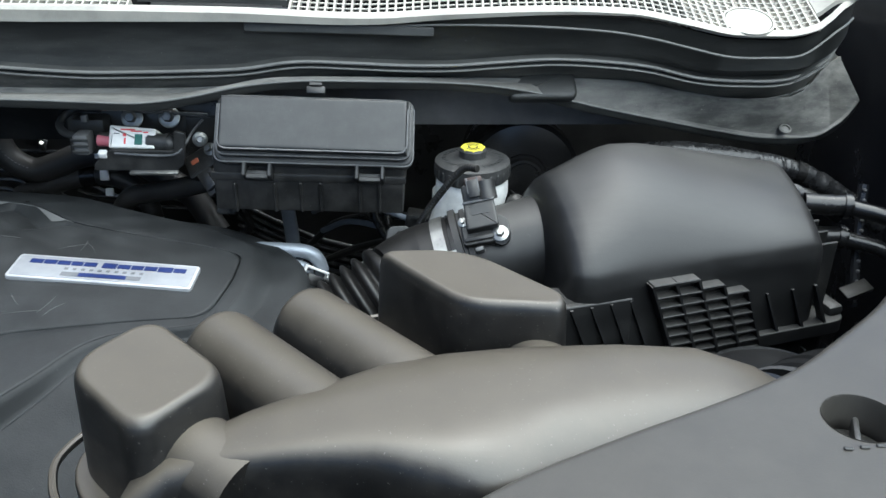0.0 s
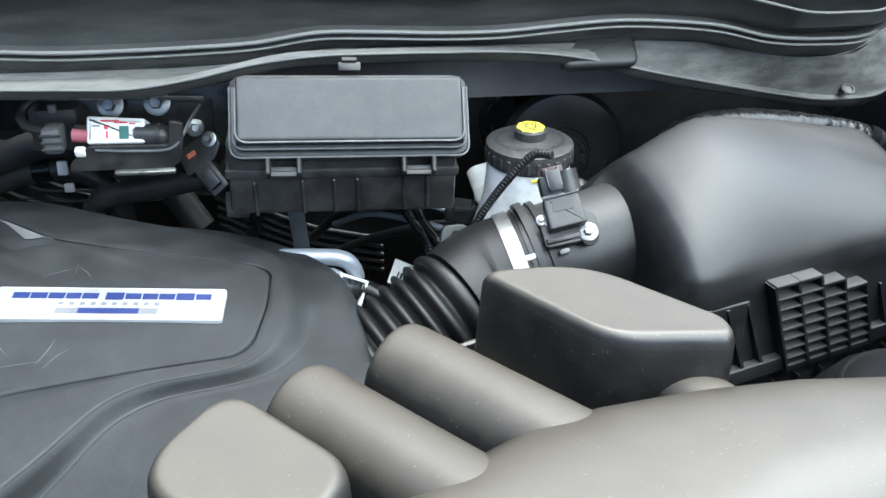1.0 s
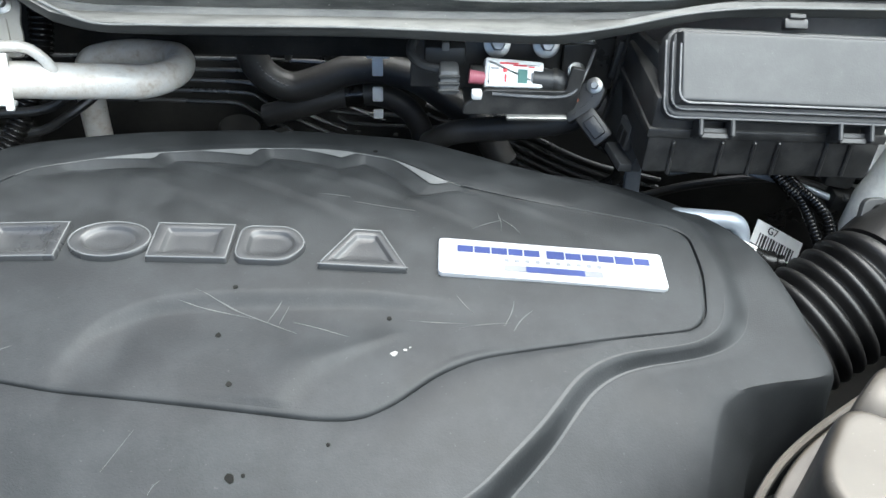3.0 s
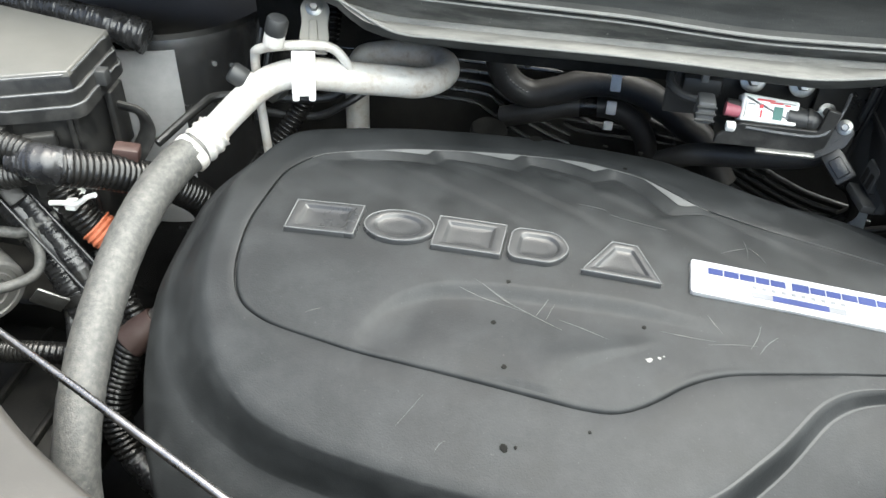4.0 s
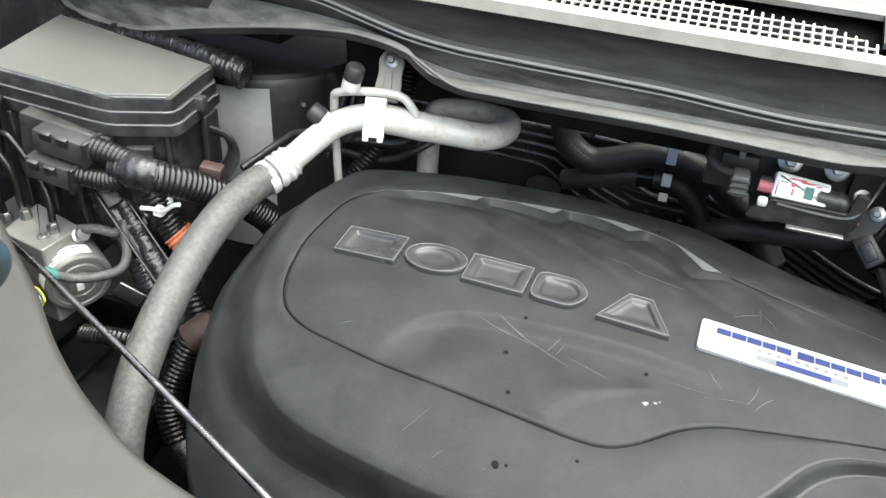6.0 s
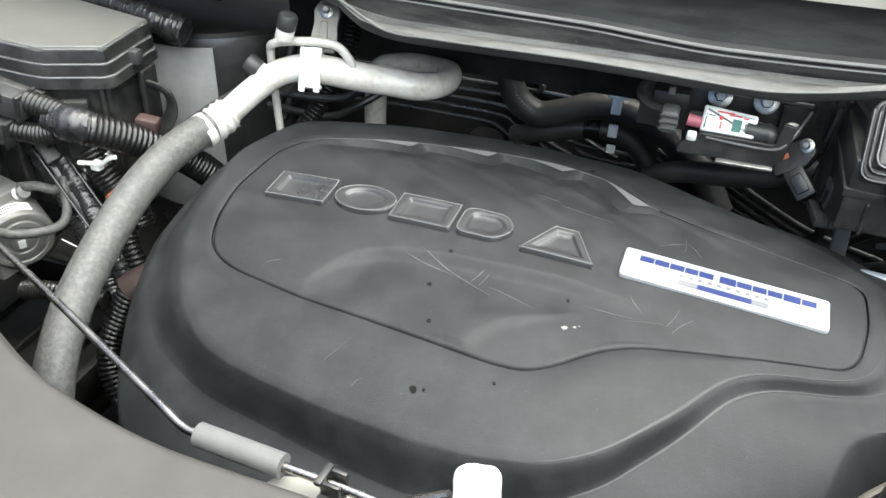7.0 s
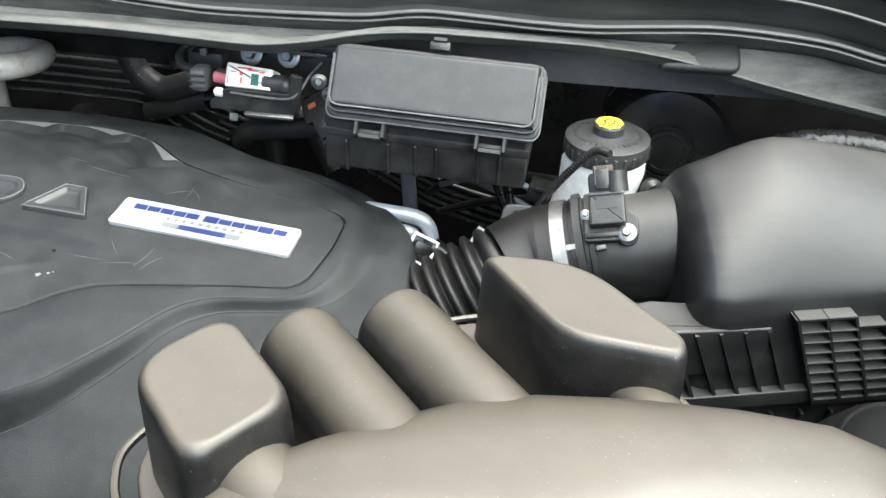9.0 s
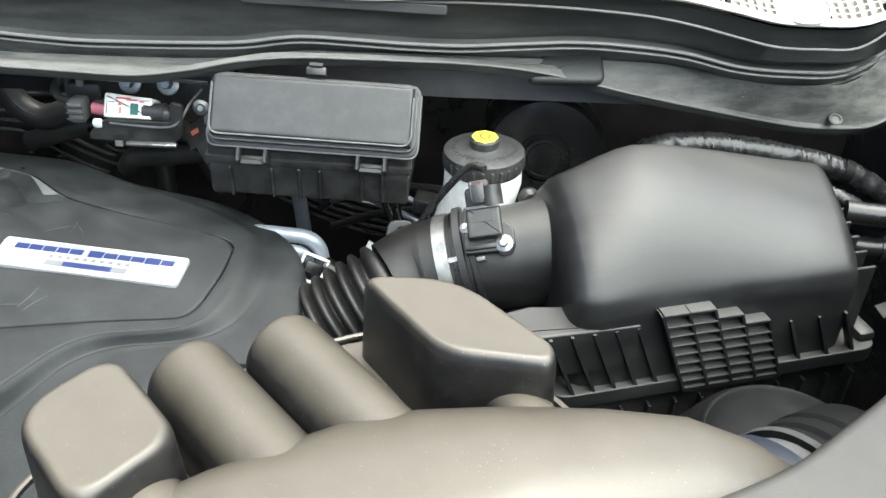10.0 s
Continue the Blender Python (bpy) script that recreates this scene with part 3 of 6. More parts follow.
def polar(poly, n=480, soft=2):
    """Radius by angle about the cover's centre, from an outline."""
    pts = rounded(poly, 0.012, 4)
    k = len(pts)
    out = []
    for i in range(n):
        a = 2 * math.pi * i / n
        d = Vector((math.cos(a), math.sin(a)))
        best = 0.0
        for j in range(k):
            p, q = Vector(pts[j]) - Vector((CX, CY)), Vector(pts[(j + 1) % k]) - Vector((CX, CY))
            e = q - p
            den = d.x * e.y - d.y * e.x
            if abs(den) < 1e-12:
                continue
            t = (p.x * e.y - p.y * e.x) / den
            u = (p.x * d.y - p.y * d.x) / den
            if t > best and -1e-6 <= u <= 1 + 1e-6:
                best = t
        out.append(best)
    for _ in range(soft):
        out = [(out[i - 1] + 2 * out[i] + out[(i + 1) % n]) / 4 for i in range(n)]
    return out


N = 480
RG, RP, RS, RO = (polar(c, N, s) for c, s in ((GROOVE, 2), (PLATEAU, 8), (SLOPE, 10), (OUTER, 3)))
for i in range(N):
    RP[i] = max(RP[i], RG[i] + 0.005)
    RS[i] = max(RS[i], RP[i] + 0.008)
    RO[i] = max(RO[i], RS[i] + 0.006)


SWOOSH = [(-0.492, 0.478), (-0.486, 0.487), (-0.469, 0.506), (-0.443, 0.516), (-0.401, 0.519), (-0.343, 0.519), (-0.303, 0.515), (-0.262, 0.509)]
RIDGE = [(0.435, -0.390), (0.448, -0.383), (0.458, -0.376), (0.469, -0.366), (0.478, -0.351), (0.493, -0.322)]


def smooth01(t):
    t = min(1.0, max(0.0, t))
    return t * t * (3 - 2 * t)


def sculpt(x, y):
    """Shallow waves pressed into the middle panel."""
    d = 0.0
    # swoosh under the raised marks: a narrow step whose foot rises slowly back to the dome
    u = interp(SWOOSH, x) - y
    w = min(1.0, max(0.0, (x + 0.492) / 0.03)) * min(1.0, max(0.0, (-0.262 - x) / 0.07))
    if u > 0 and w > 0:
        d -= 0.0046 * w * (smooth01(u / 0.010) - smooth01((u - 0.010) / 0.042))
    # low ridge that runs from the front groove towards the swoosh
    if 0.435 < y < 0.497:
        o = x - interp(RIDGE, y)
        w = min(1.0, (y - 0.435) / 0.01, (0.497 - y) / 0.02)
        d += 0.0021 * w * math.exp(-(o / (0.007 if o > 0 else 0.026)) ** 2)
    # pressed waves that run forward from the rear scallops
    g = 0.655 - y
    if 0.0 < g < 0.13 and -0.60 < x < -0.17:
        saw = ((x - 1.7 * g + 0.60) / 0.064) % 1.0
        wave = saw / 0.8 if saw < 0.8 else (1 - saw) / 0.2
        d -= 0.0016 * wave * math.exp(-(g / 0.075) ** 2) * min(1.0, g / 0.02) * min(1.0, (-0.17 - x) / 0.05)
    return d


def pol(i, r, dz=0.0):
    a = 2 * math.pi * i / N
    x, y = CX + r * math.cos(a), CY + r * math.sin(a)
    return V(x, y, dome(x, y) + dz)


def rear(i):
    """Strength of the bevelled strip inside the rear groove, by direction."""
    return interp([(0, 0), (38, 0), (48, 1), (150, 1), (162, 0), (360, 0)], 360 * i / N)


def strip(i):
    """Width of that strip: a run of shallow scallops."""
    a = 360 * i / N
    x = CX + RG[i] * math.cos(radians(a))
    saw = ((x + 0.60) / 0.064) % 1.0
    return 0.003 + rear(i) * (0.004 + 0.013 * (saw / 0.75 if saw < 0.75 else (1 - saw) / 0.25))


rings = []
steps = [0.02 + 0.96 * k / 56 for k in range(57)]
for s in steps:
    ring = []
    for i in range(N):
        p = pol(i, (RG[i] - strip(i)) * s)
        k = max(0.0, (s - 0.72) / 0.28)
        p.z += sculpt(p.x, p.y) - 0.0045 * rear(i) * k * k
        ring.append(p)
    rings.append(ring)
rings.append([pol(i, RG[i] - strip(i), -0.0045 * rear(i)) for i in range(N)])
rings.append([pol(i, RG[i] - strip(i) * 0.95, -0.0043 * rear(i)) for i in range(N)])
for dr, dz in ((-0.0016, 0.0), (-0.0007, -0.0006), (-0.0003, -0.003), (0.0006, -0.003), (0.0009, -0.0004), (0.0018, 0.0)):
    rings.append([pol(i, RG[i] + dr, dz) for i in range(N)])
for s in (0.3, 0.65, 0.88):
    rings.append([pol(i, RG[i] + 0.0018 + (RP[i] - RG[i] - 0.0018) * s, 0) for i in range(N)])


def facets():
    """Facets between the scallops and the groove, pale to paint the sky's sheen."""
    fb = bmesh.new()
    for i in range(N):
        j = (i + 1) % N
        if rear(i) < 0.15 or rear(j) < 0.15:
            continue
        quad = []
        for k, f, dz in ((i, 0.93, -0.0040), (j, 0.93, -0.0040), (j, 0.0, 0.0), (i, 0.0, 0.0)):
            s = strip(k)
            w = max(0.0005, s - 0.0118)
            p = pol(k, RG[k] - 0.0016 - w * f, dz * w / max(s, 0.001) * rear(k))
            p.z += 0.0006
            quad.append(fb.verts.new(p))
        fb.faces.new(quad)
    bmesh.ops.remove_doubles(fb, verts=fb.verts, dist=0.00002)
    return fb


def front(i):
    """How far the step below the raised middle goes down, by direction."""
    a = 360 * i / N
    return interp([(0, 0.007), (20, 0.007), (60, 0.012), (120, 0.014), (170, 0.020), (200, 0.026), (230, 0.028), (275, 0.025), (295, 0.019), (310, 0.013), (330, 0.007), (360, 0.007)], a)


for s, k in ((0.0, 0.0), (0.15, 0.04), (0.4, 0.35), (0.7, 0.8), (0.9, 0.97), (1.0, 1.0)):
    rings.append([pol(i, RP[i] + (RS[i] - RP[i]) * s, 0 if s == 0 else -front(i) * k) for i in range(N)])


def fall(i):
    """Steepness of the outer skirt, by direction."""
    return interp([(0, 0.04), (25, 0.06), (45, 0.3), (60, 0.5), (180, 0.5), (230, 0.36), (285, 0.36), (315, 0.28), (335, 0.05), (360, 0.04)], 360 * i / N)


for s in (0.2, 0.45, 0.7, 0.9):
    ring = []
    for i in range(N):
        base = pol(i, RS[i])
        p = pol(i, RS[i] + (RO[i] - RS[i]) * s)
        p.z = base.z - front(i) - fall(i) * (RO[i] - RS[i]) * s * (1 + 1.2 * s)
        ring.append(p)
    rings.append(ring)
last = rings[-1]
c = V(CX, CY, 0)
for dr, dz, lean in ((0.002, -0.002, 0.0), (0.0035, -0.006, 0.0015), (0.004, -0.012, 0.005), (0.005, -0.030, 0.017), (0.006, -0.09, 0.018), (0.002, -0.09, 0.018)):
    ring = []
    for i, p in enumerate(last):   # the skirt leans out where it is cut away for the resonator
        k = (dr + lean * interp([(0, 0), (296, 0), (312, 1), (338, 1), (348, 0), (360, 0)], 360 * i / N)) / (p.xy - c.xy).length
        ring.append(V(p.x + (p.x - CX) * k, p.y + (p.y - CY) * k, p.z + dz))
    rings.append(ring)
cover = thing("engine_cover", (CX, CY, 1.0), "dark grey moulded plastic engine cover, scratched and dusty", "engine cover")
part("shell", loft(rings), COVER, cover, smooth=42)


def cover_frame(x, y, rot):
    """A frame that lies on the cover at x, y."""
    e = 0.002
    nrm = V(-(dome(x + e, y) - dome(x - e, y)) / (2 * e), -(dome(x, y + e) - dome(x, y - e)) / (2 * e), 1).normalized()
    ux = V(math.cos(rot), math.sin(rot), 0)
    return at((x, y, dome(x, y) + sculpt(x, y)), ux - nrm * ux.dot(nrm), nrm)


def on_cover(poly, x, y, h0, h1, rot=0.0, r=0.001):
    """A small flat shape laid on the cover."""
    return prism(poly, h0, h1, cover_frame(x, y, rot), r, 3)


def rect(w, h, r=0.0):
    q = [(-w / 2, -h / 2), (w / 2, -h / 2), (w / 2, h / 2), (-w / 2, h / 2)]
    return rounded(q, r, 3) if r else q


def oval(w, h, n=28):
    return [(w / 2 * math.cos(2 * math.pi * i / n), h / 2 * math.sin(2 * math.pi * i / n)) for i in range(n)]


def lay(poly, x, y, rot, h0, h1, r):
    """A shape that follows the cover's curve."""
    bm = prism(poly, h0, h1, pose(0, 0, 0), r, 3)
    c_, s_ = math.cos(rot), math.sin(rot)
    for v in bm.verts:
        px, py = x + v.co.x * c_ - v.co.y * s_, y + v.co.x * s_ + v.co.y * c_
        v.co = V(px, py, dome(px, py) + sculpt(px, py) + v.co.z)
    return bm


for name, rad, dz in (("pale_crease", RP, 0.0), ("pale_crease", RS, -1.0)):
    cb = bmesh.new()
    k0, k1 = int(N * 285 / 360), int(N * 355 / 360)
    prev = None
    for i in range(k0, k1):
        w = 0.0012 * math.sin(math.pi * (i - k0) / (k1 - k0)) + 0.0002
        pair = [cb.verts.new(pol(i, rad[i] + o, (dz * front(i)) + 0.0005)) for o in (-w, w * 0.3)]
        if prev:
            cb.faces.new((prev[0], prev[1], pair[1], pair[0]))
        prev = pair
    part(name, cb, CREASE, cover, "paler crease")
part("edge_facet", facets(), FACET, cover, "facets along the rear groove, painted pale as sky sheen", smooth=50)

# five raised blocks across the middle
for k, (x, w, kind) in enumerate(((-0.5325, 0.048, "r"), (-0.482, 0.047, "o"), (-0.436, 0.045, "r"), (-0.3905, 0.040, "d"), (-0.3395, 0.049, "t"))):
    y = 0.5585 - 0.0029 * k
    if kind == "r":
        poly = rounded([(-w / 2, -0.0140), (w / 2, -0.0140), (w / 2, 0.0140), (-w / 2, 0.0140)], 0.002)
    elif kind == "o":
        poly = oval(w, 0.0290, 40)
    elif kind == "d":
        poly = rounded([(-w / 2, -0.0140), (w / 4, -0.0140), (w / 2, 0), (w / 4, 0.0140), (-w / 2, 0.0140)], 0.008)
    else:
        poly = rounded([(-w / 2, -0.0150), (w / 2, -0.0150), (0.008, 0.0150), (-0.008, 0.0150)], 0.002)
    cs, sn = math.cos(-0.055), math.sin(-0.055)
    rings = []
    for f, h in ((1.03, -0.0015), (1.02, 0.0002), (1.0, 0.0024), (0.97, 0.0032), (0.92, 0.0033), (0.72, 0.0033), (0.68, 0.0029), (0.63, 0.0016), (0.58, 0.0012), (0.3, 0.0012), (0.03, 0.0012)):
        ring = []
        for u, v in poly:
            qx, qy = x + (u * cs - v * sn) * f, y + (u * sn + v * cs) * f
            ring.append(V(qx, qy, dome(qx, qy) + sculpt(qx, qy) + h))
        rings.append(ring)
    mk = part("raised_mark", loft(rings), MARKM, cover, "raised plain block with worn edges painted as lit", smooth=50)
    edge = [Vector(p) + V(0, 0, 0.0001) for p in rings[3]]
    # pale wire along the rim paints the lit edge of each block
    part("pale_edge", tube([tuple(p) for p in edge + edge[:1]], 0.00042, 6, 0.002), FACET, mk)

# badge
bx, by, brot = -0.235, 0.5415, -0.035
badge = part("badge", on_cover(rect(0.128, 0.0285, 0.003), bx, by, -0.001, 0.0022, brot, 0.0008), BADGE, cover, "silver badge plate with blue marks")
part("badge_field", on_cover(rect(0.124, 0.0245, 0.002), bx, by, 0.0, 0.0025, brot, 0.0003), PLATE, badge)


def badge_bar(u, v, w, h, mat):
    """A bar on the badge, u along it and v up."""
    m = cover_frame(bx, by, brot) @ pose(u, v, 0)
    part("bar", prism(rect(w, h), 0.002, 0.0028 if mat is GREY else 0.0029, m, 0.0001, 1), mat, badge)


u = -0.0535
for w in (0.0088, 0.0088, 0.0088, 0.0080, 0.0088, 0, 0.0100, 0.0088, 0.0084, 0.0088, 0.0102, 0.0086):
    if w:
        badge_bar(u + w / 2, 0.0056, w, 0.0050 if w < 0.0095 else 0.0062, BLUE)
    u += (w + 0.0008) if w else 0.0032
for k in range(10):
    badge_bar(-0.026 + 0.0058 * k, -0.0012, 0.0026, 0.0022, GREY)
badge_bar(0.0, -0.0076, 0.055, 0.0046, GREY)
badge_bar(0.001, -0.0076, 0.033, 0.0046, BLUE)

# dried mud spots on the cover
MUD = surface("dark_mud", (0.006, 0.006, 0.0055), 0.8, dusty=0.02, spec=0.1)
random.seed(4)
for x, y, w in ((-0.396, 0.418, 0.0048), (-0.390, 0.419, 0.002), (-0.405, 0.695, 0.010), (-0.352, 0.700, 0.004), (-0.325, 0.697, 0.004), (-0.407, 0.520, 0.003),
                (-0.412, 0.492, 0.003), (-0.402, 0.462, 0.003), (-0.325, 0.503, 0.0025), (-0.4, 0.553, 0.004), (-0.338, 0.660, 0.003), (-0.352, 0.432, 0.002)):
    poly = [(w / 2 * (0.75 + 0.4 * random.random()) * math.cos(a * 0.7), w / 2 * (0.75 + 0.4 * random.random()) * math.sin(a * 0.7)) for a in range(9)]
    part("mud_spot", on_cover(poly, x, y, -0.0005, 0.0005, 0, 0.0), MUD, cover)
for x, y, w in ((-0.322, 0.479, 0.0042), (-0.3165, 0.4815, 0.0024), (-0.314, 0.4830, 0.0014)):
    poly = [(w / 2 * (0.6 + 0.6 * random.random()) * math.cos(a * 0.7), w / 3 * (0.6 + 0.6 * random.random()) * math.sin(a * 0.7)) for a in range(9)]
    part("chip", on_cover(poly, x, y, -0.0005, 0.0005, 0, 0.0), WORNLIT, cover)

# scratches and rubbed places
random.seed(11)
for x, y, ln, a in ((-0.415, 0.508, 0.07, -0.25), (-0.40, 0.506, 0.10, -0.45), (-0.385, 0.507, 0.022, 1.1), (-0.380, 0.505, 0.020, 1.25), (-0.36, 0.495, 0.05, -0.35), (-0.30, 0.500, 0.05, -0.1),
                    (-0.275, 0.497, 0.045, 0.1), (-0.262, 0.505, 0.03, 1.2), (-0.255, 0.500, 0.028, 0.9), (-0.27, 0.575, 0.03, 0.5), (-0.262, 0.578, 0.03, 1.6), (-0.255, 0.574, 0.026, 2.2),
                    (-0.33, 0.590, 0.06, -0.2), (-0.45, 0.432, 0.035, 1.0), (-0.43, 0.415, 0.012, 0.9), (-0.52, 0.486, 0.016, 0.4), (-0.36, 0.600, 0.03, -0.15), (-0.285, 0.51, 0.022, -0.9)):
    w = 0.00022 + 0.0003 * random.random()
    ln *= 0.62
    bend = random.uniform(-0.0012, 0.0012)
    n = 8
    up = [(-ln / 2 + ln * k / n, w / 2 * math.sin(math.pi * (k + 0.3) / (n + 0.6)) + bend * math.sin(math.pi * k / n)) for k in range(n + 1)]
    dn = [(-ln / 2 + ln * k / n, -w / 2 * math.sin(math.pi * (k + 0.3) / (n + 0.6)) + bend * math.sin(math.pi * k / n)) for k in range(n, -1, -1)]
    part("scratch", lay(up + dn, x, y, a, -0.0002, 0.00022, 0.0), SCRATCH, cover)

# ---- intake resonator ----
reso = thing("intake_resonator", (-0.03, 0.39, 1.10), "dusty brown-grey plastic intake resonator with two chambers and two tubes", "resonator")
part("base_plate", prism(rounded([(-0.190, 0.345), (-0.150, 0.290), (0.060, 0.320), (0.098, 0.395), (0.062, 0.440), (0.005, 0.482), (-0.045, 0.474), (-0.100, 0.440), (-0.150, 0.405)], 0.03, 6),
                         1.098, 1.112, Matrix(), 0.002), RESON, reso)
part("plate_edge", tube([(-0.178, 0.312, 1.108), (-0.186, 0.325, 1.112), (-0.190, 0.345, 1.113), (-0.178, 0.372, 1.113), (-0.150, 0.405, 1.113), (-0.100, 0.440, 1.113), (-0.045, 0.474, 1.113), (0.005, 0.481, 1.113),
                         (0.062, 0.440, 1.113), (0.095, 0.400, 1.113)], 0.0022, 8), RESON, reso)
CH1 = [(-0.149, 0.391), (-0.098, 0.339), (-0.130, 0.294), (-0.181, 0.345)]
CH2 = [(-0.041, 0.463), (0.016, 0.466), (0.068, 0.412), (0.066, 0.396), (0.009, 0.401)]


def chamber(poly, radii, z, k):
    """A box with a soft shoulder round its top; k widens the shoulder."""
    levels = [(-0.0022, 1.108), (0.0, z - 0.0080), (0.0005, z - 0.0048), (0.0016, z - 0.0022), (0.0032, z - 0.0006), (0.0046, z), (0.0062, z - 0.0001)]
    return loft([[V(x, y, zz) for x, y in rounded(inset(poly, d * k), [max(0.004, r - d * k * 0.6) for r in radii], 8)] for d, zz in levels])


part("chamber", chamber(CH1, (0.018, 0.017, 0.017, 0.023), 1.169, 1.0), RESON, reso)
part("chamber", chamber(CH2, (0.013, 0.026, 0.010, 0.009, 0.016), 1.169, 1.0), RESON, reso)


def res_tube(p0, p1, r, zc):
    a, b = V(*p0, zc), V(*p1, zc)
    d = (b - a).normalized()
    s = V(-d.y, d.x, 0)
    rings = []
    for k, rr in ((0.0, 0.88), (0.0012, 0.945), (0.0035, 0.98), (0.0070, 1.0), (1, 1.0)):
        q = b if k == 1 else a + d * k
        ring = []
        for i in range(25):
            t = math.pi * i / 24
            ring.append(q + s * (r * rr * math.cos(t)) + V(0, 0, r * rr * 1.15 * math.sin(t)))
        ring.append(q - s * r * rr + V(0, 0, 1.105 - zc))
        ring.append(q + s * r * rr + V(0, 0, 1.105 - zc))
        rings.append(ring)
    return loft(rings)


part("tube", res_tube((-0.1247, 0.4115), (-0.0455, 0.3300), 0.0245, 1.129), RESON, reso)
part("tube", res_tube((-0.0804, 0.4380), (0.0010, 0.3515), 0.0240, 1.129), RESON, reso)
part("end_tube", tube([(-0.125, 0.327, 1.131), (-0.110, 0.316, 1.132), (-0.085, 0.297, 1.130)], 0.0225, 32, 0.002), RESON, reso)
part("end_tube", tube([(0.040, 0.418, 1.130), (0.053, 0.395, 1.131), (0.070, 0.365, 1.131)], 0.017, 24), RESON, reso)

# ---- intake duct ----
duct = thing("intake_duct", (0.02, 0.33, 1.09), "dusty brown-grey blow-moulded air intake duct", "air duct")
DUCT = [  # x, rear y, front y, crest y, crest z, squareness of the front edge
    (-0.150, 0.306, 0.268, 0.286, 1.120, 0.9), (-0.138, 0.322, 0.276, 0.295, 1.138, 0.8), (-0.120, 0.335, 0.290, 0.306, 1.148, 0.5), (-0.090, 0.355, 0.293, 0.315, 1.155, 0.3), (-0.060, 0.375, 0.293, 0.322, 1.159, 0.3), (-0.030, 0.392, 0.290, 0.331, 1.162, 0.3),
    (0.000, 0.400, 0.280, 0.336, 1.164, 0.35), (0.030, 0.403, 0.270, 0.340, 1.165, 0.6), (0.050, 0.405, 0.272, 0.342, 1.165, 0.85), (0.090, 0.406, 0.285, 0.348, 1.164, 0.85), (0.130, 0.404, 0.300, 0.355, 1.160, 0.85), (0.160, 0.396, 0.318, 0.358, 1.150, 0.85), (0.185, 0.385, 0.330, 0.358, 1.136, 0.85)]
rings = []
for x, yr, yf, yc, zc, sq in DUCT:
    ring = []
    for i in range(49):
        t = math.pi * i / 48
        k = math.cos(t)
        half = (yr - yc) if k > 0 else (yc - yf)
        e, pw = (0.85, 0.75) if k > 0 else (sq, 0.75 * sq / 0.85)
        ring.append(V(x, yc + half * math.copysign(abs(k) ** e, k), 1.085 + (zc - 1.085) * math.sin(t) ** pw))
    ring += [V(x, yf, 1.05), V(x, yr, 1.05)]
    rings.append(ring)
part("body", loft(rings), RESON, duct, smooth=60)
mr = axis((0.178, 0.372, 1.082), (0.80, 0.52, -0.12))
part("rubber_ring", lathe([(0.042, -0.014), (0.049, -0.012), (0.052, -0.004), (0.051, 0.006), (0.044, 0.008)], mr, 40), RINGM, duct, "bluish black rubber joint ring")
part("collar", lathe([(0.043, 0.004), (0.045, 0.010), (0.045, 0.022), (0.050, 0.026)], mr, 40), FOAM, duct, "grey plastic collar")
part("elbow", lathe([(0.049, 0.022), (0.0450, 0.024), (0.0480, 0.028), (0.0485, 0.032), (0.0465, 0.034), (0.0465, 0.037), (0.0490, 0.039), (0.0500, 0.046), (0.0482, 0.048), (0.0482, 0.051), (0.0505, 0.053), (0.0500, 0.075), (0.0420, 0.09)], mr, 48), ELBOWM, duct, "black ribbed elbow")

bend = part("elbow_bend", lathe([(0.066, 0.99), (0.065, 1.050), (0.061, 1.068), (0.052, 1.083), (0.036, 1.094), (0.016, 1.0985), (0.001, 1.099)], pose(0.205, 0.432, 0), 48), ELBOWM, duct, "dark moulded elbow under the filter box", smooth=60)
for r, z in ((0.0622, 1.0640), (0.0455, 1.0885)):
    part("bend_bead", lathe([(r - 0.0015, z - 0.001), (r, z + 0.0012), (r + 0.0015, z - 0.001)], pose(0.205, 0.432, 0), 48), AIRBOX, bend)

# ---- air filter box ----
AO = V(0.0814, 0.4858, 0)
AU, AV = V(0.956, 0.292, 0), V(-0.292, 0.956, 0)


def ab(u, v, z):
    return AO + AU * u + AV * v + V(0, 0, z)


abox = thing("air_filter_box", ab(0.12, 0.06, 1.0), "large black plastic air filter housing, its worn top painted bright as if lit", "air filter box")


def ab_section(u, top, back, lean):
    """One cross-section of the lid at u: up the front, over the sloped shoulder, to the rear."""
    fz = min(1.130, top - 0.024)
    prof = [(0.0, RIM), (0.0, RIM + 0.02), (0.0004, fz - 0.012), (0.0016, fz)]
    prof += [(v, fz + (top - fz) * k) for v, k in ((0.0036, 0.10), (0.0065, 0.18), (0.0105, 0.275), (0.018, 0.415), (0.030, 0.59), (0.045, 0.75), (0.060, 0.87), (0.075, 0.95), (0.087, 0.988), (0.096, 1.0))]
    prof += [(0.104, top - 0.002), (back - 0.02, top - 0.016), (back, top - 0.035), (back + 0.004, RIM)]
    shear = 0.12 + 1.05 * max(0.0, u)
    return [ab(u + shear * min(v, 0.11) + 0.15 * lean, v + lean, z) for v, z in prof]


RIM = 1.066
rings = []
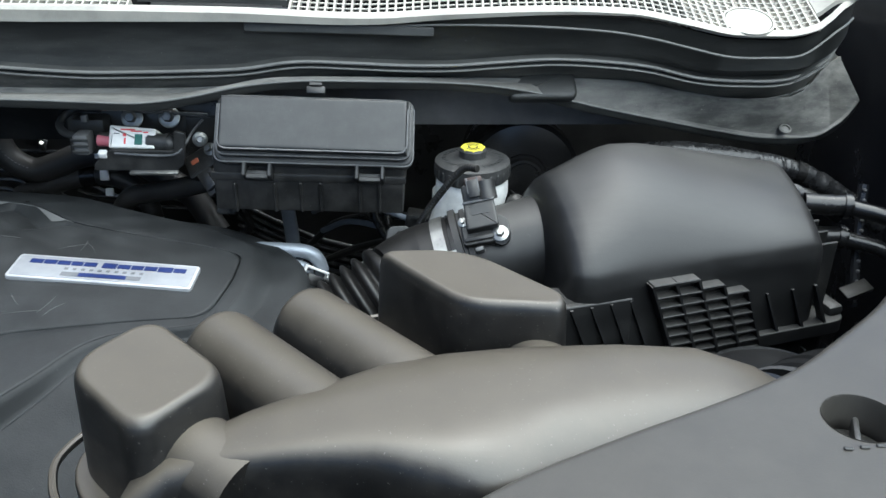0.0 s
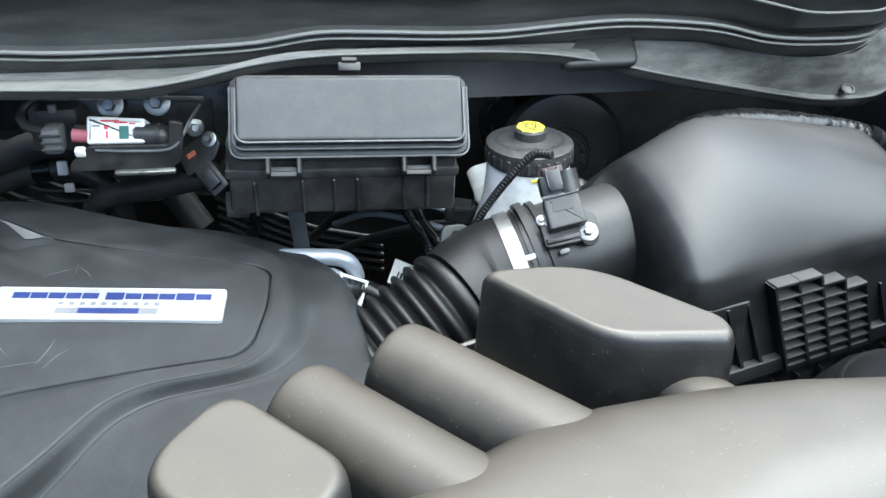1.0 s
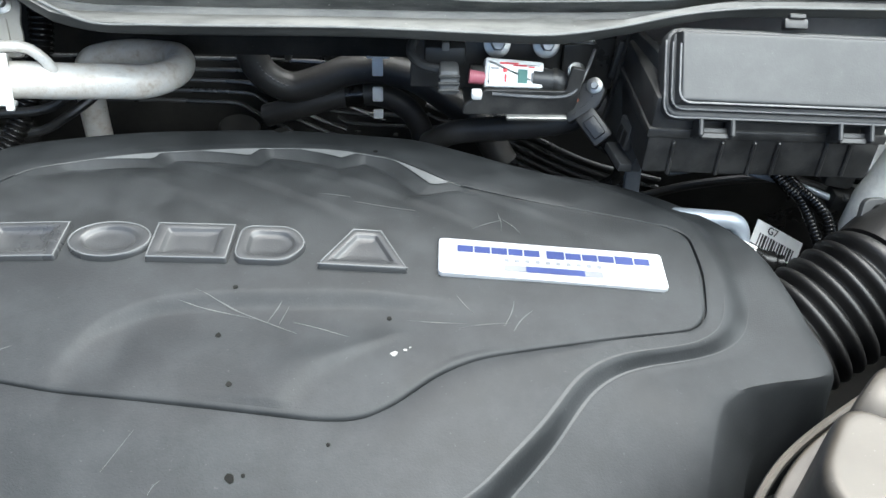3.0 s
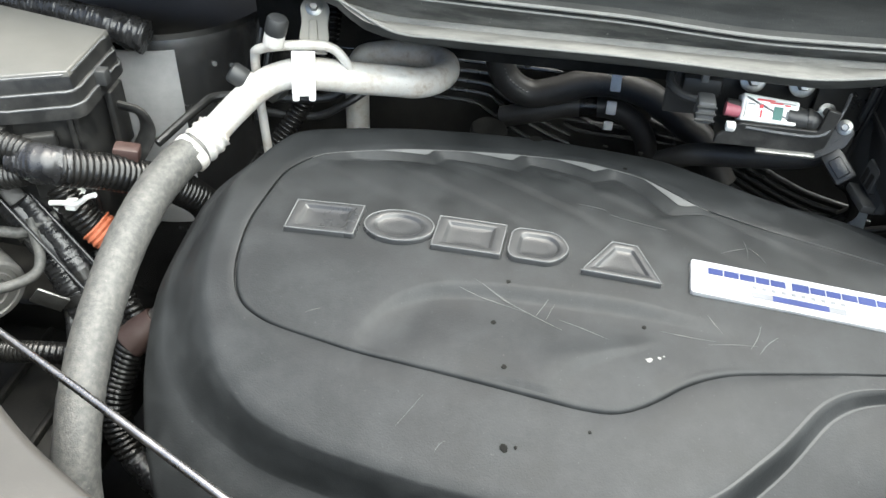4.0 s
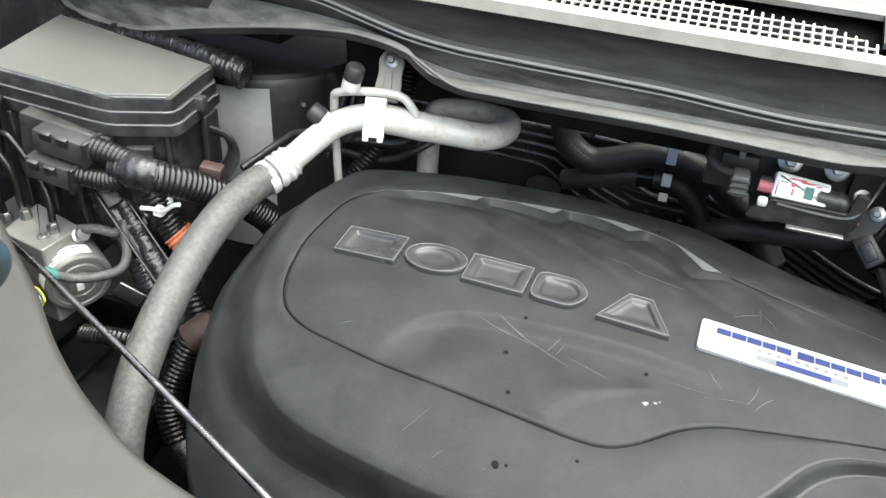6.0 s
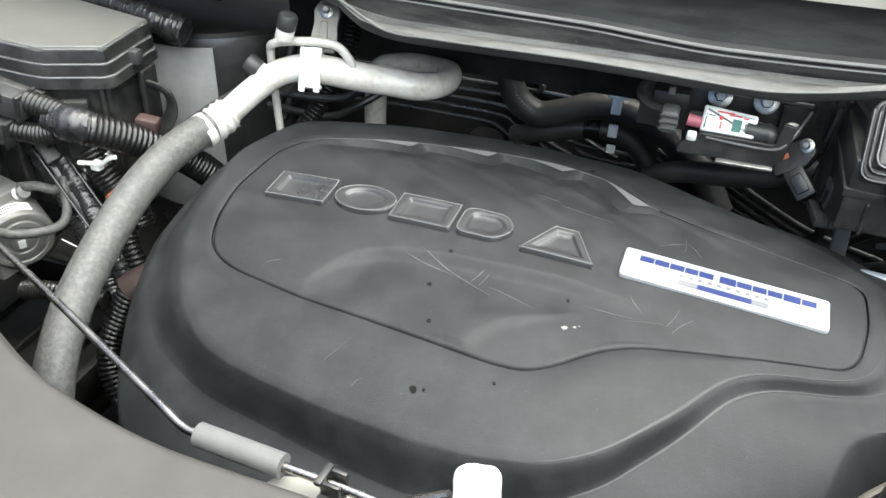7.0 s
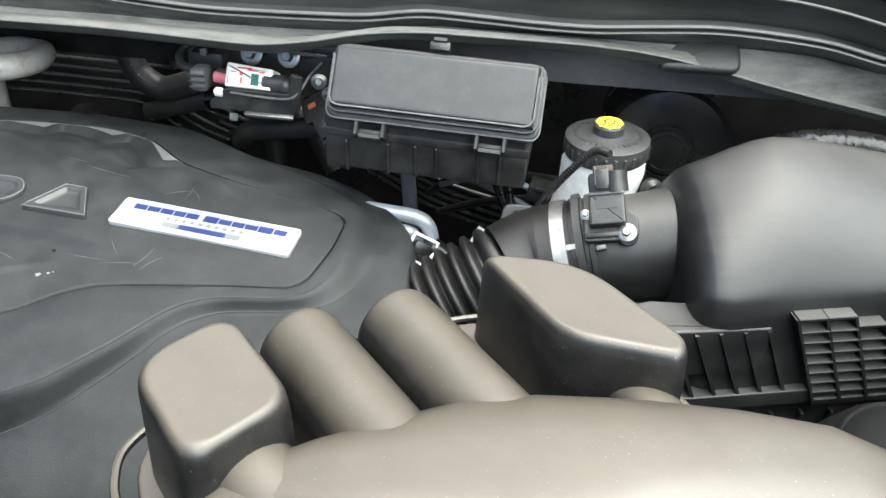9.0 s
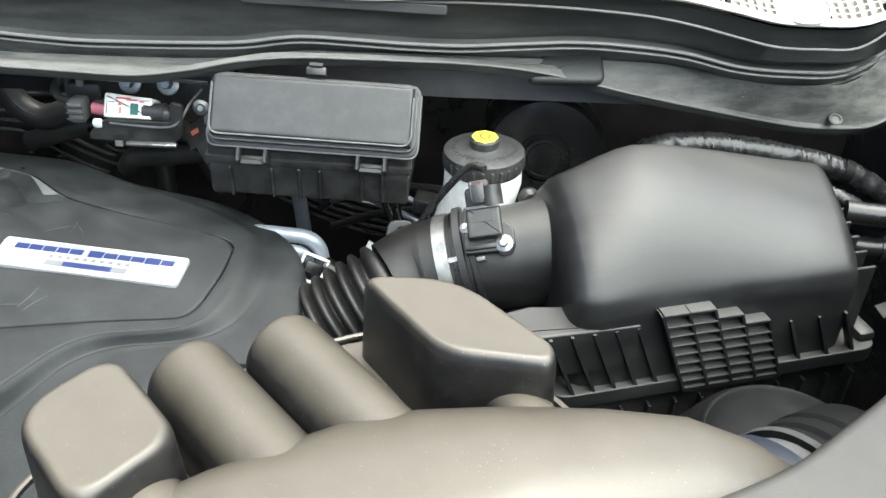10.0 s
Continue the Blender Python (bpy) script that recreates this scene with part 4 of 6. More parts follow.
for u, top, back, lean in ((0.004, 1.138, 0.125, 0.020), (0.0055, 1.150, 0.13, 0.012), (0.009, 1.160, 0.135, 0.006), (0.015, 1.166, 0.14, 0.002), (0.024, 1.171, 0.14, 0.0), (0.038, 1.1775, 0.14, 0), (0.050, 1.182, 0.14, 0), (0.060, 1.184, 0.14, 0), (0.080, 1.1825, 0.14, 0),
                           (0.120, 1.173, 0.14, 0), (0.165, 1.161, 0.14, 0), (0.191, 1.155, 0.14, 0), (0.198, 1.1525, 0.14, 0.0005), (0.2025, 1.148, 0.138, 0.002), (0.205, 1.141, 0.135, 0.004), (0.2065, 1.130, 0.13, 0.006)):
    rings.append(ab_section(u, top, back, lean))
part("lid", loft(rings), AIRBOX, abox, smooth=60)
part("lid_rim", prism(rounded([(ab(u, v, 0).x, ab(u, v, 0).y) for u, v in ((-0.006, -0.006), (0.234, -0.006), (0.238, 0.14), (-0.006, 0.14))], 0.014), 1.056, 1.0665, Matrix(), 0.001), AIRBOX, abox)
part("lower_housing", prism(rounded([(ab(u, v, 0).x, ab(u, v, 0).y) for u, v in ((0.0, 0.002), (0.226, 0.002), (0.23, 0.14), (0.0, 0.14))], 0.014), 0.92, 1.0565, Matrix(), 0.001), BLACK, abox)
for i in range(12):
    u = 0.008 + 0.0195 * i
    part("housing_rib", block(0.0022, 0.006, 0.03, at(ab(u, 0.0, 1.028), AU), 0.0005, 1), BLACK, abox)
def lean_u(u, z):
    """The ribs on the front face lean sideways."""
    return u + 0.40 * (1.1234 - z)


def lean_bar(u, z0, z1, w, d):
    """An upright rib from z0 to z1 on the front face."""
    a, b_ = lean_u(u, z0), lean_u(u, z1)
    return loft([[ab(a - w / 2, 0.003, z0), ab(a + w / 2, 0.003, z0), ab(a + w / 2, -d, z0), ab(a - w / 2, -d, z0)],
                 [ab(b_ - w / 2, 0.004, z1), ab(b_ + w / 2, 0.004, z1), ab(b_ + w / 2, -d * 0.3, z1), ab(b_ - w / 2, -d * 0.3, z1)]])


for u in (-0.014, 0.0, 0.0145, 0.029, 0.0435, 0.1485, 0.170, 0.190):
    part("lid_rib", lean_bar(u, RIM, 1.111 if u < 0.1 else 1.098, 0.0022, 0.005), AIRBOX, abox)
# stepped grid of ribs on the front face
grid_part = part("rib_grid", loft([[ab(lean_u(0.060, 1.056), 0.002, 1.056), ab(lean_u(0.130, 1.056), 0.002, 1.056), ab(lean_u(0.130, 1.056), -0.001, 1.056), ab(lean_u(0.060, 1.056), -0.001, 1.056)],
                                   [ab(lean_u(0.060, 1.1075), 0.004, 1.1075), ab(lean_u(0.130, 1.1075), 0.004, 1.1075), ab(lean_u(0.130, 1.1075), -0.001, 1.1075), ab(lean_u(0.060, 1.1075), -0.001, 1.1075)]]), BLACK, abox)
COLS = (0.0596, 0.0772, 0.0948, 0.1124, 0.1300)
TOPS = (1.1230, 1.1230, 1.1155, 1.1075)


def grid_bar(u0, u1, z, h):
    a, b_ = lean_u(u0, z), lean_u(u1, z)
    return block(b_ - a, 0.009, h, at(ab((a + b_) / 2, -0.0035, z), AU), 0.0004, 1)


for i, u in enumerate(COLS):
    ztop = max(TOPS[max(0, i - 1)], TOPS[min(3, i)])
    a, b_ = lean_u(u, 1.056), lean_u(u, ztop)
    part("grid_bar", loft([[ab(a - 0.0009, 0.003, 1.056), ab(a + 0.0009, 0.003, 1.056), ab(a + 0.0009, -0.0085, 1.056), ab(a - 0.0009, -0.0085, 1.056)],
                           [ab(b_ - 0.0009, 0.004, ztop), ab(b_ + 0.0009, 0.004, ztop), ab(b_ + 0.0009, -0.0075, ztop), ab(b_ - 0.0009, -0.0075, ztop)]]), AIRBOX, grid_part)
for i in range(4):
    part("grid_bar", grid_bar(COLS[i], COLS[i + 1], TOPS[i], 0.0022), AIRBOX, grid_part)
    for j in range(9):
        z = 1.0575 + 0.0080 * j
        if z < TOPS[i] - 0.004:
            part("grid_bar", grid_bar(COLS[i], COLS[i + 1], z, 0.0045 if j == 0 else 0.0017), AIRBOX, grid_part)
# latches and fins on the far end
for k in range(6):
    v = 0.012 + 0.017 * k
    part("end_fin", block(0.022, 0.0022, 0.052, at(ab(0.206 + 0.34 * v + 0.002, v, 1.098 + 0.02 * v), AU), 0.0006, 1), BLACK, abox)
part("corner_lug", block(0.014, 0.026, 0.010, at(ab(0.228, 0.014, 1.069), AU), 0.004), AIRBOX, abox)

# neck that carries the sensor
NECK = [(0.024, 0.576, 1.1005), (0.038, 0.577, 1.104), (0.062, 0.580, 1.108), (0.105, 0.588, 1.114)]
part("neck", tube(NECK, lambda s: 0.0362 + 0.006 * max(0.0, s - 0.03) / 0.06, 40), AIRBOX, abox, smooth=60)
part("neck_lip", tube([(0.0185, 0.5756, 1.0985), (0.0300, 0.5764, 1.1020)], lambda s: 0.0412 if s < 0.005 else (0.0375 if s < 0.008 else 0.0395), 40, 0.0006), AIRBOX, abox)
part("neck_ledge", prism(rounded([(0.030, 0.481), (0.0645, 0.482), (0.130, 0.4995), (0.128, 0.507), (0.0895, 0.516), (0.060, 0.513), (0.034, 0.500)], 0.002), 1.080, 1.113, Matrix(), 0.0015), AIRBOX, abox, "speckled dusty ledge under the neck")

# ---- intake hose ----
ihose = thing("intake_hose", (-0.05, 0.55, 1.04), "black ribbed rubber intake hose with a steel clamp", "intake hose")
HOSE = [(0.022, 0.5756, 1.0975), (0.010, 0.575, 1.0938), (-0.012, 0.5725, 1.0875), (-0.030, 0.5635, 1.0815), (-0.0387, 0.559, 1.078), (-0.0545, 0.553, 1.0695), (-0.0703, 0.547, 1.0605), (-0.086, 0.541, 1.051), (-0.100, 0.535, 1.040)]


def bellows_r(s):
    if s < 0.030:
        return 0.0395
    if s < 0.058:
        return 0.0395 - (s - 0.030) * 0.10
    return 0.0385 - 0.0068 * (0.5 + 0.5 * math.cos(2 * math.pi * (s - 0.058) / 0.0095)) ** 1.6


part("bellows", tube(HOSE, bellows_r, 44, 0.0007), BELLOWS, ihose, smooth=60)
part("clamp", tube([(0.0142, 0.5751, 1.0952), (0.0056, 0.5747, 1.0924)], 0.0407, 48, 0.003), STEEL, ihose, "bright steel band clamp")
part("collar", tube([(0.0210, 0.5755, 1.0972), (0.0158, 0.5752, 1.0957)], 0.0404, 44, 0.003), RUBBER, ihose)
part("clamp_seam", block(0.007, 0.004, 0.0015, at((0.0102, 0.5465, 1.1225), (0.95, 0.05, 0.30), (0, -0.7, 0.7)), 0.0005, 1), STEEL, ihose)
TBM = at((-0.029, 0.586, 1.099), (1, 0.2, 0.1), (0, -0.9, 0.4))
tb = part("tab", prism(rounded([(-0.016, -0.008), (0.022, -0.008), (0.011, 0.022), (-0.005, 0.024)], 0.005), -0.002, 0.002, TBM, 0.0008), FUSE, ihose)
# black disc paints the dark of the tab's hole
part("tab_eye", lathe([(0.0042, 0.0), (0.0042, 0.0006), (0.0030, 0.0008), (0.0028, 0.0002), (0.0002, 0.0002)], TBM @ pose(0.003, 0.015, 0.0019), 18), VOID, tb)

# ---- air flow sensor ----
mafs = thing("air_flow_sensor", (0.024, 0.548, 1.14), "black plastic air flow sensor on the intake neck", "sensor")
MF = at((0.033, 0.553, 1.138), (0.97, 0.0, 0.22), (0.0, -0.68, 0.73)) @ Matrix.Scale(0.9, 4)   # y runs up the sensor
part("pad", block(0.032, 0.020, 0.016, MF @ pose(0, 0, -0.008), 0.002), AIRBOX, mafs)
part("flange", prism(rounded([(-0.0185, -0.012), (0.012, -0.013), (0.019, -0.010), (0.019, 0.004), (0.012, 0.010), (-0.0185, 0.010)], 0.003), 0, 0.005, MF, 0.001), BLACK, mafs)
part("flange_step", block(0.024, 0.004, 0.003, MF @ pose(-0.005, -0.008, 0.006), 0.001), BLACK, mafs)
bd = part("body", prism(rounded([(-0.0140, -0.003), (0.0115, -0.003), (0.0110, 0.020), (-0.0130, 0.020)], 0.002), 0.004, 0.014, MF, 0.0015), BLACK, mafs)
part("label", prism(rect(0.014, 0.0075, 0.0008), 0.0139, 0.0145, MF @ pose(-0.001, 0.012, 0), 0), FUSE, bd, "worn grey label")
part("body_ridge", block(0.0250, 0.0022, 0.003, MF @ pose(-0.001, 0.0190, 0.0142), 0.0008), EDGE, bd)
cn = part("connector", join(block(0.0235, 0.016, 0.013, MF @ pose(-0.001, 0.027, 0.010, 12), 0.003), tube([tuple(MF @ V(0.006, 0.021, 0.009)), tuple(MF @ V(0.006, 0.035, 0.013))], 0.0075, 18)), BLACK, mafs)
part("connector_lock", block(0.009, 0.014, 0.004, MF @ pose(-0.003, 0.028, 0.019, 12), 0.001), BLACK, cn)
for dx in (-0.007, 0.001):
    part("lock_rail", block(0.0018, 0.013, 0.0035, MF @ pose(dx, 0.030, 0.0195, 12), 0.0005, 1), EDGE, cn)
part("socket", block(0.014, 0.006, 0.010, MF @ pose(-0.002, 0.036, 0.0135, 12), 0.001), BROWN, cn)
part("boss", lathe([(0.0066, -0.020), (0.0068, 0.003), (0.006, 0.0055)], MF @ pose(0.0115, -0.009, 0.0, 18), 20), AIRBOX, mafs)
part("notch", block(0.006, 0.003, 0.010, at((0.0290, 0.5425, 1.1270), (0.95, 0.05, 0.30), (0, -0.75, 0.66)), 0.0008), EDGE, mafs)
bolt(MF @ V(0.0110, -0.008, 0.0055), MF.to_3x3() @ V(0, 0, 1), 0.0058, STEEL, mafs, "screw")
bolt(MF @ V(-0.0165, 0.0075, 0.005), MF.to_3x3() @ V(0, 0, 1), 0.0034, STEEL, mafs, "screw")
part("white_dot", lathe([(0.0024, 0), (0.0022, 0.001), (0.0005, 0.0012)], MF @ pose(-0.0125, 0.0045, 0.0048), 14), WHITE, mafs)
part("lead", corrugated([(0.028, 0.583, 1.172), (0.018, 0.592, 1.168), (0.004, 0.596, 1.150), (-0.010, 0.598, 1.128), (-0.020, 0.598, 1.108)], 0.0029, 0.0024, 0.0004, 12), RUBBER, mafs, "thin ribbed sensor lead")

# ---- brake fluid reservoir ----
res = thing("brake_reservoir", (0.027, 0.64, 1.05), "milky white brake fluid reservoir with a black cap", "reservoir")
RC = (0.0275, 0.640)
part("bottle", loft([[V(RC[0] + dx + r * math.cos(a), RC[1] + r * math.sin(a) * 0.95, z) for a in [2 * math.pi * i / 36 for i in range(36)]]
                     for z, r, dx in ((1.060, 0.030, -0.012), (1.085, 0.030, -0.010), (1.100, 0.029, -0.006), (1.118, 0.028, -0.002), (1.132, 0.029, 0), (1.145, 0.0285, 0), (1.150, 0.027, 0))]), MILK, res)
part("side_chamber", prism(rounded([(0.020, 1.112), (0.014, 1.112), (0.000, 1.108), (-0.005, 1.102), (0.002, 1.095), (0.004, 1.055), (0.050, 1.055), (0.050, 1.120)], 0.004), -0.708, -0.655,
                           Matrix(((1, 0, 0, 0), (0, 0, -1, 0), (0, 1, 0, 0), (0, 0, 0, 1))), 0.008), MILK, res)
cap = part("cap", lathe([(0.030, 1.143), (0.0312, 1.144), (0.0320, 1.147), (0.0320, 1.153), (0.0318, 1.1565), (0.029, 1.158), (0.018, 1.1585), (0.0135, 1.159), (0.0115, 1.160), (0.0115, 1.1655), (0.0100, 1.167)],
                        pose(RC[0], RC[1], 0) @ Matrix.Diagonal((0.93, 0.93, 1, 1)), 48), CAPM, res, "round black screw cap")
for k in range(28):
    a = 2 * math.pi * k / 28
    part("cap_grip", block(0.0022, 0.0025, 0.008, pose(RC[0] + 0.0292 * math.cos(a), RC[1] + 0.0292 * math.sin(a), 1.149, 0, 0, math.degrees(a)), 0.0005, 1), CAPM, cap)
for k in range(36):
    a = 2 * math.pi * k / 36
    part("cap_line", block(0.0035, 0.0005, 0.0004, pose(RC[0] + 0.0225 * math.cos(a), RC[1] + 0.0195 * math.sin(a), 1.1586, 0, 0, math.degrees(a)), 0), CAPM, cap)
part("cap_label", lathe([(0.0098, 1.1665), (0.0096, 1.1676), (0.0002, 1.1677)], pose(RC[0], RC[1], 0), 8), YELLOW, cap, "yellow octagonal warning label")
for r0, r1, a0, a1 in ((0.0028, 0.0042, 0, 360), (0.0056, 0.0068, 35, 145), (0.0056, 0.0068, 215, 325)):
    part("label_mark", lathe([(r0, 1.1676), (r0, 1.1679), (r1, 1.1679), (r1, 1.1676)], pose(RC[0], RC[1], 0), 24, a0, a1), BLACK, cap)
part("neck_label", lathe([(0.0291, 1.1395), (0.0294, 1.140), (0.0294, 1.1415), (0.0291, 1.142)], pose(RC[0], RC[1], 0), 16, 262, 296), YELLOW, res)
part("side_nut", lathe([(0.008, 0), (0.008, 0.004), (0.005, 0.008)], axis((0.062, 0.634, 1.122), (0.3, -1, 0.2)), 16), DARK, res)

# ---- brake booster ----
boost = thing("brake_booster", (0.09, 0.74, 1.02), "black painted brake booster drum behind the reservoir", "brake booster")
MB = axis((0.080, 0.745, 1.100), (0, -1, 0.12))
part("drum", lathe([(0.052, -0.10), (0.054, -0.02), (0.053, 0.0), (0.049, 0.005), (0.035, 0.007), (0.020, 0.008), (0.018, 0.012), (0.012, 0.013), (0.001, 0.014)], MB, 56), DRUM, boost)
part("drum_bead", lathe([(0.021, 0.007), (0.0225, 0.009), (0.024, 0.007)], MB, 48), DRUM, boost)
part("drum_bead", lathe([(0.014, 0.012), (0.0150, 0.0135), (0.016, 0.012)], MB, 48), DRUM, boost)
solo("master_cylinder", tube([(0.03, 0.70, 1.07), (0.02, 0.60, 1.055), (0.018, 0.57, 1.05)], 0.018, 20), NEARBLACK, "dark cast brake master cylinder", "cylinder")

# ---- fuse box on the right ----
fbx = thing("fuse_box", (-0.095, 0.64, 1.07), "dark grey plastic fuse box with a clipped lid", "fuse box", "fuse boxes")
FM = at((-0.0928, 0.605, 1.1755), (1, 0, -0.03), (0, -0.8, 0.6))   # x along the lid, y up the slope, z out of it
LW, LH = 0.139, 0.0410
part("body", prism(rect(LW + 0.004, LH + 0.006, 0.006), -0.030, -0.014, FM @ pose(0, LH / 2 - 0.001, 0), 0.001), FUSE, fbx)
part("lower_body", block(0.145, 0.085, 0.052, pose(-0.0985, 0.6585, 1.148, 0, 1.5, 0), 0.003), BLACK, fbx)
part("body_band", block(0.148, 0.088, 0.006, pose(-0.0985, 0.6585, 1.151, 0, 1.5, 0), 0.001), BLACK, fbx)
lid = part("lid", prism(rect(LW + 0.010, LH + 0.012, 0.010), -0.016, -0.007, FM @ pose(0, LH / 2 - 0.001, 0), 0.002), FUSE, fbx)
part("lid_step", prism(rect(LW + 0.005, LH + 0.006, 0.008), -0.008, -0.002, FM @ pose(0, LH / 2, 0), 0.0015), FUSE, lid)
part("lid_top", prism(rect(LW + 0.001, LH + 0.001), -0.004, 0.006, FM @ pose(0, LH / 2, 0), 0.002, 4, 0.1), FUSE, lid)
for u in (-0.042, 0.042):
    lt = part("latch", block(0.022, 0.005, 0.018, FM @ pose(u, -0.0135, -0.022), 0.001), FUSE, fbx)
    for s in (-1, 1):
        part("latch_arm", block(0.003, 0.011, 0.012, FM @ pose(u + s * 0.0095, -0.0115, -0.013), 0.0008, 1), FUSE, lt)
    part("latch_bar", block(0.017, 0.004, 0.004, FM @ pose(u, -0.0160, -0.013), 0.0008, 1), BLACK, lt)
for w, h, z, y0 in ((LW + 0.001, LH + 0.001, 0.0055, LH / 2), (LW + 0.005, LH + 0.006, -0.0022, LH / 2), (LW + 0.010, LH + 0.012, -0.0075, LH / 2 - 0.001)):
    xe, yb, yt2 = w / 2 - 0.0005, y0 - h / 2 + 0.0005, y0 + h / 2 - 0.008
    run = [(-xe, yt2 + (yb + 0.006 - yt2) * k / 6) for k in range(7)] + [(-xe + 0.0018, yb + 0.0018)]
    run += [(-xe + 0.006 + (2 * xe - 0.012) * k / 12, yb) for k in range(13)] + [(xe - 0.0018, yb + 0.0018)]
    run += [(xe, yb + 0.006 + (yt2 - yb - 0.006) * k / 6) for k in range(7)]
    part("pale_edge", tube([tuple(FM @ V(q[0], q[1], z)) for q in run], 0.0007, 6, 0.003), EDGE, lid)
part("top_tab", block(0.014, 0.006, 0.006, FM @ pose(0.0, LH + 0.008, -0.003), 0.001), BLACK, fbx)
part("top_tab_bar", block(0.010, 0.003, 0.003, FM @ pose(0.0, LH + 0.012, 0.0), 0.0006, 1), BLACK, fbx)
PL = at((-0.168, 0.670, 1.146), (0.13, -0.99, 0.0), (-0.98, -0.12, 0.14))   # x towards the front, y up the side
part("side_plate", prism(rounded([(-0.034, -0.050), (0.028, -0.038), (0.032, 0.040), (-0.034, 0.036)], 0.002), -0.006, 0.0, PL, 0.0008), FUSE, fbx)
part("side_edge", block(0.003, 0.080, 0.003, PL @ pose(-0.0325, -0.006, 0.0012), 0.0008, 1), BLACK, fbx)
part("side_hook", block(0.004, 0.028, 0.006, PL @ pose(-0.036, 0.012, 0.003), 0.001), FUSE, fbx)
# thin black blocks paint the dark of the slot and lock windows
part("plate_slot", block(0.004, 0.034, 0.001, PL @ pose(0.006, 0.012, 0.0004, 0, 0, -6), 0.0003, 1), VOID, fbx)
for dx in (-0.004, 0.004):
    part("lock_window", block(0.005, 0.011, 0.001, PL @ pose(0.008 + dx, -0.022, 0.0045), 0.0003, 1), VOID, fbx)
part("plate_foot", block(0.030, 0.006, 0.010, PL @ pose(0.012, -0.036, 0.004), 0.001), FUSE, fbx)
part("side_lock", block(0.018, 0.018, 0.006, PL @ pose(0.008, -0.020, 0.0015), 0.001), FUSE, fbx)
for x in (-0.155, -0.125, -0.105, -0.09, -0.06, -0.045):
    part("body_rib", block(0.0024, 0.003, 0.024, pose(x, 0.6155, 1.135), 0.0008, 1), BLACK, fbx)

# ---- left relay box ----
rbx = thing("relay_box", (-0.80, 0.63, 1.0), "large black plastic relay box with a dusty lid painted lit grey on top", "fuse box", "fuse boxes")
RB = [(-0.890, 0.582), (-0.759, 0.572), (-0.712, 0.592), (-0.718, 0.662), (-0.910, 0.708)]
RBR = RB
RB = rounded(RB, 0.006, 3)
part("body", prism(inset(RB, 0.006), 1.03, 1.150, Matrix(), 0.0), BLACK, rbx)
rl = part("lid", prism(inset(RB, -0.003), 1.146, 1.156, Matrix(), 0.002), BLACK, rbx)
part("lid_band", prism(inset(RB, -0.001), 1.155, 1.166, Matrix(), 0.002), BLACK, rl)
part("lid_skirt", prism(inset(RBR, 0.001), 1.164, 1.1755, Matrix(), 0.0005, 2, 0.10), BLACK, rl)
# lid is black all over; the lighter top paints its sky sheen
part("lid_top", prism(inset(RBR, 0.0021), 1.1745, 1.179, Matrix(), 0.0015, 4, 0.12), RLID, rl, "dusty lid top, its sky sheen put into a lighter grey")
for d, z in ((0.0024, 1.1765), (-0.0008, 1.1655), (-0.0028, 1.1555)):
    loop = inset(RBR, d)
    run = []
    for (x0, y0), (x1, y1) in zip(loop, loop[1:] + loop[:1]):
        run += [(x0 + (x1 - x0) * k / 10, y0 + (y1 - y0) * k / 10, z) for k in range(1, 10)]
    part("pale_edge", tube(run, 0.0008, 6, 0.004), EDGE, rl)
part("corner_clip", block(0.012, 0.010, 0.012, pose(-0.712, 0.625, 1.160, 0, 0, 5), 0.002), FUSE, rbx)
part("corner_clip", block(0.006, 0.022, 0.05, pose(-0.714, 0.64, 1.12, 0, 0, 5), 0.002), BLACK, rbx)
part("front_lug", block(0.022, 0.008, 0.05, pose(-0.739, 0.578, 1.112, 0, 0, 27), 0.002), BLACK, rbx)
for x, y, a in ((-0.80, 0.572, 0), (-0.83, 0.574, 0), (-0.86, 0.577, 0), (-0.722, 0.590, 27)):
    part("body_rib", block(0.004, 0.008, 0.11, pose(x, y + 0.002, 1.09, 0, 0, a), 0.001, 1), BLACK, rbx)
part("side_bracket", tube([(-0.706, 0.63, 1.135), (-0.692, 0.632, 1.13), (-0.690, 0.633, 1.112), (-0.702, 0.625, 1.09), (-0.71, 0.62, 1.075)], 0.0085, 12, flat=0.35), BLACK, rbx)
part("strap", tube([(-0.860, 0.572, 1.160), (-0.861, 0.566, 1.150), (-0.864, 0.565, 1.126), (-0.868, 0.565, 1.098)], 0.0055, 12, flat=0.4), RUBBER, rbx, "black rubber strap")
part("mount", block(0.014, 0.03, 0.07, pose(-0.735, 0.60, 1.05, 10, 0, 20), 0.003), BLACK, rbx)

# plugs and conduits off the relay box
plug = thing("harness_plug", (-0.815, 0.562, 1.11), "pair of black plugs with ribbed conduit on the relay box", "connector")
part("housing", block(0.05, 0.028, 0.020, pose(-0.790, 0.562, 1.138, 0, 8, 2), 0.003), FUSE, plug)
part("housing", block(0.045, 0.028, 0.020, pose(-0.800, 0.556, 1.116, 0, 8, 2), 0.003), FUSE, plug)
for x, y, z in ((-0.785, 0.5485, 1.144), (-0.800, 0.5485, 1.146), (-0.797, 0.542, 1.120), (-0.812, 0.542, 1.122)):
    part("latch", block(0.010, 0.004, 0.010, pose(x, y, z, 20, 8, 2), 0.001), BLACK, plug)
part("seal", block(0.004, 0.030, 0.022, pose(-0.768, 0.562, 1.136, 0, 8, 2), 0.001), BLACK, plug)
part("seal", block(0.004, 0.030, 0.022, pose(-0.780, 0.556, 1.114, 0, 8, 2), 0.001), BLACK, plug)
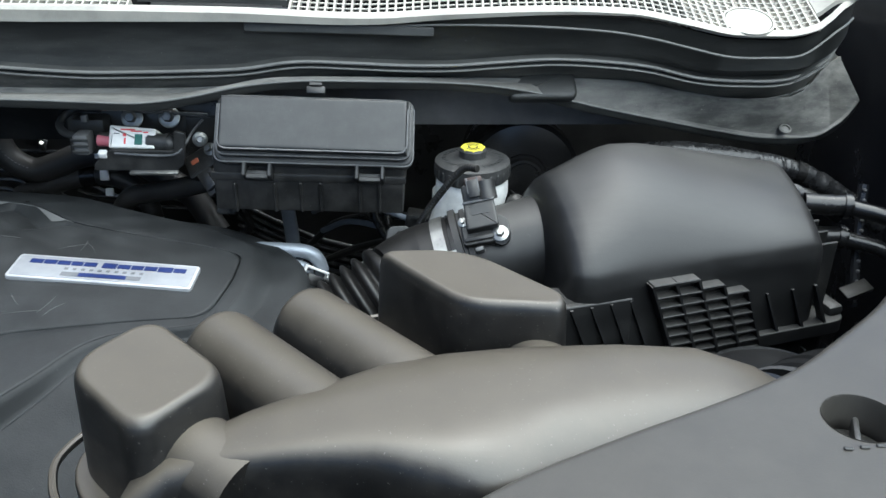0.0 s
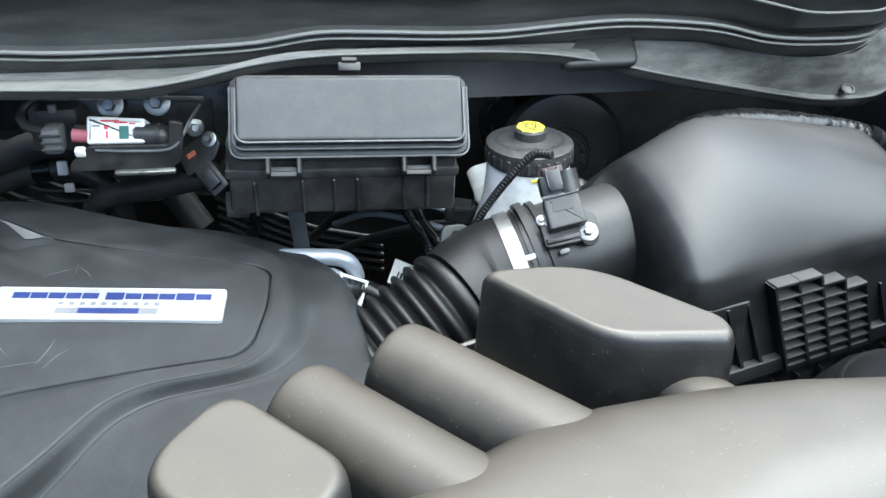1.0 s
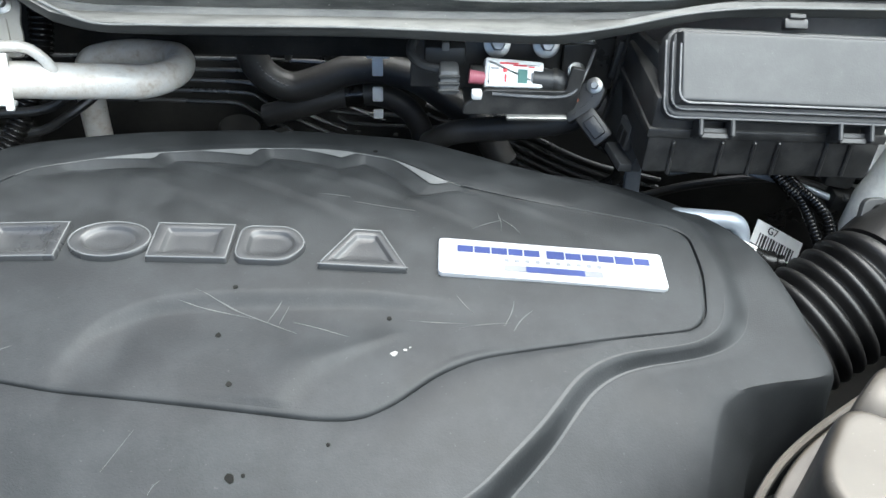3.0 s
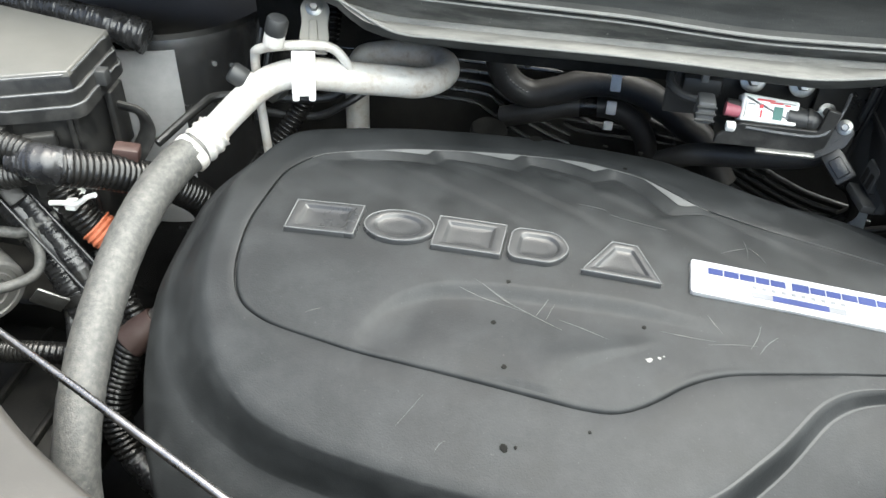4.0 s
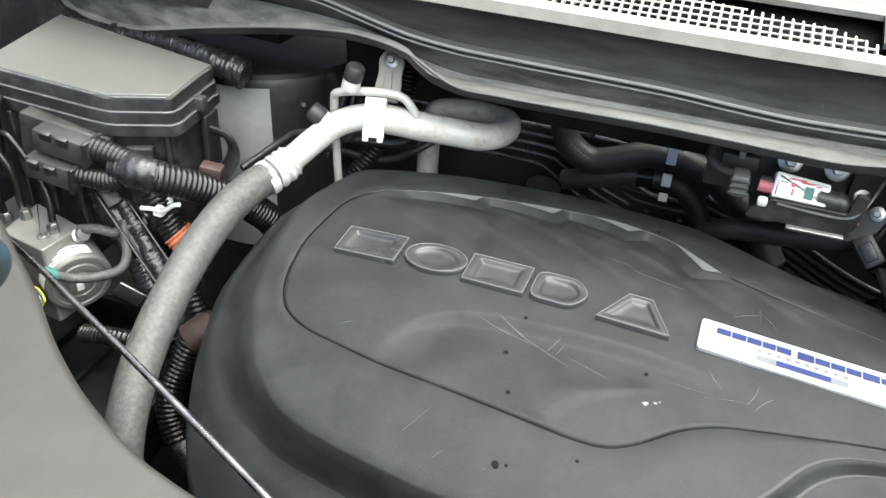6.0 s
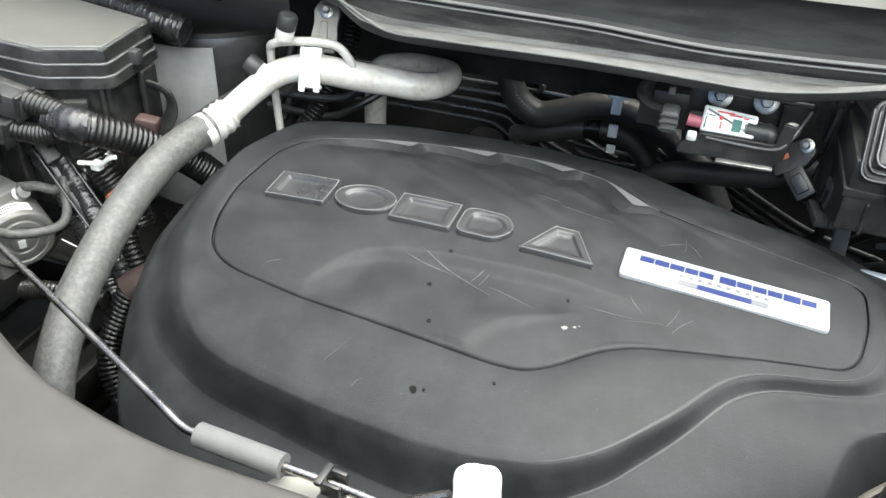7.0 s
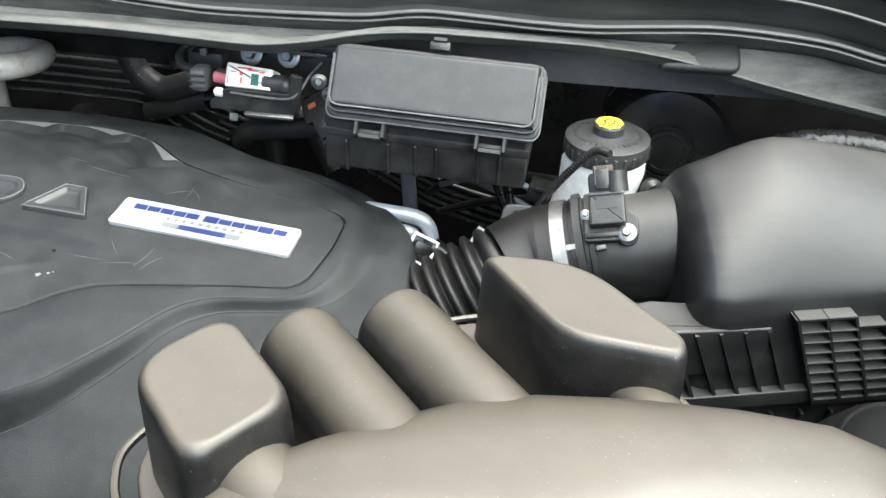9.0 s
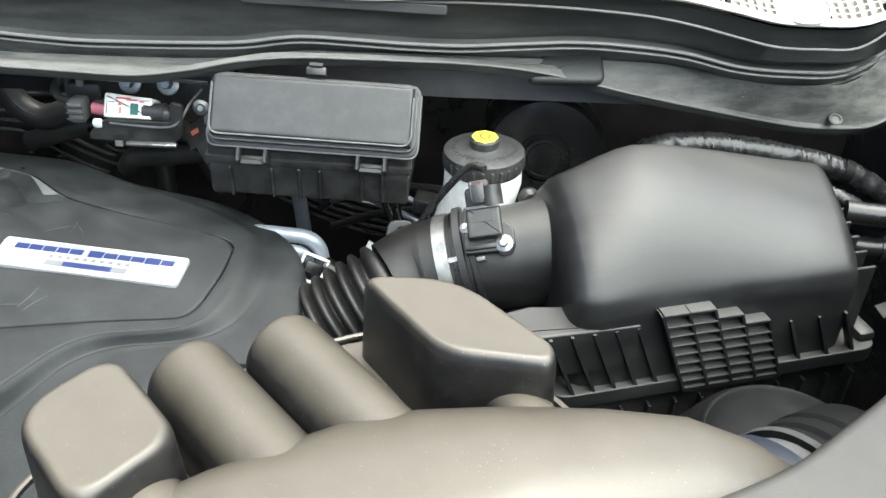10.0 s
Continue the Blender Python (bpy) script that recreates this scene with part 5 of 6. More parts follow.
part("shroud", block(0.08, 0.02, 0.05, pose(-0.80, 0.572, 1.125, 0, 8, 2), 0.003), BLACK, plug)
part("conduit", corrugated([(-0.768, 0.560, 1.139), (-0.745, 0.560, 1.135), (-0.730, 0.558, 1.132)], 0.0095), RUBBER, plug)
part("conduit", corrugated([(-0.780, 0.552, 1.116), (-0.757, 0.553, 1.116), (-0.737, 0.553, 1.121)], 0.0085), RUBBER, plug)
part("branch", tube([(-0.748, 0.556, 1.1265), (-0.735, 0.556, 1.1275), (-0.722, 0.556, 1.1285), (-0.711, 0.562, 1.1235)], lambda s: 0.0095 + 0.0045 * smooth01(s / 0.018), 18, 0.0008, 0.95, 0.12), TAPE, plug, "taped conduit branch")
part("conduit", corrugated([(-0.716, 0.556, 1.127), (-0.700, 0.573, 1.116), (-0.684, 0.594, 1.099), (-0.668, 0.620, 1.075), (-0.655, 0.64, 1.04), (-0.65, 0.64, 0.98)], 0.0135), RUBBER, plug)

# ---- radiator cover across the front ----
def shroud_z(x, y=0.3):
    return interp([(-0.9, 1.150), (-0.62, 1.146), (-0.45, 1.140), (-0.3, 1.140), (-0.05, 1.150), (0.10, 1.164), (0.3, 1.168)], x)


REAR = [(-0.98, 0.560), (-0.90, 0.530), (-0.82, 0.490), (-0.76, 0.452), (-0.715, 0.420), (-0.676, 0.392), (-0.630, 0.355), (-0.588, 0.328), (-0.535, 0.305), (-0.46, 0.291), (-0.39, 0.288), (-0.33, 0.283),
        (-0.28, 0.262), (-0.22, 0.235), (-0.15, 0.225), (-0.06, 0.235), (-0.005, 0.262), (0.03, 0.282), (0.075, 0.302), (0.12, 0.322), (0.165, 0.346), (0.20, 0.374), (0.235, 0.405), (0.265, 0.440), (0.29, 0.475), (0.34, 0.52), (0.42, 0.55)]
shroud = thing("radiator_cover", (-0.3, 0.25, 1.1), "grey plastic radiator top cover with filler and clip openings", "radiator cover")
HOLES = [(-0.748, 0.367, 0.058, 0.058), (0.181, 0.307, 0.0165, 0.0165)]


def in_hole(x, y, grow=1.0):
    return any(((x - a) / (rx * grow)) ** 2 + ((y - b) / (ry * grow)) ** 2 < 1 for a, b, rx, ry in HOLES)


bm = bmesh.new()
cache = {}
nx, ny = 280, 110
front_y = 0.09


def node(i, j):
    x = -0.98 + 1.40 * i / nx
    return x, front_y + (interp(REAR, x) - front_y) * j / ny


plan = [[node(i, j) for j in range(ny + 1)] for i in range(nx + 1)]
gone = set()
for i in range(nx):
    for j in range(ny):
        q = [plan[i][j], plan[i + 1][j], plan[i + 1][j + 1], plan[i][j + 1]]
        if in_hole(sum(p[0] for p in q) / 4, sum(p[1] for p in q) / 4):
            gone.add((i, j))


def sv(i, j, lay):
    if (i, j, lay) not in cache:
        x, y = plan[i][j]
        z = shroud_z(x) - (0.005 if lay else 0.0) - 0.0035 * max(0.0, 1 - (1 - j / ny) / 0.02) ** 2
        if any((i - p, j - q) in gone for p in (0, 1) for q in (0, 1)):
            hx, hy, rx, ry = min(HOLES, key=lambda h: (h[0] - x) ** 2 + (h[1] - y) ** 2)
            d = math.hypot((x - hx) / rx, (y - hy) / ry) or 1.0
            x, y = hx + (x - hx) / d, hy + (y - hy) / d
        cache[i, j, lay] = bm.verts.new((x, y, z))
    return cache[i, j, lay]


for i in range(nx):
    for j in range(ny):
        if (i, j) in gone:
            continue
        for lay in (0, 1):
            q = [sv(i, j, lay), sv(i + 1, j, lay), sv(i + 1, j + 1, lay), sv(i, j + 1, lay)]
            bm.faces.new(q if lay == 0 else q[::-1])
        if j == ny - 1:
            bm.faces.new((sv(i, j + 1, 0), sv(i + 1, j + 1, 0), sv(i + 1, j + 1, 1), sv(i, j + 1, 1)))
part("panel", bm, SHROUD, shroud, smooth=60)
for a, b, rx, ry in HOLES:
    z = shroud_z(a)
    ring = []
    deep = -0.045 if rx > 0.03 else -0.020
    for r, dz in ((1.012, 0.0001), (1.006, 0.0005), (0.998, 0.0), (0.990, -0.002), (0.97, deep * 0.6), (0.92, deep), (1.0, deep - 0.001)):
        ring.append([V(a + rx * r * math.cos(2 * math.pi * i / 48), b + ry * r * math.sin(2 * math.pi * i / 48), shroud_z(a + rx * r * math.cos(2 * math.pi * i / 48)) + dz) for i in range(48)])
    part("hole_wall", loft(ring, False, False), SHROUD, shroud, smooth=60)
part("turn_clip", join(lathe([(0.0150, 1.140), (0.0150, 1.148), (0.006, 1.152)], pose(0.181, 0.307, 0), 28), block(0.003, 0.022, 0.008, pose(0.181, 0.307, 1.155, 0, 0, -20), 0.0015)), BLACK, shroud, "black slotted clip in its hole")
for k in range(6):
    part("bar", block(0.0042, 0.0018, 0.0012, pose(0.1665 + 0.0072 * k, 0.2870 + 0.0008 * k, shroud_z(0.18) + 0.0004, 0, 0, -4), 0.0005, 1), BLACK, shroud)

washer = thing("washer_cap", (-0.758, 0.395, 1.08), "bright blue washer fluid cap in the cover's opening", "cap")
WM = axis((-0.772, 0.386, 1.117), (0.05, -0.15, 1))
part("lid", lathe([(0.035, -0.006), (0.036, 0), (0.035, 0.006), (0.030, 0.010), (0.014, 0.0125), (0.012, 0.0105), (0.001, 0.010)], WM, 40), BLUECAP, washer)
part("skirt", lathe([(0.030, -0.02), (0.0345, -0.012), (0.0345, -0.006)], WM, 40), BLUECAP, washer)
part("neck", lathe([(0.026, -0.08), (0.026, -0.014)], WM, 30), BLACK, washer)

# ---- prop rod ----
rod = thing("prop_rod", (-0.42, 0.31, 1.11), "thin steel bonnet prop rod with a grey foam grip", "prop rod")
part("rod", tube([(-0.79, 0.468, 1.120), (-0.72, 0.4345, 1.125), (-0.66, 0.4055, 1.125), (-0.60, 0.3765, 1.125), (-0.54, 0.347, 1.1245), (-0.492, 0.3235, 1.1235), (-0.4815, 0.3185, 1.1225), (-0.474, 0.3160, 1.1216), (-0.466, 0.3151, 1.1215), (-0.42, 0.3110, 1.1215),
                  (-0.392, 0.3083, 1.1222), (-0.372, 0.3055, 1.1232), (-0.364, 0.3050, 1.1250), (-0.355, 0.3055, 1.1310), (-0.340, 0.3065, 1.1400)], 0.0022, 12, 0.0025), ROD, rod)
grip = part("grip", tube([(-0.4670, 0.3152, 1.1215), (-0.4205, 0.3111, 1.1215)], 0.0061, 24), FOAM, rod, "grey foam sleeve")
rc = part("clip", block(0.011, 0.014, 0.007, pose(-0.3945, 0.304, 1.1165, 0, 0, -8), 0.002), BLACK, rod)
for dy in (-0.0042, 0.0042):
    part("clip_jaw", block(0.010, 0.0026, 0.009, pose(-0.3940, 0.3086 + dy, 1.1225, 0, 0, -6), 0.001), BLACK, rc)
part("clip_jaw", block(0.004, 0.013, 0.003, pose(-0.3990, 0.3090, 1.1265, 0, 0, -6), 0.001), BLACK, rc)
# rounded square moulded end
tm = at((-0.3285, 0.3070, 1.1475), (0.9, -0.1, 0.38), (0.1, -0.75, 0.66))
ring = []
for d, sc in ((-0.009, 0.55), (-0.008, 0.80), (-0.005, 0.96), (0.0, 1.0), (0.005, 0.96), (0.008, 0.80), (0.009, 0.55)):
    ring.append([tm @ V((0.0106 - 0.0010 * math.cos(4 * a + 0.3)) * sc * math.cos(a) * 0.94, (0.0106 - 0.0010 * math.cos(4 * a + 0.3)) * sc * math.sin(a), d * 0.9) for a in [2 * math.pi * i / 40 for i in range(40)]])
part("tip", loft(ring), WHITE, rod, "white rounded square plastic rod end", smooth=60)
solo("latch_plate", prism(rounded([(-0.436, 0.282), (-0.358, 0.276), (-0.3665, 0.303), (-0.377, 0.3165), (-0.398, 0.3205), (-0.428, 0.314)], 0.008, 5), 1.106, 1.1105, Matrix(), 0.0012), TAN, "pale metal latch plate under the rod clip", "bracket")

# ---- air conditioning line ----
ac = thing("ac_line", (-0.6, 0.68, 1.0), "pale aluminium air conditioning pipe with a grey rubber hose", "ac pipe")
part("pipe", tube([(-0.650, 0.626, 1.106), (-0.640, 0.638, 1.116), (-0.622, 0.655, 1.134), (-0.607, 0.668, 1.145), (-0.590, 0.678, 1.149), (-0.572, 0.686, 1.147), (-0.550, 0.697, 1.141), (-0.520, 0.712, 1.134), (-0.503, 0.722, 1.129),
                   (-0.490, 0.735, 1.127), (-0.485, 0.752, 1.1255), (-0.490, 0.771, 1.1245), (-0.506, 0.786, 1.120), (-0.530, 0.793, 1.118), (-0.552, 0.796, 1.114), (-0.567, 0.797, 1.107), (-0.572, 0.797, 1.085), (-0.573, 0.796, 1.04), (-0.573, 0.798, 0.95)],
                  lambda s: 0.0108 + 0.0014 * smooth01((s - 0.08) / 0.03) - 0.0014 * smooth01((s - 0.18) / 0.05), 24, 0.003), ALU, ac)
part("crimp", tube([(-0.6375, 0.6400, 1.1185), (-0.6450, 0.630, 1.1115), (-0.6525, 0.617, 1.1065)], lambda s: (0.0122 if s < 0.002 else 0.0142 + 0.0007 * math.sin(s * 2 * math.pi / 0.0075)) if s < 0.024 else 0.0150, 28, 0.0008), ALU, ac, "ribbed aluminium crimp sleeve", smooth=85)
part("hose", tube([(-0.648, 0.624, 1.109), (-0.6545, 0.610, 1.107), (-0.660, 0.585, 1.103), (-0.662, 0.560, 1.098), (-0.6625, 0.530, 1.090), (-0.661, 0.495, 1.077), (-0.657, 0.462, 1.065), (-0.651, 0.432, 1.052), (-0.645, 0.405, 1.032), (-0.641, 0.388, 1.005), (-0.640, 0.375, 0.96), (-0.64, 0.37, 0.90)], 0.0138, 28, 0.003, 1.0, 0.03), OLDRUB, ac, "weathered grey rubber hose")
BKM = at((-0.578, 0.7005, 1.1745), (0.97, 0.22, 0), (0.12, -0.80, 0.56))   # y runs up the plate
part("bracket", prism(rounded([(-0.010, -0.016), (0.010, -0.018), (0.0115, -0.004), (0.0105, 0.004), (0.0125, 0.016), (0.007, 0.026), (-0.004, 0.026), (-0.0095, 0.018), (-0.0085, 0.006), (-0.0105, -0.004)], 0.003), -0.0016, 0.0016, BKM, 0.0006), TAN, ac, "grey steel fixing plate")
part("plate_rib", prism(rounded([(-0.004, -0.014), (0.004, -0.014), (0.003, 0.008), (-0.003, 0.008)], 0.002), 0.001, 0.0036, BKM, 0.001), TAN, ac)
bolt(BKM @ V(0.001, 0.017, 0.001), BKM.to_3x3() @ V(0, 0, 1), 0.0065, STEEL, ac)
STM = at((-0.5785, 0.672, 1.1535), (0.95, 0.30, -0.05), (0.15, -0.86, 0.48))
part("strap", join(block(0.0175, 0.030, 0.004, STM, 0.0012), block(0.0175, 0.004, 0.022, STM @ pose(0, 0.0145, -0.010), 0.0012), block(0.0175, 0.004, 0.018, STM @ pose(0, -0.0145, -0.008), 0.0012)), WHITE, ac, "white plastic pipe strap")
for s in (-0.006, 0.006):
    part("strap_claw", block(0.005, 0.007, 0.006, STM @ pose(s, -0.0165, -0.001), 0.0012), WHITE, ac)
for p, q in (((-0.606, 0.668, 1.150), (-0.592, 0.668, 1.198)), ((-0.612, 0.664, 1.142), (-0.629, 0.661, 1.155))):
    a, b = Vector(p), Vector(q)
    d = (b - a).normalized()
    e = a + d * max(0.004, (b - a).length - 0.022)
    prt = part("service_port", lathe([(0.0075, 0), (0.0075, (b - e).length * 0.35), (0.006, (b - e).length * 0.5)], axis(e, d), 18), ALU, ac)
    part("cap", lathe([(0.0075, 0.0), (0.0079, 0.001), (0.0079, 0.010), (0.0066, 0.0122), (0.0002, 0.0128)], axis(e + d * (b - e).length * 0.4, d), 24), FUSE, prt, "dark ribbed port cap")
part("thin_pipe", tube([(-0.618, 0.690, 0.99), (-0.620, 0.690, 1.06), (-0.620, 0.685, 1.12), (-0.618, 0.680, 1.158), (-0.612, 0.675, 1.168), (-0.595, 0.676, 1.172), (-0.575, 0.682, 1.172), (-0.560, 0.688, 1.168), (-0.551, 0.691, 1.156), (-0.549, 0.693, 1.146)], 0.0036, 12), ALU, ac, "thin tarnished pipe")
part("union_nut", lathe([(0.010, 0), (0.010, 0.010), (0.008, 0.014), (0.008, 0.022)], axis((-0.612, 0.690, 1.126), (0.5, -0.3, 0.5)), 6), STEEL, ac)

# ---- ABS unit ----
absu = thing("abs_unit", (-0.79, 0.54, 0.98), "grey aluminium brake modulator block with a round motor", "abs unit")
CAST = surface("cast_aluminium", (0.30, 0.295, 0.28), 0.40, metal=0.5, dusty=0.40, dust=(0.16, 0.12, 0.09), spots=70, bump=0.5)
part("block", prism(rounded([(-0.851, 0.529), (-0.802, 0.519), (-0.797, 0.560), (-0.856, 0.577)], 0.003), 0.985, 1.058, Matrix(), 0.0015), CAST, absu)
part("valve_body", prism(rounded([(-0.90, 0.54), (-0.85, 0.53), (-0.856, 0.60), (-0.90, 0.60)], 0.004), 0.97, 1.045, Matrix(), 0.0015), BLACK, absu)
AM = axis((-0.7855, 0.5345, 1.020), (0.84, -0.52, -0.10))
mo = part("motor", lathe([(0.0275, -0.045), (0.0280, -0.004), (0.0272, -0.001), (0.0255, 0.0), (0.0225, 0.0), (0.0218, -0.0014), (0.0185, -0.0014), (0.0178, 0.0), (0.0135, 0.0), (0.0128, -0.0014), (0.0100, -0.0014), (0.0094, 0.0), (0.001, 0.0004)], AM, 48), CAST, absu, smooth=30)
part("label", lathe([(0.0281, -0.016), (0.0283, -0.0155), (0.0283, -0.0045), (0.0281, -0.004)], AM, 24, 60, 175), WHITE, mo, "white printed label")
for k in range(3):
    part("bar", lathe([(0.0284, -0.0135 + 0.003 * k), (0.0286, -0.013 + 0.003 * k), (0.0284, -0.0122 + 0.003 * k)], AM, 16, 75 + 8 * k, 150), BLACK, mo)
part("tag", block(0.006, 0.008, 0.0006, AM @ pose(-0.001, -0.003, 0.0008), 0.0002, 1), WHITE, mo)
bolt((-0.815, 0.536, 1.058), (0, 0, 1), 0.0050, STEEL, absu)
bolt((-0.806, 0.524, 1.050), (0.5, -0.8, 0), 0.0045, STEEL, absu)
part("port", lathe([(0.0075, 0), (0.0075, 0.006), (0.0055, 0.007), (0.0055, 0.012)], axis((-0.799, 0.556, 1.050), (0.8, -0.2, 0.55)), 16), STEEL, absu)
for run in (((-0.812, 0.545, 1.058), (-0.817, 0.553, 1.084), (-0.828, 0.558, 1.102), (-0.839, 0.560, 1.117), (-0.854, 0.562, 1.131), (-0.870, 0.564, 1.128), (-0.887, 0.566, 1.112), (-0.905, 0.568, 1.085)),
            ((-0.846, 0.553, 1.058), (-0.854, 0.558, 1.070), (-0.855, 0.560, 1.087), (-0.860, 0.561, 1.102), (-0.870, 0.563, 1.112), (-0.887, 0.572, 1.114), (-0.910, 0.58, 1.105)),
            ((-0.876, 0.560, 1.044), (-0.880, 0.560, 1.070), (-0.886, 0.562, 1.088), (-0.896, 0.566, 1.101), (-0.920, 0.575, 1.106))):
    part("pipe_nut", lathe([(0.0050, 0), (0.0050, 0.008), (0.0035, 0.010)], pose(run[0][0], run[0][1], run[0][2] - 0.001), 6), STEEL, absu)
    part("brake_pipe", tube(run, 0.0031, 12), RUBBER, absu)
part("hose_branch", tube([(-0.796, 0.556, 1.058), (-0.782, 0.560, 1.060), (-0.768, 0.566, 1.056), (-0.756, 0.572, 1.062), (-0.745, 0.580, 1.066)], 0.0042, 12), OLDRUB, absu)
part("lead", tube([(-0.786, 0.514, 1.041), (-0.774, 0.518, 1.039), (-0.760, 0.530, 1.037), (-0.750, 0.545, 1.038), (-0.751, 0.556, 1.046), (-0.757, 0.564, 1.056), (-0.762, 0.572, 1.066)], 0.0040, 12), OLDRUB, absu)
part("lead_tip", tube([(-0.796, 0.511, 1.046), (-0.785, 0.514, 1.040)], 0.0042, 14), GREENTIP, absu)
for k, mt in enumerate((YELLOW, WHITE, BLUE, GREENTIP, YELLOW)):
    part("wire", tube([(-0.830, 0.500 + 0.002 * k, 1.005), (-0.812, 0.503 + 0.002 * k, 1.018 + 0.0015 * k), (-0.802 + 0.001 * k, 0.506, 1.020), (-0.8015, 0.503, 1.012), (-0.812, 0.499, 1.000)], 0.0009, 8), mt, absu, "thin coloured wire")

# ---- harness and pipes low on the left ----
CDP = [(-0.672, 0.503, 0.995), (-0.676, 0.491, 0.975), (-0.673, 0.482, 0.957), (-0.663, 0.474, 0.940), (-0.638, 0.463, 0.925), (-0.613, 0.459, 0.915)]
cd = thing("corrugated_conduit", (-0.68, 0.50, 0.95), "black corrugated wiring conduit beside the engine cover", "conduit", "conduits")
part("conduit", corrugated([(-0.664, 0.514, 1.018)] + CDP[:4], 0.0115), RUBBER, cd)
part("tape", wrapped(CDP[3:], 0.0105), TAPE, cd, "shiny black tape")
part("sheath", wrapped([(-0.620, 0.548, 1.048), (-0.642, 0.532, 1.034), (-0.660, 0.517, 1.021)], 0.0085), HOSEM, cd, "braided cloth sheath")

solo("conduit_boot", tube([(-0.650, 0.525, 1.028), (-0.658, 0.519, 1.022), (-0.667, 0.511, 1.015)], lambda s: 0.0105 + 0.15 * min(s, 0.014), 18, 0.002), BROWN, "dusty brown rubber conduit boot", "boot")
solo("corrugated_conduit", corrugated([(-0.738, 0.582, 1.092), (-0.7325, 0.580, 1.082), (-0.7265, 0.580, 1.0735), (-0.7195, 0.580, 1.063), (-0.7075, 0.580, 1.052), (-0.695, 0.575, 1.03)], 0.0115), RUBBER, "black corrugated conduit with a cable tie", "conduit", "conduits")
solo("orange_sleeve", tube([(-0.7170, 0.580, 1.0610), (-0.7125, 0.580, 1.0565), (-0.7080, 0.580, 1.0524)], lambda s: 0.0129 + 0.0006 * math.sin(s * 1500), 20, 0.001), ORANGE, "orange tape sleeve on a wiring conduit", "sleeve")
solo("cable_tie", join(tube([(-0.7355, 0.5835, 1.082), (-0.7325, 0.584, 1.0775)], 0.0130, 20), block(0.008, 0.008, 0.007, pose(-0.723, 0.570, 1.086), 0.001), tube([(-0.738, 0.567, 1.087), (-0.728, 0.567, 1.0885), (-0.716, 0.566, 1.090), (-0.707, 0.566, 1.097), (-0.700, 0.566, 1.100)], 0.0020, 8)), WHITE, "white nylon cable tie", "cable tie", "cable ties")
solo("brown_connector", block(0.018, 0.013, 0.0115, pose(-0.688, 0.597, 1.117, 0, 10, 15), 0.002), BROWN, "small brown wiring connector", "connector")


def harness(pts, r, mat, label, bands=(), end=0.0):
    """A bundle of wires in crinkled wrap, tape bands at shares of its length; end is how far its tail narrows."""
    c = spline(pts, 0.004)
    total = sum((b - a).length for a, b in zip(c, c[1:]))
    h = thing("wiring_harness", tuple(min(c, key=lambda q: q.z)), label, "harness", "harnesses")
    part("wrap", tube(pts, lambda q: r * (1 - end * max(0.0, q / total - 0.7) / 0.3), 18, 0.0007, 1.0, 0.14), mat, h)
    for k in bands:
        i = min(len(c) - 3, int(k * len(c)))
        part("tape_band", tube([tuple(c[i]), tuple(c[i + 2])], r * 1.10, 20, 0.002), RUBBER, h, "black tape band")


harness([(-0.83, 0.60, 1.11), (-0.80, 0.590, 1.085), (-0.770, 0.580, 1.055), (-0.740, 0.565, 1.015), (-0.715, 0.55, 0.97)], 0.013, TAPE, "tape-wrapped black wiring harness", (0.45, 0.75))
harness([(-0.775, 0.585, 1.085), (-0.75, 0.575, 1.055), (-0.72, 0.560, 1.02), (-0.69, 0.545, 0.97)], 0.009, TAPE, "tape-wrapped black wiring harness", (0.5,))
rail = thing("bracket_rail", (-0.76, 0.57, 1.0), "black pressed steel bracket with folded edges", "bracket")
RLM = at((-0.755, 0.572, 1.062), (0.70, -0.22, -0.68), (0.35, -0.62, 0.70))
part("web", block(0.13, 0.018, 0.003, RLM, 0.001), SHEET, rail)
for s in (-1, 1):
    part("fold", block(0.13, 0.0025, 0.008, RLM @ pose(0, s * 0.009, 0.003), 0.0008, 1), SHEET, rail)
part("block_clip", block(0.020, 0.014, 0.010, RLM @ pose(-0.03, 0, 0.006), 0.002), BLACK, rail)
solo("corrugated_conduit", corrugated([(-0.76, 0.50, 1.0), (-0.72, 0.495, 1.012), (-0.68, 0.50, 1.01)], 0.008), RUBBER, "black corrugated wiring conduit low in the bay", "conduit", "conduits")
solo("metal_tab", block(0.024, 0.002, 0.022, pose(-0.747, 0.545, 1.012, 20, 35, 20), 0.0008), STEEL, "bare metal bracket tab", "bracket")
for p0, p1, p2, r in (((-0.760, 0.600, 1.040), (-0.742, 0.560, 1.000), (-0.728, 0.520, 0.950), 0.0045), ((-0.735, 0.600, 1.030), (-0.716, 0.565, 0.992), (-0.700, 0.530, 0.945), 0.0055)):
    harness([p0, p1, p2], r, TAPE, "thin tape-wrapped black harness branch", (0.5,))
solo("corrugated_conduit", corrugated([(-0.700, 0.560, 1.045), (-0.684, 0.545, 1.030), (-0.670, 0.535, 1.005), (-0.660, 0.53, 0.97)], 0.0075), RUBBER, "black corrugated wiring conduit low in the bay", "conduit", "conduits")
tray = thing("battery_tray", (-0.83, 0.52, 0.875), "black plastic tray low in the bay", "tray")
part("floor", block(0.24, 0.2, 0.03, pose(-0.83, 0.52, 0.89), 0.008), NEARBLACK, tray)
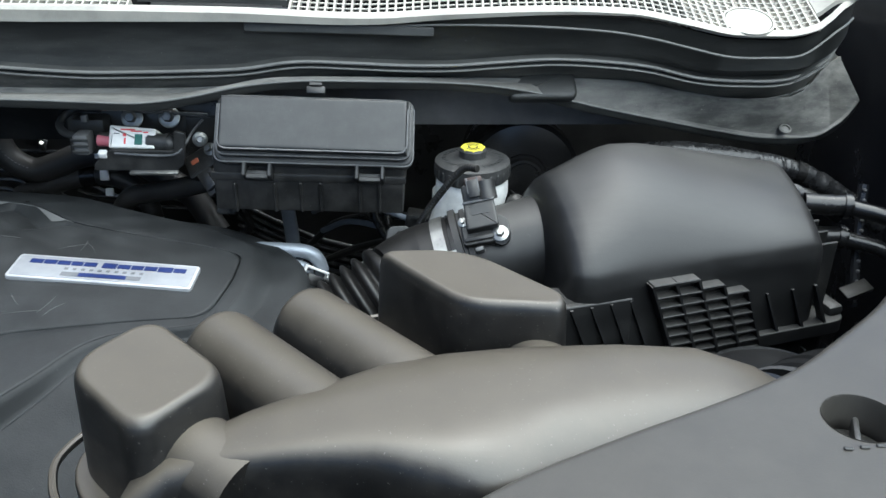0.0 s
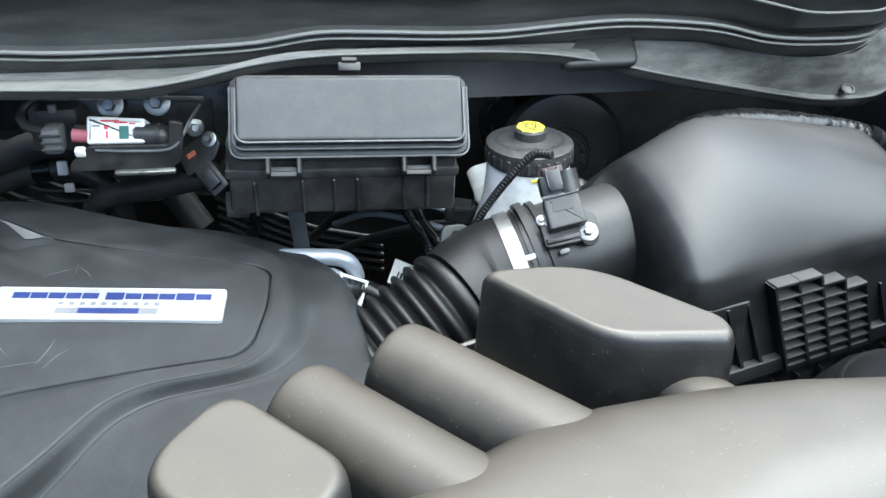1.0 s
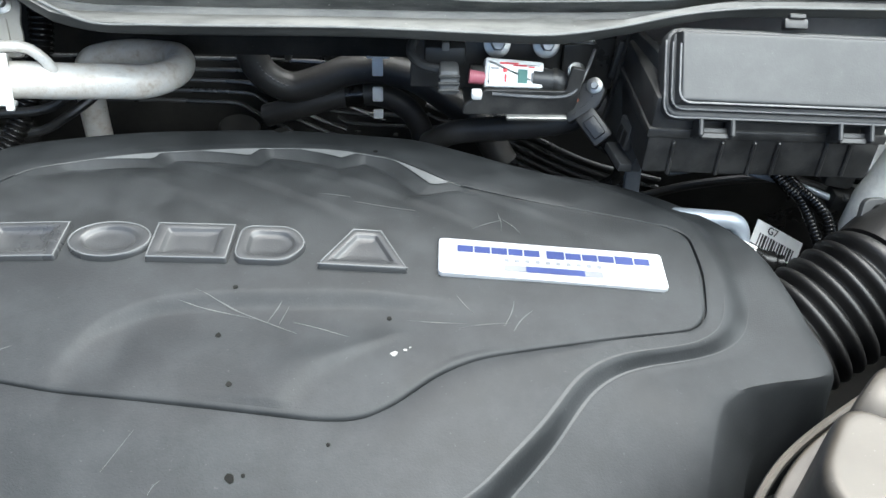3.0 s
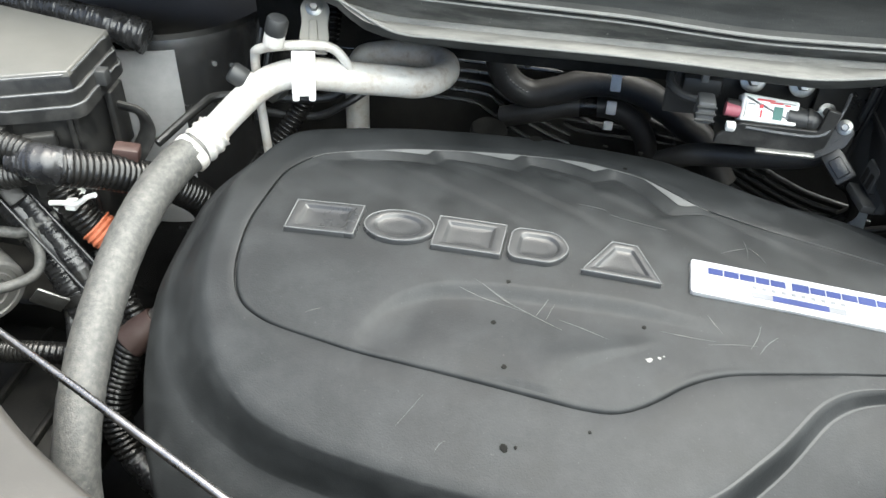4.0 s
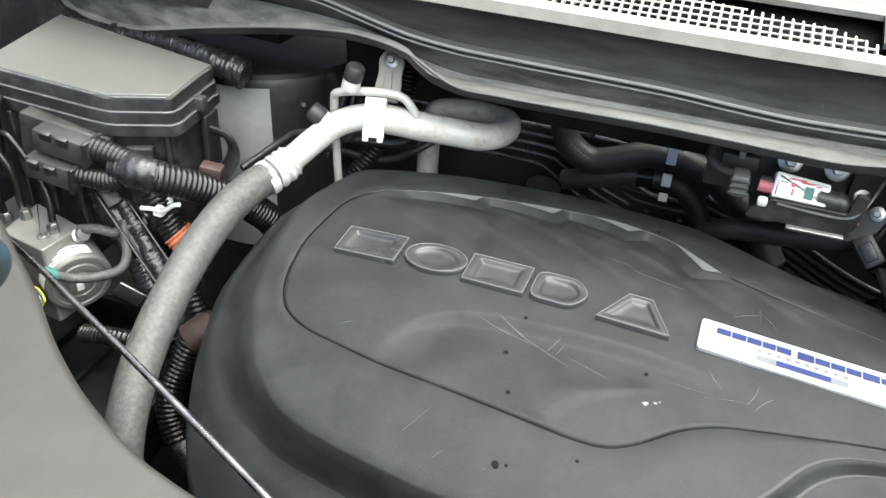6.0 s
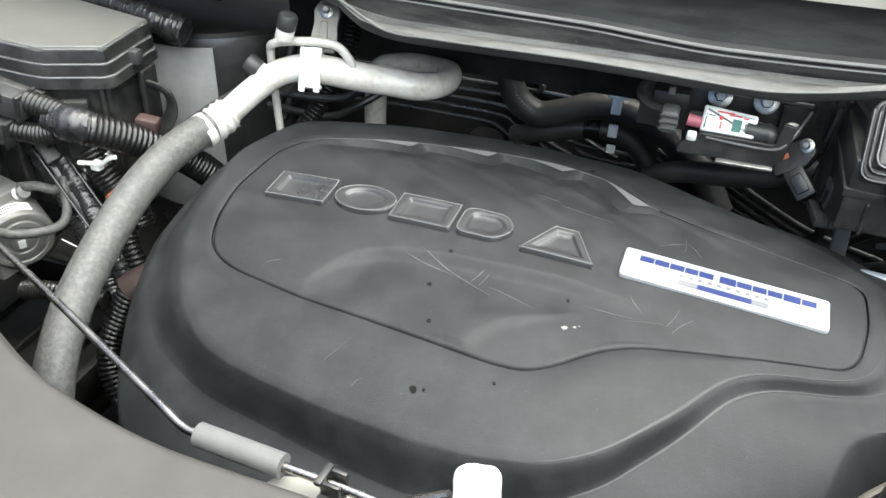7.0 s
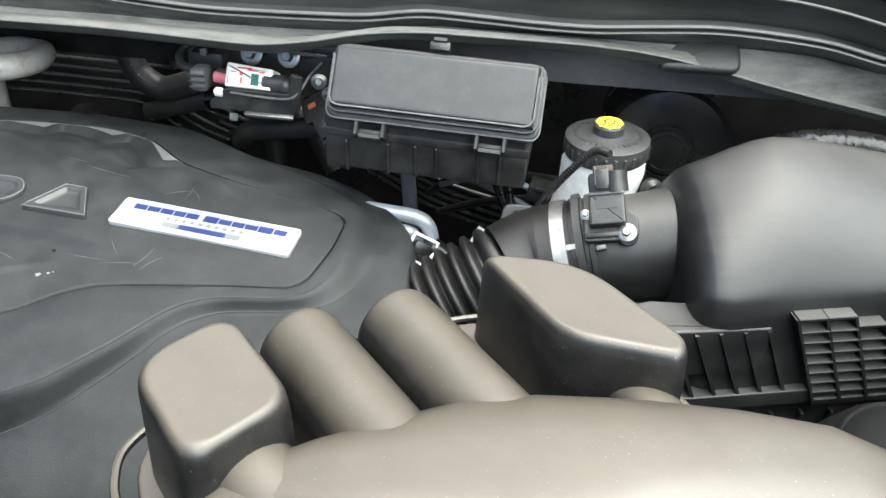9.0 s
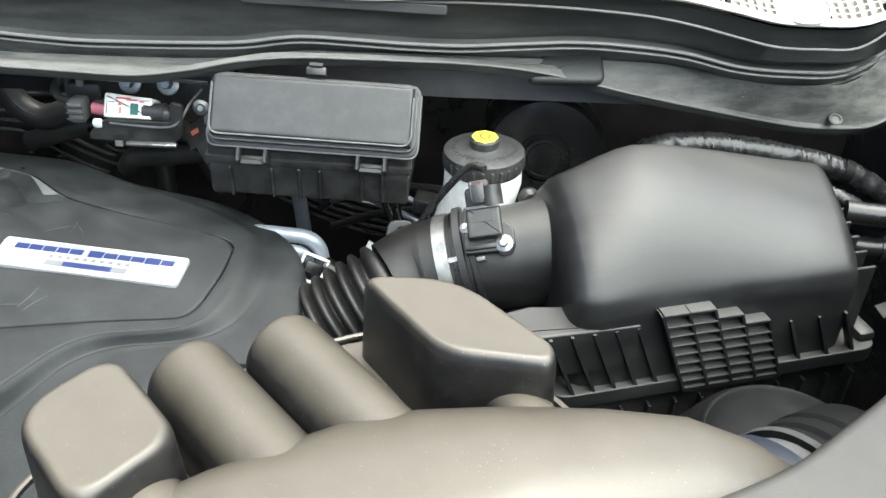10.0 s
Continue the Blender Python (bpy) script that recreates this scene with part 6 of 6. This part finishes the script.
for dx, dy, w, d in ((0, -0.096, 0.24, 0.008), (0, 0.096, 0.24, 0.008), (-0.116, 0, 0.008, 0.184), (0.116, 0, 0.008, 0.184)):
    part("side_wall", block(w, d, 0.03, pose(-0.83 + dx, 0.52 + dy, 0.918), 0.002), NEARBLACK, tray)
for k in range(4):
    part("tray_rib", block(0.006, 0.18, 0.008, pose(-0.91 + 0.05 * k, 0.52, 0.908), 0.002), NEARBLACK, tray)
harness([(-0.925, 0.745, 1.154), (-0.900, 0.735, 1.157), (-0.852, 0.722, 1.161), (-0.798, 0.712, 1.166), (-0.763, 0.707, 1.163), (-0.738, 0.705, 1.158), (-0.717, 0.706, 1.152)], 0.0105, FOIL, "crinkled black foil-wrapped harness beside the relay box", (0.30, 0.93), -0.30)
strut = thing("strut_tower", (-0.75, 0.74, 0.9), "glossy painted strut tower panel", "strut tower")
part("tower", lathe([(0.106, 0.85), (0.105, 1.125), (0.103, 1.134)], pose(-0.760, 0.835, 0), 64), TOWER, strut)
# lit part of the tower's side, painted on as a lighter sheet
part("lit_side", lathe([(0.1035, 0.95), (0.1066, 0.95), (0.1064, 1.126), (0.1035, 1.126)], pose(-0.760, 0.835, 0), 16, 246, 296), LITSIDE, strut, "lit side of the tower, put into a lighter grey")
part("tower_cap", lathe([(0.103, 1.1335), (0.100, 1.138), (0.090, 1.141), (0.04, 1.143), (0.001, 1.143)], pose(-0.760, 0.835, 0), 64), NEARBLACK, strut, "near-black top")
for p in ((-0.688, 0.758, 1.108), (-0.678, 0.770, 1.102)):
    part("stud", lathe([(0.0022, 0), (0.0018, 0.003)], axis(p, (0.5, -0.8, 0.2)), 10), STEEL, strut)

# brake and refrigerant lines behind the cover, left
for k, pts in enumerate((((-0.70, 0.66, 1.085), (-0.68, 0.70, 1.098), (-0.665, 0.72, 1.100), (-0.59, 0.735, 1.098), (-0.565, 0.74, 1.108), (-0.545, 0.75, 1.118)),
                         ((-0.66, 0.74, 1.078), (-0.60, 0.742, 1.076), (-0.57, 0.745, 1.090), (-0.545, 0.76, 1.105)),
                         ((-0.655, 0.83, 1.19), (-0.66, 0.80, 1.12), (-0.67, 0.77, 1.05)),
                         ((-0.645, 0.83, 1.19), (-0.65, 0.80, 1.12), (-0.66, 0.77, 1.05)))):
    solo("metal_line", tube(pts, 0.0036, 10), BLACK, "thin black metal line along the bulkhead", "pipe", "bulkhead lines")
solo("corrugated_conduit", corrugated([(-0.585, 0.79, 1.20), (-0.59, 0.77, 1.13), (-0.61, 0.74, 1.08), (-0.64, 0.70, 1.04)], 0.009), RUBBER, "black corrugated wiring conduit low in the bay", "conduit", "conduits")
solo("round_cap", lathe([(0.016, -0.01), (0.016, 0.004), (0.0145, 0.006), (0.009, 0.0065), (0.001, 0.007)], axis((-0.447, 0.752, 1.073), (0.1, -0.1, 1)), 32), NEARBLACK, "round dark cap behind the engine cover", "cap")

# ---- heater hoses with white ties ----
hh = thing("heater_hose", (-0.35, 0.80, 1.0), "thick black heater hose along the bulkhead", "hose", "heater hoses")
HHP = [(-0.452, 0.862, 1.165), (-0.452, 0.852, 1.120), (-0.451, 0.850, 1.096), (-0.442, 0.850, 1.075), (-0.420, 0.850, 1.0625), (-0.394, 0.850, 1.069), (-0.369, 0.850, 1.079), (-0.342, 0.850, 1.0815), (-0.313, 0.850, 1.074), (-0.298, 0.850, 1.065), (-0.276, 0.848, 1.050), (-0.255, 0.842, 1.036), (-0.23, 0.83, 1.00)]
part("hose", tube(HHP, 0.0132, 24), HOSEM, hh)
for k in range(9):
    q = spline(HHP[2:6], 0.004)[3 + k]
    part("print_mark", block(0.0020, 0.0008, 0.0010, pose(q.x + 0.003, q.y - 0.0118, q.z + 0.0062, 0, 30 - 4 * k, 0), 0), FOAM, hh)
part("clamp", tube([HHP[0], tuple(Vector(HHP[0]).lerp(Vector(HHP[1]), 0.25))], 0.0145, 24), DARK, hh)
hh = thing("heater_hose", (-0.34, 0.85, 1.0), "black heater hose along the bulkhead", "hose", "heater hoses")
part("hose", tube([(-0.445, 0.858, 1.030), (-0.410, 0.853, 1.043), (-0.378, 0.852, 1.053), (-0.346, 0.852, 1.0555), (-0.324, 0.852, 1.047), (-0.309, 0.850, 1.031), (-0.303, 0.848, 1.012), (-0.300, 0.84, 0.98)], 0.0103, 22), HOSEM, hh)
part("sleeve", tube([(-0.372, 0.852, 1.0542), (-0.356, 0.852, 1.0557)], 0.0109, 22), RUBBER, hh)
solo("vacuum_hose", tube([(-0.300, 0.760, 1.060), (-0.284, 0.742, 1.079), (-0.267, 0.735, 1.086), (-0.240, 0.725, 1.094), (-0.209, 0.712, 1.106), (-0.19, 0.71, 1.115), (-0.16, 0.72, 1.125)], 0.0092, 16), HOSEM, "black rubber hose from the bulkhead to the sensor", "hose", "heater hoses")
solo("vacuum_hose", tube([(-0.225, 0.79, 1.085), (-0.205, 0.78, 1.099), (-0.185, 0.775, 1.113), (-0.165, 0.77, 1.121), (-0.13, 0.765, 1.125)], 0.0085, 16), HOSEM, "black rubber hose that runs behind the fuse box", "hose", "heater hoses")
tie = thing("hose_clip", (-0.344, 0.84, 1.03), "white plastic hose clip on the heater hoses", "hose clip")
part("band", block(0.0092, 0.004, 0.016, pose(-0.3430, 0.8350, 1.0900, -22), 0.001), WHITE, tie)
part("head", block(0.0205, 0.006, 0.006, pose(-0.3425, 0.8375, 1.0995, -22), 0.0015), WHITE, tie)
part("band", block(0.0090, 0.004, 0.0125, pose(-0.3434, 0.8385, 1.0625, -16), 0.001), WHITE, tie)
part("band", block(0.0086, 0.004, 0.0082, pose(-0.3434, 0.8440, 1.0405, -10), 0.001), WHITE, tie)
for x, z in ((-0.4295, 1.0783), (-0.3643, 1.0815)):
    bc = thing("bulkhead_clip", (x, 0.90, z - 0.012), "small dark clip on a bright stud on the bulkhead", "clip", "bulkhead clips")
    part("body", join(block(0.014, 0.010, 0.016, pose(x - 0.006, 0.895, z + 0.004, 0, 10), 0.002), block(0.020, 0.005, 0.006, pose(x, 0.896, z + 0.010), 0.001)), BLACK, bc)
    part("stud", lathe([(0.0032, 0), (0.0032, 0.010), (0.0024, 0.012)], axis((x + 0.003, 0.892, z - 0.008), (0.2, -0.5, 0.8)), 12), STEEL, bc)
    part("tongue", block(0.005, 0.003, 0.012, pose(x + 0.006, 0.890, z - 0.002, 0, 25), 0.001), PLUGM, bc)

# ---- purge valve in its bracket ----
valve = thing("solenoid_valve", (-0.255, 0.69, 1.12), "black solenoid valve with a red and white label in a bracket", "valve")
VM = at((-0.248, 0.680, 1.158), (1, -0.03, -0.02), (0, -0.85, 0.52))   # z out of the label
part("body", tube([(-0.276, 0.679, 1.159), (-0.226, 0.678, 1.158)], 0.0058, 20), BLACK, valve)
part("nose", tube([(-0.236, 0.676, 1.158), (-0.212, 0.675, 1.156)], lambda s: 0.0072 - max(0, s - 0.019) * 0.7, 20, 0.002), FUSE, valve)
part("nose_ring", tube([(-0.2225, 0.6757, 1.157), (-0.2195, 0.6755, 1.157)], 0.0078, 20, 0.002), BLACK, valve)
lb = part("label", prism(rounded([(-0.019, -0.009), (0.019, -0.0085), (0.019, 0.008), (-0.019, 0.010)], 0.002), -0.008, 0.009, VM, 0.002), WHITE, valve, "white label with red and green print")
for u, v, w, h, mt in ((-0.0035, 0.0064, 0.012, 0.0012, RED), (-0.0060, 0.0020, 0.0026, 0.0026, RED), (-0.0055, -0.0030, 0.0014, 0.0050, RED), (0.0035, 0.0052, 0.0090, 0.0010, RED), (0.0110, 0.0045, 0.0040, 0.0010, RED),
                       (0.0055, -0.0015, 0.0062, 0.0088, GREEN), (-0.0125, 0.0030, 0.0050, 0.0008, GREY), (0.0125, -0.002, 0.0030, 0.0060, GREY)):
    part("print", block(w, h, 0.0006, VM @ pose(u, v, 0.0091), 0.0002, 1), mt, lb)
part("pink_collar", tube([(-0.277, 0.676, 1.159), (-0.266, 0.676, 1.158)], 0.0048, 16), surface("faded_red_plastic", (0.36, 0.10, 0.13), 0.5, dusty=0.15), valve)
part("white_stub", block(0.007, 0.006, 0.006, pose(-0.272, 0.668, 1.150, 20), 0.0015), WHITE, valve)
part("plug", block(0.013, 0.017, 0.018, pose(-0.290, 0.679, 1.156), 0.003), PLUGM, valve)
for k in range(3):
    part("plug_rib", block(0.014, 0.0015, 0.002, pose(-0.290, 0.6700, 1.151 + 0.005 * k), 0.0004, 1), FUSE, valve)
part("wire", tube([(-0.294, 0.682, 1.160), (-0.308, 0.686, 1.162), (-0.315, 0.698, 1.167), (-0.306, 0.710, 1.174), (-0.285, 0.713, 1.174)], 0.0033, 10), FUSE, valve)
part("rear_rail", block(0.060, 0.002, 0.003, pose(-0.222, 0.700, 1.1745, 0, 3), 0.0006, 1), EDGE, valve)
part("clip_stud", block(0.005, 0.005, 0.006, pose(-0.292, 0.693, 1.172), 0.001), PLUGM, valve)
vb = part("bracket", prism(rounded([(-0.281, 1.136), (-0.253, 1.136), (-0.216, 1.135), (-0.207, 1.141), (-0.203, 1.168), (-0.212, 1.170), (-0.2145, 1.153), (-0.266, 1.1535), (-0.280, 1.142)], 0.002), -0.670, -0.667,
                           Matrix(((1, 0, 0, 0), (0, 0, -1, 0), (0, 1, 0, 0), (0, 0, 0, 1))), 0.0006), BLACK, valve)
part("bracket_strap", tube([(-0.262, 0.667, 1.151), (-0.240, 0.666, 1.1500), (-0.216, 0.666, 1.1500), (-0.207, 0.668, 1.155), (-0.200, 0.676, 1.166), (-0.194, 0.690, 1.172)], 0.0011, 8), EDGE, vb)
part("bracket_floor", block(0.066, 0.034, 0.0022, pose(-0.246, 0.686, 1.137), 0.0006), DARK, vb)
part("bracket_wing", block(0.024, 0.0022, 0.026, pose(-0.200, 0.706, 1.156, 0, 0, 8), 0.0006), DARK, vb)
part("bracket_lip", block(0.040, 0.004, 0.003, pose(-0.232, 0.666, 1.1345, 20), 0.0008), STEEL, vb)
part("back_plate", block(0.14, 0.003, 0.05, pose(-0.245, 0.712, 1.160, -10, 0, 0), 0.001), DARK, valve)
bolt((-0.257, 0.706, 1.168), (0, -0.9, 0.4), 0.009, STEEL, valve, "nut")
bolt((-0.2245, 0.702, 1.170), (0, -0.9, 0.4), 0.009, STEEL, valve, "nut")
bolt((-0.202, 0.704, 1.150), (0.2, -0.9, 0.3), 0.0065, STEEL, valve, "nut")
part("bracket_block", block(0.028, 0.02, 0.014, pose(-0.292, 0.705, 1.163, 0, 0, 0), 0.003), FUSE, valve)

# ---- pressure sensor ----
ps = thing("pressure_sensor", (-0.193, 0.665, 1.10), "black pressure sensor with an orange mark and a bolt", "sensor")
PM = at((-0.199, 0.692, 1.133), (0.82, 0.05, 0.52), (0, -0.75, 0.65))
part("body", prism(rounded([(-0.014, -0.010), (0.010, -0.010), (0.020, -0.002), (0.016, 0.010), (-0.012, 0.010)], 0.003), -0.006, 0.006, PM, 0.0015), BLACK, ps)
part("mark", block(0.007, 0.004, 0.001, PM @ pose(-0.003, 0.002, 0.0062), 0.0003, 1), surface("faded_orange", (0.35, 0.10, 0.05), 0.5, dusty=0.1), ps)
part("plug", block(0.015, 0.024, 0.013, PM @ pose(0.001, -0.020, 0.0, 0, 0, 8), 0.002), BLACK, ps)
part("plug_lock", block(0.009, 0.014, 0.004, PM @ pose(0.001, -0.021, 0.008, 0, 0, 8), 0.001), BLACK, ps)
bolt(PM @ V(0.014, 0.004, 0.006), PM.to_3x3() @ V(0, 0, 1), 0.0055, STEEL, ps)
part("lead", tube([(-0.184, 0.680, 1.108), (-0.172, 0.682, 1.098), (-0.164, 0.690, 1.075), (-0.180, 0.70, 1.05), (-0.19, 0.71, 1.0)], 0.0042, 10), RUBBER, ps)

# ---- pipes between cover and intake hose ----
solo("coolant_pipe", tube([(-0.190, 0.625, 1.082), (-0.150, 0.622, 1.087), (-0.120, 0.620, 1.087), (-0.104, 0.620, 1.085), (-0.096, 0.620, 1.078), (-0.093, 0.620, 1.062), (-0.092, 0.62, 1.02)], 0.0058, 16), BLUEPIPE, "blue-grey metal coolant pipe", "pipe", "coolant pipes")
solo("coolant_pipe", tube([(-0.170, 0.617, 1.070), (-0.130, 0.615, 1.076), (-0.112, 0.615, 1.076), (-0.104, 0.615, 1.070), (-0.102, 0.615, 1.05), (-0.102, 0.615, 1.01)], 0.0045, 14), BLUEPIPE, "blue-grey metal coolant pipe", "pipe", "coolant pipes")
solo("support_post", block(0.013, 0.006, 0.12, pose(-0.137, 0.742, 1.04, 0, -4, 0), 0.002), BLUEPIPE, "blue-grey steel support strip below the fuse box", "bracket")
solo("hose_end", tube([(-0.092, 0.614, 1.064), (-0.080, 0.612, 1.058), (-0.066, 0.610, 1.057)], lambda s: 0.008 if s < 0.022 else 0.0062, 14, 0.002), RUBBER, "small black breather hose end", "hose")
pclip = thing("pipe_clip", (-0.10, 0.612, 1.05), "white wire clip round the coolant pipes", "clip")
TM = at((-0.099, 0.606, 1.066), (0.86, 0.10, -0.45), (-0.1, -0.80, 0.55))
for u, v, w, h in ((0, 0.010, 0.021, 0.0022), (0, -0.010, 0.021, 0.0022), (-0.0095, 0, 0.0022, 0.018), (0.0095, 0, 0.0022, 0.018)):
    part("bar", block(w, h, 0.005, TM @ pose(u, v, 0), 0.0006, 1), WHITE, pclip)
part("latch", block(0.012, 0.009, 0.006, TM @ pose(0, 0.001, 0.0), 0.001), BLACK, pclip)
tag2 = thing("barcode_tag", (-0.04, 0.72, 1.0), "white barcode tag hanging below the fuse box", "tag")
TM2 = at((-0.047, 0.660, 1.037), (0.86, 0.03, -0.50), (0, -0.75, 0.65))
part("card", block(0.046, 0.019, 0.0008, TM2, 0.0002, 1), WHITE, tag2)
for k in range(13):
    part("bar", block(0.0010 + 0.0006 * (k % 3), 0.010, 0.0003, TM2 @ pose(-0.017 + 0.0028 * k, -0.004, 0.0006), 0), BLACK, tag2)
txt = bpy.data.curves.new("mark", "FONT")
txt.body, txt.size, txt.extrude = "G7", 0.008, 0.0002
tob = new("mark", txt)
tob.data.materials.append(BLACK)
tob.matrix_world = TM2 @ pose(-0.012, 0.003, 0.0008)
tob.parent = tag2
tob.matrix_parent_inverse = Matrix.Translation(tag2.location).inverted()
for pts, r in ((((-0.057, 0.705, 1.094), (-0.0534, 0.691, 1.083), (-0.046, 0.672, 1.078), (-0.040, 0.655, 1.075), (-0.037, 0.620, 1.061), (-0.037, 0.60, 1.045)), 0.0040), (((-0.043, 0.705, 1.094), (-0.0437, 0.690, 1.0825), (-0.040, 0.668, 1.080), (-0.034, 0.645, 1.080), (-0.031, 0.630, 1.074), (-0.033, 0.610, 1.055)), 0.0040)):
    solo("corrugated_conduit", corrugated(pts, r, 0.003, 0.0008, 12), RUBBER, "thin black corrugated conduit below the fuse box", "conduit", "conduits")
for pts in (((-0.13, 0.80, 1.0), (-0.10, 0.79, 1.03), (-0.06, 0.775, 1.045), (0.0, 0.76, 1.05), (0.03, 0.74, 1.05)), ((-0.12, 0.80, 0.98), (-0.07, 0.78, 1.01), (-0.01, 0.76, 1.03), (0.03, 0.74, 1.03))):
    solo("brake_line", tube(pts, 0.004, 10), DARK, "dark steel brake line low on the bulkhead", "pipe", "bulkhead lines")
con = thing("line_connector", (-0.01, 0.70, 1.03), "dark wiring connectors beside the reservoir", "connector")
for x, y, z in ((-0.016, 0.668, 1.092), (-0.008, 0.664, 1.074)):
    hs = part("housing", block(0.020, 0.018, 0.013, pose(x, y, z, 0, 8, -5), 0.002), BLACK, con)
    part("latch", block(0.010, 0.006, 0.004, pose(x, y - 0.009, z + 0.006, 0, 8, -5), 0.001), FUSE, hs)
    part("nut", lathe([(0.0065, 0), (0.0065, 0.010), (0.005, 0.012)], axis((x + 0.010, y, z), (1, -0.1, -0.1)), 6), SHEET, con)
    part("sleeve", tube([(x + 0.018, y, z), (x + 0.032, y, z - 0.004)], 0.0055, 14), BLACK, con)
    part("pipe", tube([(x - 0.008, y, z), (x - 0.03, y + 0.01, z + 0.004), (x - 0.07, y + 0.05, z - 0.006), (x - 0.10, y + 0.08, z - 0.03)], 0.0026, 10), BLUEPIPE, con)
# ---- harness behind the filter box, inner wing on the right ----
harness([(0.146, 0.700, 1.120), (0.152, 0.693, 1.132), (0.166, 0.69, 1.141), (0.198, 0.69, 1.145), (0.237, 0.69, 1.142), (0.293, 0.69, 1.132), (0.325, 0.688, 1.121), (0.346, 0.685, 1.109), (0.385, 0.67, 1.085)], 0.0092, FOIL,
        "crinkled black foil-wrapped harness behind the filter box", (0.07, 0.66))
harness([(0.262, 0.66, 1.135), (0.290, 0.648, 1.128), (0.310, 0.642, 1.120), (0.330, 0.640, 1.108)], 0.006, FOIL, "thin crinkled foil-wrapped harness", (0.5,))
for x, y, z, r in ((0.316, 0.632, 1.122, 0.0085), (0.318, 0.632, 1.094, 0.0080)):
    jt = thing("pipe_joint", (x, y, z - r), "glossy black pipe joint on the inner wing", "pipe joint", "pipe joints")
    part("sleeve", tube([(x - 0.020, y + 0.004, z), (x, y, z), (x + 0.016, y - 0.002, z + 0.001)], r, 20), DRUM, jt)
    part("flange", tube([(x + 0.010, y - 0.001, z), (x + 0.014, y - 0.002, z)], r * 1.25, 20), DRUM, jt)
    part("pipe", tube([(x + 0.012, y - 0.002, z), (x + 0.05, y - 0.02, z - 0.01), (x + 0.07, y - 0.03, z - 0.06)], r * 0.8, 16), DRUM, jt)
flg = thing("wing_flange", (0.345, 0.63, 1.04), "black folded seam along the inner wing", "flange", kind="structure")
part("strip", tube([(0.352, 0.655, 1.13), (0.348, 0.640, 1.10), (0.345, 0.625, 1.07), (0.344, 0.61, 1.04)], 0.004, 8), SHEET, flg)
for k in range(12):
    part("seam_bead", lathe([(0.0018, 0), (0.0012, 0.0012), (0.0002, 0.0016)], axis((0.350 - 0.0006 * k, 0.648 - 0.0035 * k, 1.128 - 0.0075 * k), (-0.3, -0.8, 0.4)), 8), FOAM, flg)
solo("wing_bracket", block(0.026, 0.012, 0.004, pose(0.336, 0.60, 1.062, 20, -10, 20), 0.001), NEARBLACK, "small black bracket beside the filter box", "bracket")
solo("engine_block", block(0.5, 0.34, 0.2, pose(-0.36, 0.54, 0.88), 0.02), NEARBLACK, "dark engine block beneath the cover", "engine")
